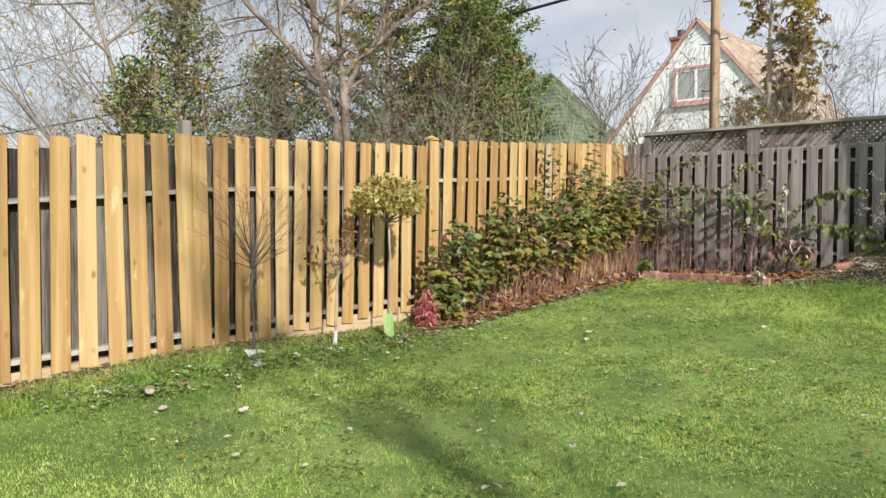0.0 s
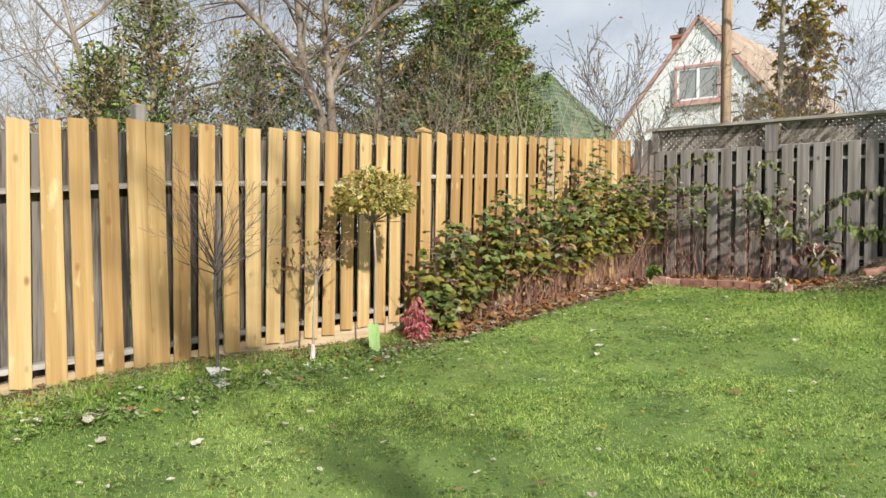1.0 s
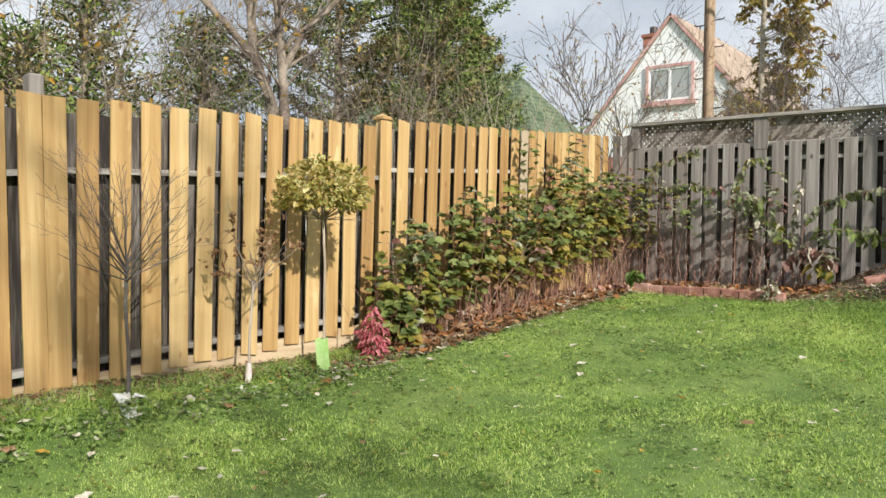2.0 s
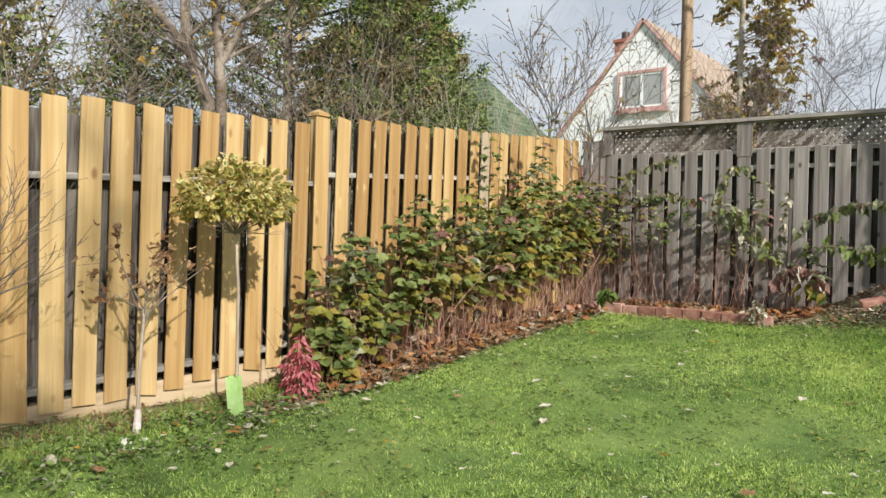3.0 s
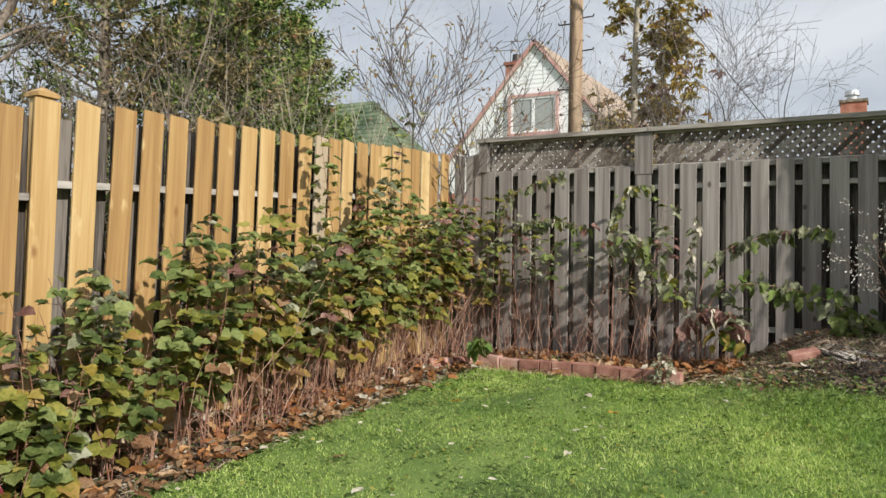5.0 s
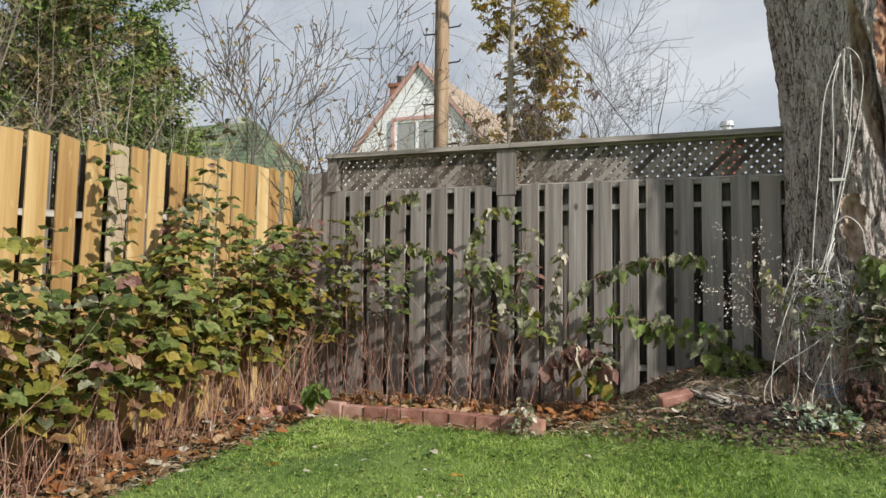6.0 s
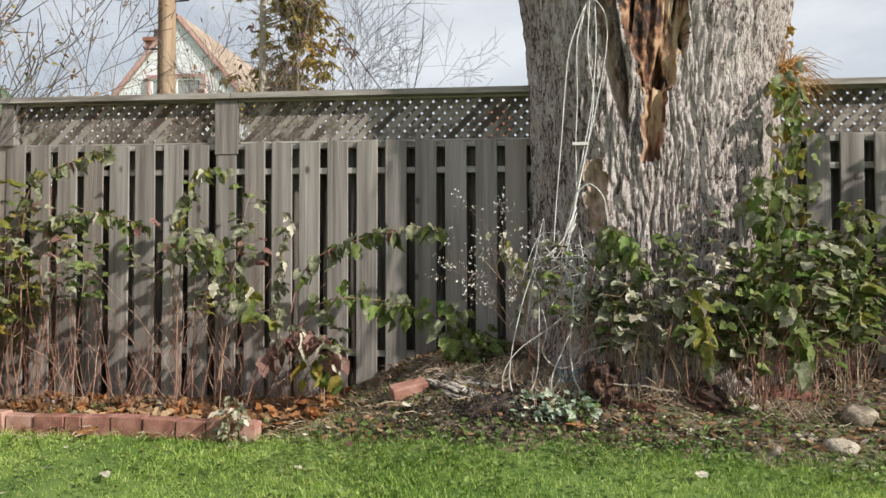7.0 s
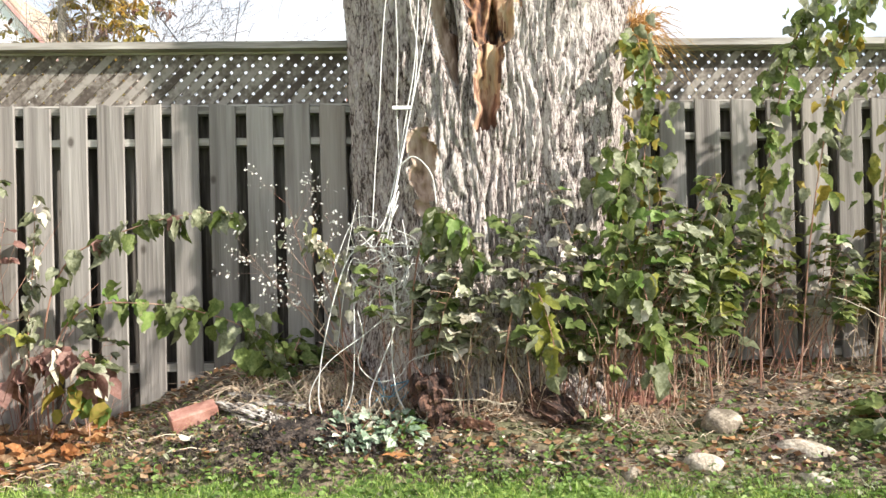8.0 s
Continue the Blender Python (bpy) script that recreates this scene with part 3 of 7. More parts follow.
def grey_fence():
    f = thing("grey_fence", "weathered grey board fence with a lattice top", "fence", kind="structure")
    r = random.Random(8)
    fronts = [board_mesh("board", 0.139, 0.019, 1.0, s + 30) for s in range(4)]
    rears = [board_mesh("rear_board", 0.139, 0.019, 1.0, s + 40) for s in range(3)]
    left = [-5.651, -5.459, -5.26, -5.071, -4.887, -4.696, -4.5, -4.316, -4.126, -3.926, -3.74, -3.549, -3.359, -3.165, -2.97, -2.773, -2.577, -2.382, -2.189, -1.995]
    left += [-0.74 + 0.197 * k for k in range(18)]
    for i, x0 in enumerate(left):
        x = x0 + 0.0695
        top = 2.573 + grey_drop(x) + r.uniform(-0.006, 0.006)
        foot = max(0.86, min(ground(x, GREY_Y) - 0.03, 1.26)) if x < -2.9 else min(ground(x, GREY_Y) - 0.02, 1.24)
        if i == 0:
            top += 0.02
        m = pose(x, GREY_Y + 0.0095, foot, 0, r.uniform(-0.4, 0.4), 90 + r.uniform(-0.6, 0.6)) @ Matrix.Diagonal((1, 1, top - foot, 1))
        part("board", fronts[i % 4], GREY, f, m=m)
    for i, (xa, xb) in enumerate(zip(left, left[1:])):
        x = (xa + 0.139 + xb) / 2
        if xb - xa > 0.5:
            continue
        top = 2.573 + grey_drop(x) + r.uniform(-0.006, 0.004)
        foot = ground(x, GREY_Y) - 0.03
        # Rear boards overlap the slits; their dark colour includes the shade behind the front boards.
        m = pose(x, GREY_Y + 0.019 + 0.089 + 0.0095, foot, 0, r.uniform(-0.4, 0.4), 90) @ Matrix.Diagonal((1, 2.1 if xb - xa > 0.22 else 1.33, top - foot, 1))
        part("rear_board", rears[i % 3], BACKBOARD_SHADED, f, m=m)
    # the short plain boards that close the corner
    for k, x0 in enumerate((-5.965, -5.845, -5.735)):
        foot, top = 0.80, 2.775 - 0.003 * k
        part("corner_board", fronts[k % 4], GREY, f, m=pose(x0 + 0.055, GREY_Y + 0.03 + 0.012 * (k % 2), foot, 0, 0, 90) @ Matrix.Diagonal((1, 0.8, top - foot, 1)))
    posts = (-5.64, -4.055, -0.62, 1.75)
    for x in posts:
        b = Build()
        top = 2.868 + grey_drop(x)
        b.box((x - 0.046, GREY_Y + 0.0195, 0.7), (x + 0.046, GREY_Y + 0.108, top))
        p = part("post", b, GREY, f)
        if x in posts[:2] + posts[3:]:
            c = Build()
            h = 0.078 if x > -5 else 0.047
            c.box((x - h, GREY_Y - 0.004, (2.50 if x > -5 else 2.58) + grey_drop(x)), (x + h, GREY_Y + 0.0185, top - 0.004))
            part("post_facing", c, GREY, p, "flat facing board over the post")
    for a, b in ((-5.70, -4.02), (-4.015, -1.7), (-0.66, 1.75), (1.755, 2.7)):
        for nm, z0, z1, y0, y1, mt in (("upper_rail", 2.365, 2.403, 0.021, 0.107, GREY_H), ("lower_rail", 1.165, 1.205, 0.021, 0.107, GREY_H),
                                       ("lattice_rail", 2.534, 2.570, 0.021, 0.10, GREY_H), ("cap_rail", 2.871, 2.908, -0.03, 0.125, GREY_H)):
            bl = Build()
            pts = [Vector((x, GREY_Y + yy, z + grey_drop(x))) for x in (a, b) for yy in (y0, y1) for z in (z0, z1)]
            bl.add(pts, [(0, 1, 3, 2), (4, 6, 7, 5), (0, 4, 5, 1), (2, 3, 7, 6), (0, 2, 6, 4), (1, 5, 7, 3)])
            part(nm, bl, mt, f)
    for a, b in ((-5.59, -4.14), (-3.97, -1.7), (-0.55, 1.67)):
        lp = part("lattice_frame", lattice_frame(a, b), GREY_H, f)
        lattice(lp, a, b, 2.577, 2.866, GREY_Y + 0.05)
    return f


def lattice_frame(a, b):
    bl = Build()
    for z0, z1 in ((2.576, 2.586), (2.858, 2.869)):
        pts = [Vector((x, GREY_Y + yy, z + grey_drop(x))) for x in (a, b) for yy in (0.036, 0.049) for z in (z0, z1)]
        bl.add(pts, [(0, 1, 3, 2), (4, 6, 7, 5), (0, 4, 5, 1), (2, 3, 7, 6), (0, 2, 6, 4), (1, 5, 7, 3)])
    return bl


grey_fence()


# ---- the great old tree ----
def great_tree():
    tree = thing("old_maple", "massive grey old tree with furrowed bark and a rotted wound", "tree")
    cx, cy = -1.29, 10.76
    n, rows = 580, 340
    z0, z1 = 0.85, 4.6

    def centre(z):
        return cx + 0.06 * smoothstep(2.6, 4.2, z), cy

    def radius(a, z):
        u = 1 - smoothstep(0.9, 1.9, z)
        rx = 0.75 + 0.17 * u * u + 0.20 * smoothstep(2.7, 4.4, z)
        ry = 0.60 + 0.15 * u * u + 0.10 * smoothstep(2.7, 4.4, z)
        ca, sa = math.cos(a), math.sin(a)
        base = 1 / math.sqrt((ca / rx) ** 2 + (sa / ry) ** 2)
        lobes = 0.035 * math.sin(3 * a + 1.0 + 0.3 * z) + 0.025 * math.sin(5 * a + 0.5 - 0.4 * z) + 0.05 * u * math.sin(6 * a + 2)
        return base + lobes

    def front_x(a, z):
        return centre(z)[0] + radius(a, z) * math.cos(a)

    def wound(a, z):
        """Above zero where the bark is gone."""
        if math.sin(a) > -0.2 or z < 2.335 + 0.03 * noise.noise(Vector((a * 60, 2.2, 0.5))):
            return -1.0
        x = front_x(a, z)
        if z < 2.72:
            k = (z - 2.27) / 0.45
            mid, half = -1.37 + 0.055 * k, 0.048 + 0.014 * k
        else:
            k = min(1.0, (z - 2.72) / 0.5)
            mid, half = -1.315 - 0.01 * k, 0.062 + 0.13 * k ** 0.7
        wob = 0.035 * noise.noise(Vector((x * 9, z * 7, 1.7))) + 0.022 * noise.noise(Vector((x * 26, z * 17, 4.7)))
        return half - abs(x - mid) + wob

    def scar(a, z):
        if math.sin(a) > -0.2:
            return -1.0
        x = front_x(a, z)
        if not 1.92 < z < 2.34:
            return -1.0
        return 0.062 * (1 - max(0.0, 2.24 - z) / 0.34) ** 0.5 * (1.0 if z < 2.24 else 1 - (z - 2.24) / 0.3) - abs(x + 1.645 + 0.05 * (z - 2.1)) + 0.03 * noise.noise(Vector((x * 11, z * 8, 5.7))) + 0.03 * noise.noise(Vector((x * 30, z * 22, 2.7)))

    def hollow(a, z):
        if math.sin(a) > -0.2 or not 2.40 < z < 3.7:
            return 0.0
        x = front_x(a, z)
        k = smoothstep(2.40, 2.85, z) * (1 - smoothstep(3.2, 3.7, z))
        return math.exp(-((x + 1.486 + 0.16 * (z - 2.46)) / (0.006 + 0.042 * k)) ** 4) * k

    angles = [math.pi * 0.92 + math.pi * 1.16 * i / 480 for i in range(480)] + [math.pi * 2.08 + math.pi * 0.84 * i / 100 for i in range(100)]
    verts, kinds = [], []
    for j in range(rows + 1):
        z = z0 + (z1 - z0) * j / rows
        ox, oy = centre(z)
        for i in range(n):
            a = angles[i]
            rad = radius(a, z)
            s = a * 0.72
            px, py = math.cos(a) * 2.6, math.sin(a) * 2.6
            warp = 0.5 * noise.noise(Vector((px * 1.4, py * 1.4, z * 2.2)))
            n1 = abs(noise.noise(Vector((px * 3.8 + warp * 1.2, py * 3.8 + warp, z * 1.9 + warp))))
            n2 = abs(noise.noise(Vector((px * 7.5 + warp * 2.2, py * 7.5 + warp, z * 4.2 + 7 + warp))))
            n3 = abs(noise.noise(Vector((px * 16 + warp * 3.0, py * 16, z * 9.0 + 3 + warp))))
            ridge, ridge2, ridge3 = min(1.3, n1 / 0.26) ** 0.6, min(1.3, n2 / 0.25) ** 0.6, min(1.3, n3 / 0.28) ** 0.7
            rough = noise.noise(Vector((px * 15, py * 15, z * 16)))
            w, sc = wound(a, z), scar(a, z)
            bare = max(w, sc)
            if bare > 0:
                k = smoothstep(0.0, 0.03, bare)
                d = -0.055 * k + 0.010 * (1 - k)
                d += 0.022 * noise.noise(Vector((px * 7, py * 7, z * 2.2 + 3))) + 0.010 * ridge2
                if w > 0 and z > 2.75:
                    pit = noise.noise(Vector((px * 5 + 3, py * 5, z * 3.4 + 11)))
                    d -= 0.10 * smoothstep(0.12, 0.5, pit)
            else:
                lip = math.exp(-(bare / 0.03) ** 2) * 0.02
                d = 0.024 * ridge + 0.015 * ridge2 + 0.011 * ridge3 + 0.007 * rough - 0.034 + lip
            hol = hollow(a, z)
            d -= (0.13 + 0.04 * rough) * hol
            if hol > 0 and z > 2.45:
                d -= 0.34 * hol * math.exp(-((front_x(a, z) + 1.466 + 0.13 * (z - 2.46)) / 0.02) ** 2)
            verts.append((ox + (rad + d) * math.cos(a), oy + (rad + d) * math.sin(a), z))
            kinds.append((2 if sc > w else 3 if (z > 2.76 + 0.08 * rough and front_x(a, z) < -1.27 + 0.05 * rough + 0.06 * noise.noise(Vector((z * 6, 1.5, 0.2)))) else 4 if z < 2.52 + 0.10 * rough else 1) if bare > 0 else 2 if 0.25 < hol < 0.97 and z > 2.5 else 0)
    faces = ([], [], [], [], [])
    for j in range(rows):
        for i in range(n):
            q = (i + 1) % n
            f = (j * n + i, j * n + q, (j + 1) * n + q, (j + 1) * n + i)
            ks = [kinds[k] for k in f]
            faces[max(ks) if ks.count(0) <= 2 else 0].append(f)
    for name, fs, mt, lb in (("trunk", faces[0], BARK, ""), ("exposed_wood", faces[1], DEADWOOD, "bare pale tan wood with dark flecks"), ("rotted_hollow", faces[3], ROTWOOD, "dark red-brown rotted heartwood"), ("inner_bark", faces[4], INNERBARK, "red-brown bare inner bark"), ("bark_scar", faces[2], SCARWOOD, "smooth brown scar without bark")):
        used = sorted({k for f in fs for k in f})
        remap = {k: i for i, k in enumerate(used)}
        me = bpy.data.meshes.new(name)
        me.from_pydata([verts[k] for k in used], [], [tuple(remap[k] for k in f) for f in fs])
        me.polygons.foreach_set("use_smooth", [True] * len(me.polygons))
        part(name, me, mt, tree, lb)
    return tree


TREE = great_tree()


# ---- branching plants ----
def grow(wood, r, base, heading, length, radius, depth, tips, kids=(3, 5), wander=0.18, rise=0.06, angle=(25, 55), shrink=(0.5, 0.72), sides=5, droop=0.0, first=0.25, least=0.0, stem=None):
    """A tapered limb with limbs of its own; the ends of the last ones go into tips."""
    n = max(3, min(8, int(length / 0.18)))
    p, d = base.copy(), heading.normalized()
    pts, rad = [p.copy()], [radius]
    dirs = [d.copy()]
    for i in range(n):
        d = (d + rnd_dir(r) * wander + Vector((0, 0, rise - droop * (i / n)))).normalized()
        p = p + d * (length / n)
        pts.append(p.copy())
        dirs.append(d.copy())
        rad.append(max(least, radius * (1 - (0.92 if depth else 0.72) * (i + 1) / n)))
    (stem or wood).tube(pts, rad, max(3, sides), cap=False)
    if depth <= 0:
        tips.append((pts[-1], dirs[-1]))
        tips.append((pts[n // 2], dirs[n // 2]))
        return
    for k in range(r.randint(*kids)):
        u = first + (1 - first) * (k + r.random()) / kids[1]
        i = min(n - 1, int(u * n))
        ax = dirs[i].orthogonal()
        ax.rotate(Matrix.Rotation(r.uniform(0, 2 * math.pi), 3, dirs[i]))
        nd = dirs[i].copy()
        nd.rotate(Matrix.Rotation(radians(r.uniform(*angle)), 3, ax))
        grow(wood, r, pts[i].lerp(pts[i + 1], r.random()), nd, length * r.uniform(*shrink), rad[i] * r.uniform(0.45, 0.65), depth - 1, tips, kids, wander, rise, angle, shrink, sides - 1, droop, first, least)
    tips.append((pts[-1], dirs[-1]))


def scatter_leaves(r, tips, count, size, jitter, build, wide=0.62, droop=0.2, simple=False):
    for _ in range(count):
        p, d = r.choice(tips)
        q = p + rnd_dir(r) * r.uniform(0, jitter)
        al = (d * 0.4 + rnd_dir(r) + Vector((0, 0, -droop))).normalized()
        s = size * r.uniform(0.6, 1.3)
        if simple:
            build.spray(q, al, rnd_dir(r), s, wide)
        else:
            build.leaf(q, al, (rnd_dir(r, 0.1, 1.0)), s, wide)


def bare_tree(name, label, x, y, height, radius, seed, mat, heading=(0, 0, 1), depth=4, kids=(3, 4), leaves=None, category="tree", wander=0.16, rise=0.05, droop=0.0,
              angle=(25, 55), z=None, stems=1, splay=0.25, first=0.25, shrink=(0.5, 0.72), group="", share=0.42, least=0.0):
    r = random.Random(seed)
    base = Vector((x, y, (ground(x, y) if z is None else z) - 0.08))
    t = thing(name, label, category, Matrix.Translation(base), group)
    tips, wood, stem = [], Build(), Build()
    for s in range(stems):
        h = Vector(heading) + (rnd_dir(r, -0.2, 0.2) * splay if stems > 1 else Vector((0, 0, 0)))
        off = Vector((r.uniform(-1, 1), r.uniform(-1, 1), 0)) * (0.06 * (stems > 1)) * min(4, stems)
        grow(wood, r, off, h, height * share * r.uniform(0.8, 1.15), radius * (1 if stems == 1 else r.uniform(0.6, 1)), depth, tips, kids, wander, rise, angle, shrink, 7, droop, first, least, stem)
    part("trunk", stem, mat, t, smooth=True)
    part("branchwork", wood, mat, t, smooth=True)
    for lm, count, size, jit, wide in leaves or ():
        b = Build()
        scatter_leaves(r, tips, count, size, jit, b, wide)
        tagged(part("foliage", b, lm, t), kind="stuff")
    return t


def conifer(name, label, x, y, height, width, count, seed, mats, z=None, low=0.0, lean=0.0):
    """A cedar: a stem with ascending limbs, each carrying flat drooping sprays."""
    r = random.Random(seed)
    base = Vector((x, y, ground(x, y) if z is None else z))
    t = thing(name, label, "tree", Matrix.Translation(base))
    wood = Build()
    wood.tube([Vector((lean * k * height / 6, 0, height * k / 6 - 0.1)) for k in range(7)], [0.11 * (1 - 0.14 * k) for k in range(7)], 7)
    builds = [Build() for _ in mats]
    limbs = 190
    for k in range(limbs):
        u = low + (1 - low) * (k + r.random()) / limbs
        z0 = height * u * 0.97
        reach = width * (1 - u) ** 0.62 * r.uniform(0.55, 1.15) + 0.12
        a = k * 2.4 + r.uniform(-0.4, 0.4)
        end = Vector((math.cos(a) * reach + lean * z0, math.sin(a) * reach, z0 + reach * r.uniform(0.15, 0.7)))
        start = Vector((lean * z0, 0, z0))
        mid = start.lerp(end, 0.5) + Vector((0, 0, -0.06 * reach))
        wood.tube([start, mid, end], [0.018, 0.011, 0.004], 4, cap=False)
        which = r.choices(range(len(mats)), [w for _, w in mats])[0]
        for _ in range(max(6, int(count / limbs * (0.35 + reach / width)))):
            v = r.random() ** 0.6
            p = (start.lerp(mid, v * 2) if v < 0.5 else mid.lerp(end, v * 2 - 1)) + rnd_dir(r) * r.uniform(0, 0.17)
            al = ((end - start).normalized() * 0.5 + rnd_dir(r) * 0.7 + Vector((0, 0, -0.35))).normalized()
            builds[which].spray(p, al, rnd_dir(r), r.uniform(0.045, 0.11), r.uniform(0.22, 0.45))
    part("trunk", wood, TWIG, t)
    for b, (mt, _) in zip(builds, mats):
        if b.v:
            tagged(part("foliage", b, mt, t), kind="stuff")
    return t


# ---- beyond the fences ----
bare_tree("bare_maple", "large bare grey maple with sweeping branches beyond the fence", -15.6, 4.9, 12, 0.13, 11, TWIG, heading=(0.10, 0.12, 1), depth=5, kids=(3, 5), wander=0.22, rise=0.0, droop=0.14, angle=(35, 75), first=0.2, least=0.004)
bare_tree("bare_maple", "tall bare tree with pale brown trunk beyond the fence", -11.25, 5.45, 12, 0.10, 12, TWIG, depth=4, kids=(5, 7), wander=0.13, rise=0.06, droop=0.03, angle=(30, 65), least=0.003,
          leaves=[(LEAF_GOLD, 260, 0.06, 0.2, 0.6)])
bare_tree("bare_maple", "slender bare tree with a few yellow leaves", -11.7, 6.2, 10, 0.07, 13, TWIG, depth=4, kids=(5, 7), wander=0.15, rise=0.05, leaves=[(LEAF_GOLD, 420, 0.07, 0.25, 0.6)], angle=(30, 65), least=0.003)
bare_tree("bare_maple", "bare grey tree with tangled fine twigs", -13.5, 8.4, 10, 0.08, 14, TWIG, depth=4, kids=(4, 6), wander=0.2, angle=(35, 65), least=0.003)
conifer("cedar_tree", "low dark green cedar behind the fence", -10.2, 5.03, 3.3, 1.0, 10000, 21, [(CONIFER, 0.7), (CONIFER_BROWN, 0.3)])
conifer("cedar_tree", "olive and brown cedar thinning at the top", -10.9, 6.08, 4.7, 1.3, 15000, 22, [(CONIFER, 0.45), (CONIFER_BROWN, 0.55)])
conifer("cedar_tree", "dark cedar half hidden by bare branches", -10.8, 7.73, 3.9, 1.4, 18000, 23, [(CONIFER, 0.7), (CONIFER_BROWN, 0.3)])
conifer("cedar_tree", "tall bright green cedar with a ragged crown", -10.1, 12.03, 8.8, 1.75, 90000, 24, [(CONIFER, 0.86), (CONIFER_BROWN, 0.14)])
conifer("cedar_tree", "brown and green cedar behind bare brush", -10.6, 10.13, 7.6, 1.9, 50000, 25, [(CONIFER, 0.45), (CONIFER_BROWN, 0.55)])
conifer("cedar_tree", "olive-green cedar with browning inner sprays", -9.2, 10.83, 5.6, 1.35, 38000, 27, [(CONIFER, 0.62), (CONIFER_BROWN, 0.38)])
conifer("cedar_tree", "small green cedar at the hedge end", -10.2, 13.33, 4.6, 1.0, 20000, 26, [(CONIFER, 1.0)])


def forked_tree():
    """The tree of two stems that part just above the fence."""
    r = random.Random(5)
    base = Vector((-9.2, 7.78, ground(-9.2, 7.78)))
    t = thing("forked_tree", "two-stemmed grey-brown tree with bare spreading limbs", "tree", Matrix.Translation(base))
    wood, tips = Build(), []
    right, up = Vector((0.72, 0.69, 0)), Vector((0, 0, 1))

    def run(points, r0, r1):
        ps = [right * a + up * b + Vector((-0.69, 0.72, 0)) * c for a, b, c in points]
        fine = []
        for p, q in zip(ps, ps[1:]):
            for k in range(4):
                fine.append(p.lerp(q, k / 4) + rnd_dir(r) * 0.012)
        fine.append(ps[-1])
        n = len(fine)
        wood.tube(fine, [r0 + (r1 - r0) * i / (n - 1) for i in range(n)], 9, cap=False)
        for i in range(n // 3, n - 1):
            for _ in range(1 + (i % 2)):
                d = (fine[i + 1] - fine[i]).normalized()
                ax = d.orthogonal()
                ax.rotate(Matrix.Rotation(r.uniform(0, 6.28), 3, d))
                d2 = d.copy()
                d2.rotate(Matrix.Rotation(radians(r.uniform(30, 70)), 3, ax))
                rr = r0 + (r1 - r0) * i / n
                grow(wood, r, fine[i].copy(), d2, r.uniform(0.7, 1.5), rr * 0.4, 2, tips, (3, 4), 0.2, 0.04, (25, 60), (0.5, 0.75), 5)

    run([(-0.02, -0.1, 0), (0.02, 1.6, 0), (-0.08, 2.4, 0), (-0.35, 3.2, 0.05), (-0.45, 4.2, 0.2), (-0.55, 5.6, 0.3), (-0.7, 7.2, 0.4)], 0.088, 0.036)
    run([(-0.30, 3.05, 0.05), (-0.75, 3.55, -0.1), (-1.35, 4.15, -0.2), (-2.1, 5.1, -0.3), (-2.8, 6.2, -0.3)], 0.052, 0.02)
    run([(0.06, 0.4, 0), (0.10, 2.0, 0), (0.02, 2.9, 0.1), (-0.05, 3.8, 0.1), (0.0, 5.0, 0.2), (-0.1, 7.2, 0.3)], 0.08, 0.032)
    run([(0.02, 2.9, 0.1), (0.30, 3.45, 0.1), (0.85, 4.0, 0.2), (1.5, 4.5, 0.3), (2.2, 5.4, 0.3)], 0.048, 0.018)
    run([(-0.45, 4.2, 0.2), (-0.9, 4.9, 0.1), (-1.2, 5.9, 0.1), (-1.4, 7.0, 0.1)], 0.042, 0.018)
    part("branchwork", wood, FORKBARK, t, smooth=True)
    b = Build()
    scatter_leaves(r, tips, 420, 0.07, 0.3, b)
    tagged(part("foliage", b, LEAF_GOLD, t), kind="stuff")


forked_tree()


def brush(name, label, x, y, n, height, spread, seed, mat, leaves=None, lean=(0, 0), depth=1, rad=0.012):
    """A clump of many thin upright stems."""
    r = random.Random(seed)
    base = Vector((x, y, ground(x, y) - 0.05))
    t = thing(name, label, "shrub", Matrix.Translation(base))
    wood, tips = Build(), []
    for _ in range(n):
        a, q = r.uniform(0, 6.28), spread * math.sqrt(r.random())
        h = Vector((math.cos(a) * q * 0.35 + lean[0], math.sin(a) * q * 0.35 + lean[1], 1.0)) + rnd_dir(r) * 0.12
        grow(wood, r, Vector((math.cos(a) * q * 0.5, math.sin(a) * q * 0.5, 0)), h, height * r.uniform(0.6, 1.0), rad * r.uniform(0.6, 1.2), depth, tips, (3, 6), 0.19, 0.03, (25, 70), (0.3, 0.55), 4, 0.05, 0.35)
    tagged(part("stem_tangle", wood, mat, t), kind="stuff")
    for lm, count, size, jit, wide in leaves or ():
        b = Build()
        scatter_leaves(r, tips, count, size, jit, b, wide)
        tagged(part("foliage", b, lm, t), kind="stuff")
    return t


brush("brush_thicket", "tangled bare brown thicket of thin stems", -8.9, 9.33, 38, 4.8, 1.2, 31, TWIG, [(LEAF_DRY, 120, 0.05, 0.1, 0.6)], depth=2)
brush("brush_thicket", "dense bare twiggy thicket behind the fence", -9.9, 8.83, 34, 4.6, 1.3, 32, DARKTWIG, depth=2)
brush("brush_thicket", "pale straw-coloured upright stems", -7.75, 11.0, 28, 4.0, 0.9, 33, PALETWIG, depth=2, rad=0.013)
brush("brush_thicket", "grey bare brush beyond the fence", -10.4, 5.6, 64, 4.6, 2.2, 34, TWIG, [(LEAF_GOLD, 160, 0.06, 0.1, 0.6)], depth=2)
brush("brush_thicket", "fine bare twigs beside the utility pole", -4.95, 12.9, 34, 4.1, 0.8, 35, TWIG, [(LEAF_DRY, 60, 0.05, 0.08, 0.6)], depth=2)
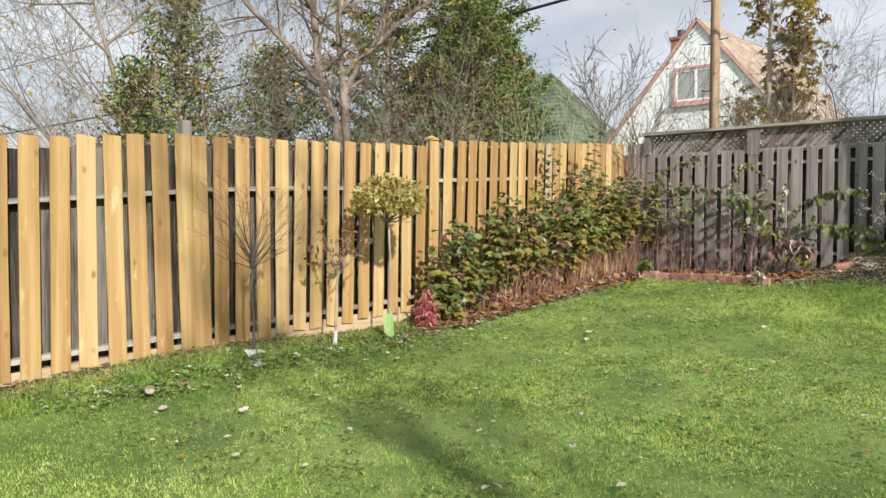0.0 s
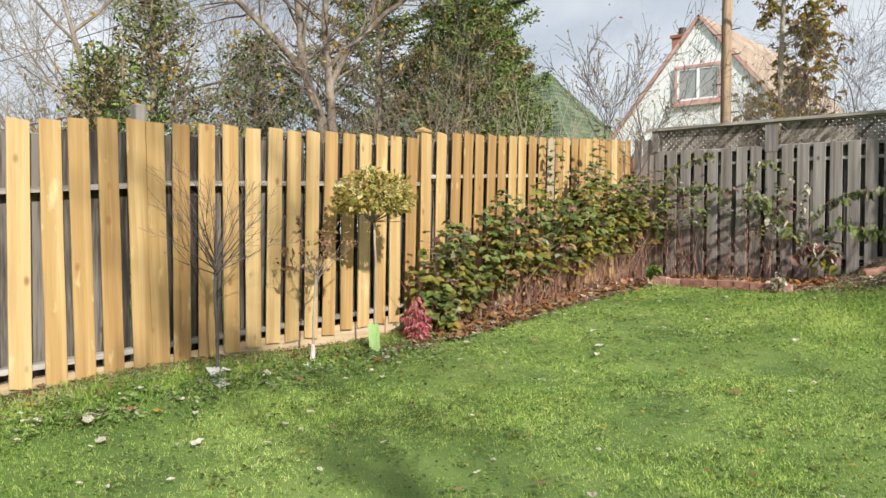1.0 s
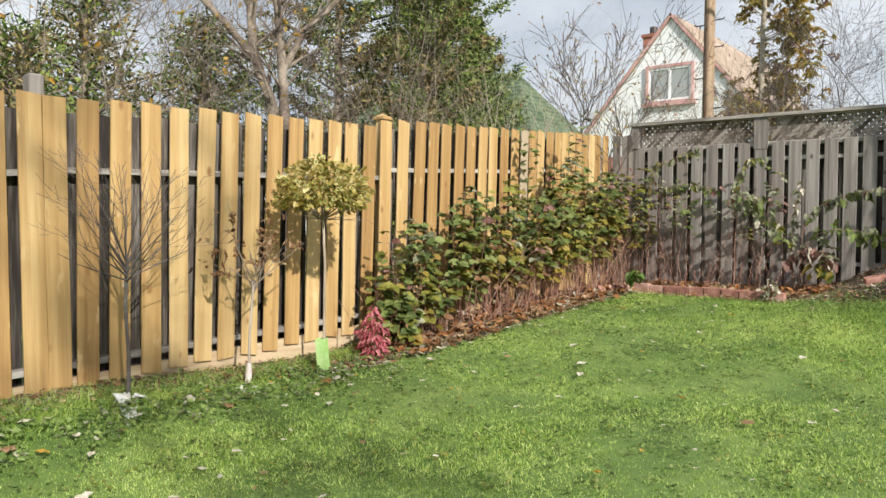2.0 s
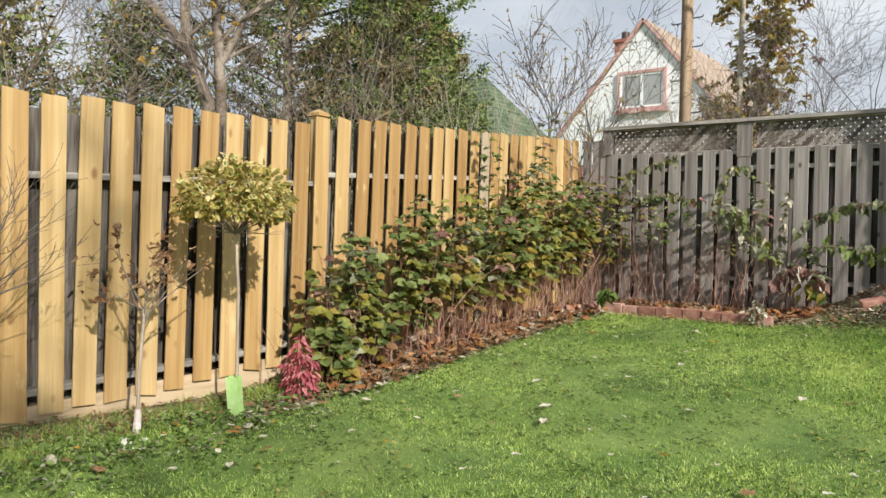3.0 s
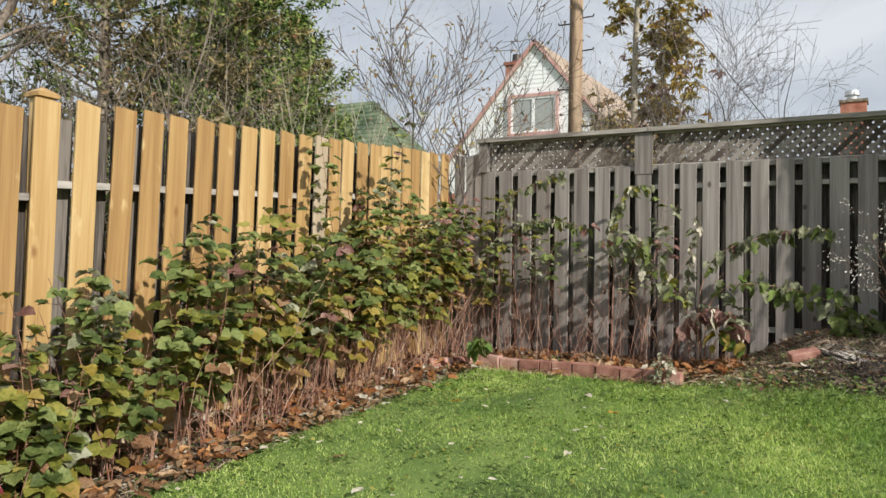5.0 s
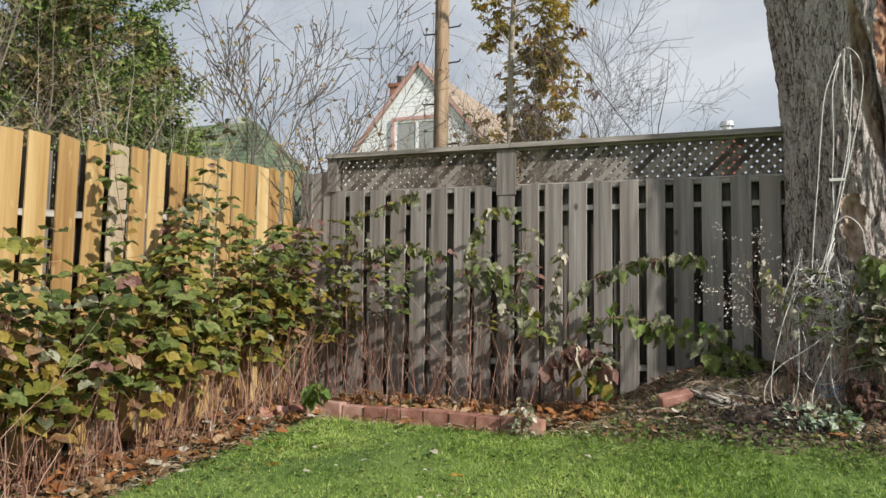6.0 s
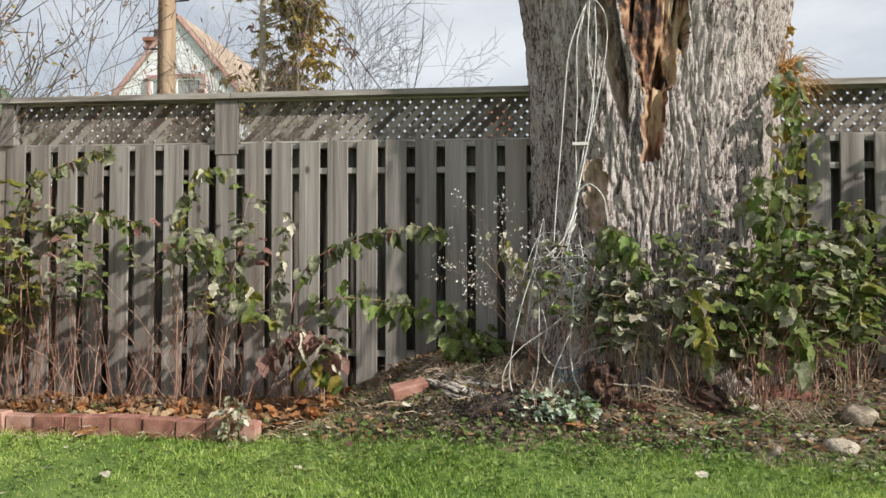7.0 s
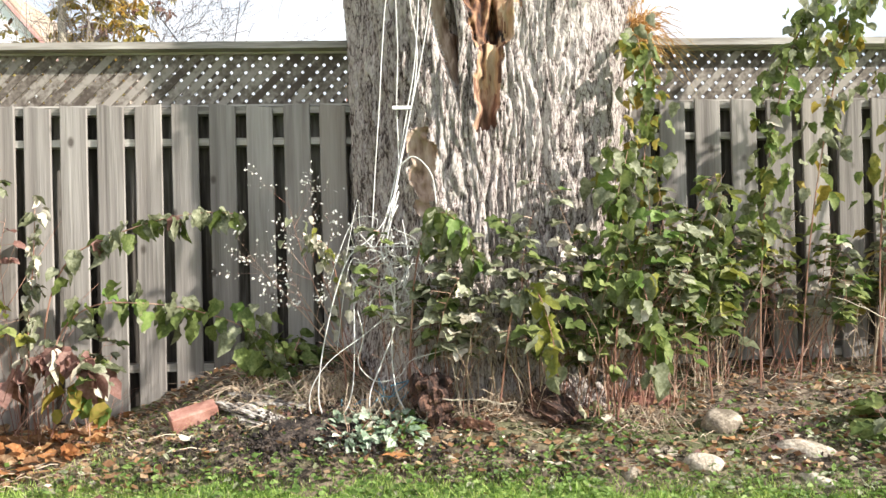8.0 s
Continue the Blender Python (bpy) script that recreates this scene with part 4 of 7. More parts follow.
brush("brush_thicket", "thin leafy shoots before the white house", -5.75, 12.3, 34, 3.5, 1.1, 36, TWIG, [(LEAF_GREYGREEN, 150, 0.045, 0.06, 0.6), (LEAF_DRY, 80, 0.05, 0.06, 0.6)], depth=2, rad=0.008)
brush("brush_thicket", "bare saplings with pale stems behind the lattice", -4.1, 13.6, 5, 4.0, 0.9, 37, DARKTWIG, depth=3, rad=0.016)
bare_tree("young_tree", "slender dark young tree with small leaves at its tips", -6.12, 10.66, 4.6, 0.052, 41, DARKTWIG, depth=3, kids=(5, 7), wander=0.14, rise=0.10, angle=(20, 48), share=0.62, first=0.42, shrink=(0.42, 0.6),
          leaves=[(LEAF_OLIVE, 260, 0.035, 0.04, 0.6), (LEAF_DRY, 240, 0.035, 0.04, 0.6)], least=0.0034)
bare_tree("young_tree", "grey young tree with ascending bare branches", -6.45, 11.6, 4.6, 0.046, 42, DARKTWIG, depth=3, kids=(5, 6), wander=0.14, rise=0.10, angle=(20, 48), share=0.62, first=0.42, shrink=(0.4, 0.6),
          leaves=[(LEAF_DRY, 260, 0.035, 0.04, 0.6)], least=0.0032)
bare_tree("bare_tree", "grey bare tree with fine arching twigs", -4.1, 14.2, 6.2, 0.07, 43, DARKTWIG, least=0.002, heading=(0.12, 0, 1), depth=4, kids=(5, 6), wander=0.24, angle=(25, 55), stems=2, splay=0.5)
bare_tree("bare_tree", "grey bare tree leaning away from the pole", -4.35, 14.9, 4.6, 0.06, 44, DARKTWIG, least=0.002, heading=(0.3, 0, 1), depth=4, kids=(4, 6), wander=0.24, angle=(25, 60), stems=2, splay=0.5)
bare_tree("bare_tree", "distant bare round-headed tree", -2.75, 33.5, 5.6, 0.10, 45, TWIG, depth=3, kids=(6, 8), wander=0.18, z=2.4, share=0.62, shrink=(0.28, 0.42), first=0.5, angle=(25, 50), rise=0.1)
bare_tree("bare_tree", "bare tree behind the white house", -7.5, 19.0, 7.6, 0.08, 46, TWIG, depth=4, kids=(3, 4), wander=0.15, z=1.2)


def ivy_tree():
    r = random.Random(61)
    base = Vector((-5.5, 15.2, ground(-5.5, 14.0)))
    t = thing("golden_leaved_tree", "slim tree hung with drooping olive-gold leaves", "tree", Matrix.Translation(base))
    wood, tips = Build(), []
    pts = [Vector((0.02 * k + 0.03 * math.sin(k), 0.02 * math.cos(k * 1.7), 0.8 * k)) for k in range(10)]
    wood.tube(pts, [0.062 * (1 - 0.07 * k) for k in range(10)], 7)
    for k in range(2, 9):
        for _ in range(11):
            a = r.uniform(0, 6.28)
            grow(wood, r, pts[k] + Vector((0, 0, r.uniform(-0.45, 0.45))), Vector((math.cos(a) + 0.40, math.sin(a), 0.45)), r.uniform(0.3, 0.95), 0.013, 1, tips, (3, 4), 0.2, 0.0, (25, 60), (0.5, 0.75), 4, 0.2)
    part("trunk", wood, PALETWIG, t, smooth=True)
    up = [q for q in tips if q[0].z > 1.5]
    spots = [(r.choice(up)[0] + rnd_dir(r) * r.uniform(0, 0.22), r.choices((0, 1, 2), (0.2, 0.68, 0.12))[0]) for _ in range(1300)]
    builds = [Build(), Build(), Build()]
    for p, kind in spots:
        # a whorl of long leaves hanging from one twig end
        for _ in range(r.randint(5, 10)):
            out = rnd_dir(r, -0.95, 0.05)
            builds[kind].leaf(p + rnd_dir(r) * r.uniform(0, 0.05), out, rnd_dir(r, 0.0, 1), r.uniform(0.07, 0.12), r.uniform(0.34, 0.5), 0.3, 0.35)
    for mt, b in zip((LEAF_GOLD, LEAF_OLIVE, LEAF_PURPLE), builds):
        tagged(part("foliage", b, mt, t), kind="stuff")


ivy_tree()


def utility_pole():
    x, y = -5.31, 12.38
    t = thing("utility_pole", "tall weathered brown wooden utility pole with steel steps", "utility pole", Matrix.Translation((x, y, 0)))
    b = Build()
    b.tube([Vector((0, 0, 0.8 + k * 0.9)) for k in range(11)], [0.086 - 0.0024 * k for k in range(11)], 20)
    part("pole", b, POLEWOOD, t, smooth=True)
    for k, (z, s) in enumerate([(3.30, 1), (3.74, -1), (4.17, 1), (4.50, -1), (4.55, 1), (5.2, -1), (5.7, 1), (6.2, -1)]):
        st = Build()
        st.tube([Vector((s * 0.07, 0, z)), Vector((s * 0.205, -0.01, z)), Vector((s * 0.215, -0.01, z + 0.025))], [0.009, 0.009, 0.009], 6)
        part("step", st, STEEL, t, "dark steel climbing step")
    return t


utility_pole()


def wire(name, label, pts, radius, mat, sag=0.0):
    b = Build()
    a, c = Vector(pts[0]), Vector(pts[1])
    n = 24
    b.tube([a.lerp(c, k / n) - Vector((0, 0, sag * 4 * (k / n) * (1 - k / n))) for k in range(n + 1)], [radius] * (n + 1), 6)
    return tagged(part(name, b, mat, smooth=True), label, "cable")


wire("overhead_cable", "thick black overhead cable sagging past the trees", ((-3.2, 11.6, 5.72), (-34.0, 10.2, 4.75)), 0.028, BLACKWIRE, 0.35)
wire("overhead_cable", "thin black overhead cable", ((-4.9, 12.1, 7.9), (-34.0, 9.0, 6.6)), 0.014, BLACKWIRE, 0.4)
wire("guy_wire", "thin steel guy wire slanting from the pole", ((-5.15, 12.25, 5.85), (-2.0, 12.2, 1.45)), 0.004, STEEL)


def white_house():
    t = thing("white_house", "white-sided gabled house with faded red trim", "house")
    ax, ay, az = -10.86, 24.1, 8.02
    slope_l, slope_r = 1.19, 1.19
    half, depth = 3.35, 9.0
    eave = az - half * 1.19
    wall = Build()
    rows = 34
    for k in range(rows):
        z0, z1 = eave - 0.1 + (az - eave + 0.1) * k / rows, eave - 0.1 + (az - eave + 0.1) * (k + 1) / rows
        w0, w1 = min(half, (az - z0) / 1.19), max(0.02, min(half, (az - z1) / 1.19))
        wall.add([Vector((ax - w0, ay - 0.018, z0)), Vector((ax + w0, ay - 0.018, z0)), Vector((ax + w1, ay - 0.008, z1)), Vector((ax - w1, ay - 0.008, z1)),
                  Vector((ax - w0, ay + 0.2, z0)), Vector((ax + w0, ay + 0.2, z0)), Vector((ax + w1, ay + 0.2, z1)), Vector((ax - w1, ay + 0.2, z1))],
                 [(0, 1, 2, 3), (0, 4, 5, 1), (1, 5, 6, 2), (3, 7, 4, 0), (5, 4, 7, 6)])
    part("siding", wall, SIDING, t)
    low = Build()
    low.box((ax - half, ay + 0.0, 1.2), (ax + half, ay + depth, eave - 0.1))
    part("wall", low, HOUSEBRICK, t, "red brick lower wall")
    roof = Build()
    o = 0.06
    for s in (-1, 1):
        e = half + 0.45
        p = [Vector((ax, ay - o, az + 0.03)), Vector((ax + s * e, ay - o, az + 0.03 - e * 1.19)), Vector((ax + s * e, ay + depth, az + 0.03 - e * 1.19)), Vector((ax, ay + depth, az + 0.03))]
        up = Vector((s * 0.77 * 0.12, 0, 0.64 * 0.12))
        roof.add(p + [v + up for v in p], [(0, 1, 2, 3), (7, 6, 5, 4), (0, 4, 5, 1), (1, 5, 6, 2), (2, 6, 7, 3)])
    rf = part("roof", roof, SHINGLE, t)
    for s in (-1, 1):
        b = Build()
        e = half + 0.5
        d = Vector((s * 1.0, 0, -1.19)).normalized()
        n = Vector((s * 1.19, 0, 1.0)).normalized()
        a0, a1 = Vector((ax, 0, az + 0.14)), Vector((ax, 0, az + 0.14)) + d * (e * 1.554)
        b.add([v + n * h + Vector((0, yy, 0)) for v in (a0, a1) for h in (-0.06, 0.012) for yy in (ay - o - 0.045, ay - o - 0.005)], [(0, 1, 3, 2), (4, 6, 7, 5), (0, 4, 5, 1), (2, 3, 7, 6), (0, 2, 6, 4), (1, 5, 7, 3)])
        part("rake_board", b, REDTRIM, t, "faded red rake board")
    wx0, wx1, wz0, wz1 = -11.62, -10.10, 5.46, 6.64
    win = Build()
    for lo, hi in (((wx0, wz0), (wx1, wz0 + 0.09)), ((wx0, wz1 - 0.09), (wx1, wz1)), ((wx0, wz0 + 0.09), (wx0 + 0.09, wz1 - 0.09)), ((wx1 - 0.09, wz0 + 0.09), (wx1, wz1 - 0.09))):
        win.box((lo[0], ay - 0.10, lo[1]), (hi[0], ay - 0.031, hi[1]))
    w = part("window", win, REDTRIM, t, "window with faded red casing")
    sash = Build()
    mid = (wx0 + wx1) / 2
    for lo, hi in (((wx0 + 0.09, wz0 + 0.09), (wx1 - 0.09, wz0 + 0.15)), ((wx0 + 0.09, wz1 - 0.15), (wx1 - 0.09, wz1 - 0.09)), ((wx0 + 0.09, wz0 + 0.15), (wx0 + 0.15, wz1 - 0.15)),
                   ((wx1 - 0.15, wz0 + 0.15), (wx1 - 0.09, wz1 - 0.15)), ((mid - 0.04, wz0 + 0.15), (mid + 0.04, wz1 - 0.15))):
        sash.box((lo[0], ay - 0.075, lo[1]), (hi[0], ay - 0.035, hi[1]))
    part("sash", sash, SIDING, w, "white sash")
    for x0, x1 in ((wx0 + 0.15, mid - 0.04), (mid + 0.04, wx1 - 0.15)):
        g = Build()
        g.box((x0, ay - 0.05, wz0 + 0.15), (x1, ay - 0.038, wz1 - 0.15))
        part("pane", g, GLASS, w)
    sill = Build()
    sill.box((wx0 - 0.08, ay - 0.16, wz0 - 0.07), (wx1 + 0.08, ay - 0.031, wz0 - 0.004))
    part("sill", sill, REDTRIM, w)
    ch = Build()
    cx, cy = -11.92, 25.2
    ch.box((cx - 0.26, cy - 0.22, 5.5), (cx + 0.26, cy + 0.22, 7.80))
    c = part("chimney", ch, HOUSEBRICK, t, "red brick chimney")
    cr = Build()
    cr.box((cx - 0.31, cy - 0.27, 7.804), (cx + 0.31, cy + 0.27, 7.90))
    part("crown", cr, HOUSEBRICK, c)
    pot = Build()
    pot.tube([Vector((cx, cy, 7.904)), Vector((cx, cy, 8.15))], [0.13, 0.12], 12)
    part("flue", pot, STEEL, c, "grey metal flue")


white_house()


def far_house():
    t = thing("far_house", "distant low house with a brick chimney", "house")
    b = Build()
    b.box((-6.6, 30.0, 1.6), (0.6, 38.0, 4.2))
    part("wall", b, SIDING, t)
    r = Build()
    r.add([Vector(p) for p in ((-7.0, 29.6, 4.2), (1.0, 29.6, 4.2), (1.0, 38.4, 4.2), (-7.0, 38.4, 4.2), (-6.5, 34.0, 5.5), (0.5, 34.0, 5.5))], [(0, 1, 5, 4), (1, 2, 5), (2, 3, 4, 5), (3, 0, 4), (3, 2, 1, 0)])
    part("roof", r, SHINGLE, t)
    cx, cy = -3.18, 31.2
    c = Build()
    c.box((cx - 0.36, cy - 0.3, 4.5), (cx + 0.36, cy + 0.3, 7.05))
    ch = part("chimney", c, HOUSEBRICK, t, "orange brick chimney")
    k = Build()
    k.box((cx - 0.4, cy - 0.34, 7.054), (cx + 0.4, cy + 0.34, 7.14))
    part("crown", k, STONE, ch)
    f = Build()
    f.tube([Vector((cx - 0.05, cy, 7.144)), Vector((cx - 0.05, cy, 7.30)), Vector((cx - 0.05, cy, 7.31)), Vector((cx - 0.05, cy, 7.46))], [0.15, 0.15, 0.22, 0.20], 12)
    part("flue", f, ZINC, ch, "galvanised flue cap")


far_house()


def green_house():
    """A low house whose broad hipped roof of green shingles shows over the fence."""
    t = thing("green_roofed_house", "house with a broad hipped roof of weathered green shingles", "house")
    x0, x1, y0, y1, ze, zr = -33.0, -16.2, 25.4, 32.2, 4.0, 8.2
    w = Build()
    w.box((x0 + 0.5, y0 + 0.5, 0.8), (x1 - 0.5, y1 - 0.5, ze - 0.02))
    part("wall", w, SIDING, t)
    ym = (y0 + y1) / 2
    ends = (x0 + 3.4, x1 - 3.4)
    n = 22

    def ring(u, z):
        return [Vector((x0 + (ends[0] - x0) * u, y0 + (ym - y0) * u, z)), Vector((x1 + (ends[1] - x1) * u, y0 + (ym - y0) * u, z)),
                Vector((x1 + (ends[1] - x1) * u, y1 + (ym - y1) * u, z)), Vector((x0 + (ends[0] - x0) * u, y1 + (ym - y1) * u, z))]

    b = Build()
    b.add(ring(0, ze - 0.03) + ring(0.998, zr - 0.03), [(0, 1, 5, 4), (1, 2, 6, 5), (2, 3, 7, 6), (3, 0, 4, 7), (4, 5, 6, 7)])
    roof = part("roof", b, ROOFGREEN, t, "weathered green shingles in courses")
    for k in range(n):
        za, zb = ze + (zr - ze) * k / n, ze + (zr - ze) * (k + 1) / n
        c = Build()
        c.add(ring(k / n, za - 0.02) + ring(k / n, za + 0.035) + ring((k + 1) / n * 0.999, zb),
              [(q + h, (q + 1) % 4 + h, (q + 1) % 4 + h + 4, q + h + 4) for h in (0, 4) for q in range(4)])
        part("shingle_course", c, ROOFGREEN, roof)


green_house()


# ---- planted beds ----
def cane_bush(label, x, y, spread, height, canes, seed, bare=0.35, leaf=0.075, per=16, lean=(0.15, 0.0), mix=((LEAF_GREEN, 0.8), (LEAF_YELLOW, 0.2)), low_mix=None, name="raspberry_bush",
              mat=None, category="shrub", arch=0.5, dead=0, radius=0.0037, depth_y=None, group="raspberry canes", shortest=0.62):
    """Upright canes from one root, leafy in threes above the bare part."""
    r = random.Random(seed)
    base = Vector((x, y, ground(x, y)))
    t = thing(name, label, category, Matrix.Translation(base), group)
    wood = Build()
    leaves = {}
    sy = spread if depth_y is None else depth_y
    for k in range(canes + dead):
        p = Vector((r.uniform(-spread, spread), r.uniform(-sy, sy), 0))
        p.z = ground(x + p.x, y + p.y) - base.z - 0.03
        h = height * r.uniform(shortest, 1.06) * (r.uniform(0.4, 0.95) if k >= canes else 1)
        d = Vector((lean[0] * r.uniform(-0.4, 1.2) + r.uniform(-0.12, 0.12), lean[1] * r.uniform(-0.4, 1.2) + r.uniform(-0.12, 0.12), 1)).normalized()
        if k >= canes:
            d = (d + rnd_dir(r) * 0.3).normalized()
        side = Vector((r.uniform(-1, 1) + lean[0] * 2, r.uniform(-1, 1) + lean[1] * 2, 0)).normalized()
        n = 8
        pts, dirs = [p.copy()], [d.copy()]
        for i in range(n):
            d = (d + side * arch * 0.16 * (i / n) ** 1.5 - Vector((0, 0, arch * 0.10 * (i / n) ** 2)) + rnd_dir(r) * (0.08 if k < canes else 0.17)).normalized()
            p = p + d * (h / n)
            pts.append(p.copy())
            dirs.append(d.copy())
        rr = radius * r.uniform(0.6, 1.2)
        wood.tube(pts, [rr * (1 - 0.7 * i / n) for i in range(n + 1)], 4, cap=False)
        if k >= canes:
            for _ in range(2):
                i = r.randrange(2, n)
                q = (dirs[i] + rnd_dir(r) * 0.9).normalized() * r.uniform(0.08, 0.22)
                wood.tube([pts[i], pts[i] + q * 0.5 + Vector((0, 0, 0.01)), pts[i] + q], [rr * 0.5, rr * 0.4, rr * 0.2], 3, cap=False)
            continue
        own = r.choices([m for m, _ in mix], [w for _, w in mix])[0]
        for j in range(per):
            u = bare + (1 - bare) * (j + r.random()) / per
            i = min(n - 1, int(u * n))
            q = pts[i].lerp(pts[i + 1], u * n - i)
            a = j * 2.4 + r.uniform(-0.6, 0.6)
            out = (Vector((math.cos(a), math.sin(a), 0.15)) + Vector((lean[0], lean[1], 0)) * 0.5).normalized()
            stalk = q + out * r.uniform(0.03, 0.09)
            wood.tube([q, stalk], [0.0016, 0.0012], 3, cap=False)
            pick = low_mix if low_mix and u < bare + 0.33 * (1 - bare) + r.uniform(-0.1, 0.1) else mix
            mt = r.choices([m for m, _ in pick], [w for _, w in pick])[0] if pick is low_mix or r.random() < 0.4 else own
            bl = leaves.setdefault(mt.name, (mt, Build()))[1]
            s = leaf * r.uniform(0.65, 1.25) * (1.1 - 0.35 * u)
            for turn in (0, 62, -62)[:r.choice((1, 3, 3))]:
                al = out.copy()
                al.rotate(Matrix.Rotation(radians(turn + r.uniform(-12, 12)), 3, "Z"))
                al = (al + Vector((0, 0, r.uniform(-0.5, 0.1)))).normalized()
                bl.leaf(stalk, al, (Vector((0.42, -0.32, 0.9)) + out * 0.35 + rnd_dir(r) * 0.32).normalized(), s, r.uniform(0.80, 1.05), 0.3, r.uniform(0.1, 0.45))
    tagged(part("cane_tangle", wood, mat or CANE, t), kind="stuff")
    for mt, b in leaves.values():
        tagged(part("foliage", b, mt, t, smooth=True), kind="stuff")
    return t


GREENS = ((LEAF_GREEN, 0.62), (LEAF_GREYGREEN, 0.08), (LEAF_LIME, 0.23), (LEAF_YELLOW, 0.05), (LEAF_PURPLE, 0.02))
LOWS = ((LEAF_GREEN, 0.22), (LEAF_LIME, 0.27), (LEAF_YELLOW, 0.23), (LEAF_OLIVE, 0.16), (LEAF_DRY, 0.12))
MIXED = ((LEAF_GREEN, 0.55), (LEAF_LIME, 0.15), (LEAF_PURPLE, 0.10), (LEAF_GREYGREEN, 0.2))
HEDGE = [(6.03, 0.78, 8, GREENS, 0.22), (6.28, 1.02, 9, MIXED, 0.30), (6.62, 1.38, 10, GREENS, 0.36), (7.03, 1.30, 10, GREENS, 0.42), (7.43, 1.46, 10, GREENS, 0.46), (7.83, 1.24, 9, MIXED, 0.50), (8.22, 1.34, 9, GREENS, 0.52),
         (8.63, 1.46, 9, GREENS, 0.52), (9.07, 1.32, 9, GREENS, 0.54), (9.55, 1.52, 11, GREENS, 0.54), (10.02, 1.56, 11, GREENS, 0.55), (10.35, 1.50, 9, GREENS, 0.58)]
for i, (y, h, n, mx, bare) in enumerate(HEDGE):
    cane_bush("green raspberry canes yellowing below beside the cedar fence", -5.62 - 0.01 * (y - 7), y, 0.17, h, n, 100 + i, bare, 0.098, 15, (0.06, 0.0), mx, LOWS, dead=12 + 10 * (i > 3), depth_y=0.22, arch=0.25, shortest=0.5)
cane_bush("tall upright raspberry shoot rising above the hedge", -5.68, 8.7, 0.06, 2.1, 5, 130, 0.42, 0.085, 44, (0.02, 0.03), GREENS, LOWS, arch=0.1)
cane_bush("tall arching raspberry shoots near the fence corner", -5.64, 9.67, 0.12, 2.0, 6, 131, 0.5, 0.085, 26, (0.05, 0.12), MIXED, LOWS, arch=0.5)
DULL = ((LEAF_GREYGREEN, 0.60), (LEAF_GREEN, 0.2), (LEAF_LIME, 0.12), (LEAF_PURPLE, 0.08))
BACK = [(-5.45, 1.42, 8, GREENS, 0.62, 26), (-5.1, 1.45, 6, DULL, 0.66, 34), (-4.72, 1.45, 6, DULL, 0.66, 36), (-4.4, 1.28, 5, DULL, 0.70, 36), (-4.08, 1.45, 5, DULL, 0.62, 32), (-3.80, 1.20, 3, DULL, 0.7, 32), (-3.52, 0.80, 3, DULL, 0.66, 30), (-3.30, 0.55, 2, DULL, 0.6, 14)]
for i, (x, h, n, mx, bare, dead) in enumerate(BACK):
    cane_bush("bare reddish raspberry canes with leafy tops beside the grey fence", x, 10.42, 0.18, h, max(2, n - 2), 140 + i, bare + 0.08, 0.076, 8, (0.1, -0.05), mx, radius=0.0030, dead=int(dead * 0.55), depth_y=0.15, arch=0.9)


def leafy_arch(label, pts, seed, mix, size, count, seeds=0, name="bramble_shoot"):
    """One long arching shoot with its leaves, each leaf a piece of its own."""
    r = random.Random(seed)
    base = Vector(pts[0])
    t = thing(name, label, "plant", Matrix.Translation(base))
    ps = [Vector(p) - base for p in pts]
    fine = []
    for i in range(len(ps) - 1):
        a, b = ps[max(0, i - 1)], ps[min(len(ps) - 1, i + 2)]
        for k in range(6):
            u = k / 6
            p, q = ps[i], ps[i + 1]
            fine.append(0.5 * ((2 * p) + (q - a) * u + (2 * a - 5 * p + 4 * q - b) * u * u + (3 * p - a - 3 * q + b) * u ** 3))
    fine.append(ps[-1])
    st = Build()
    n = len(fine)
    st.tube(fine, [0.005 - 0.0035 * i / n for i in range(n)], 5)
    part("stem", st, CANE, t)
    meshes = {}
    for j in range(count):
        u = 0.3 + 0.7 * (j + r.random()) / count
        i = min(n - 2, int(u * (n - 1)))
        p = fine[i].lerp(fine[i + 1], r.random()) + rnd_dir(r) * r.uniform(0.0, 0.05 if count < 60 else 0.15)
        mt = r.choices([m for m, _ in mix], [w for _, w in mix])[0]
        key = (mt.name, j % 3)
        if key not in meshes:
            b = Build()
            b.leaf(Vector((0, 0, 0)), Vector((1, 0, -0.1)), Vector((0, 0, 1)), 1.0, 0.72 + 0.1 * (j % 3), 0.25 + 0.2 * (j % 3), 0.15 + 0.25 * (j % 3))
            meshes[key] = b.mesh("leaf", True)
            meshes[key].materials.append(mt)
        a = r.uniform(0, 360)
        m = Matrix.Translation(p) @ pose(0, 0, 0, r.uniform(-50, 50), r.uniform(5, 80), a) @ Matrix.Diagonal((*[size * r.uniform(0.75, 1.3)] * 3, 1))
        part("leaf", meshes[key], mt, t, m=m)
    return t


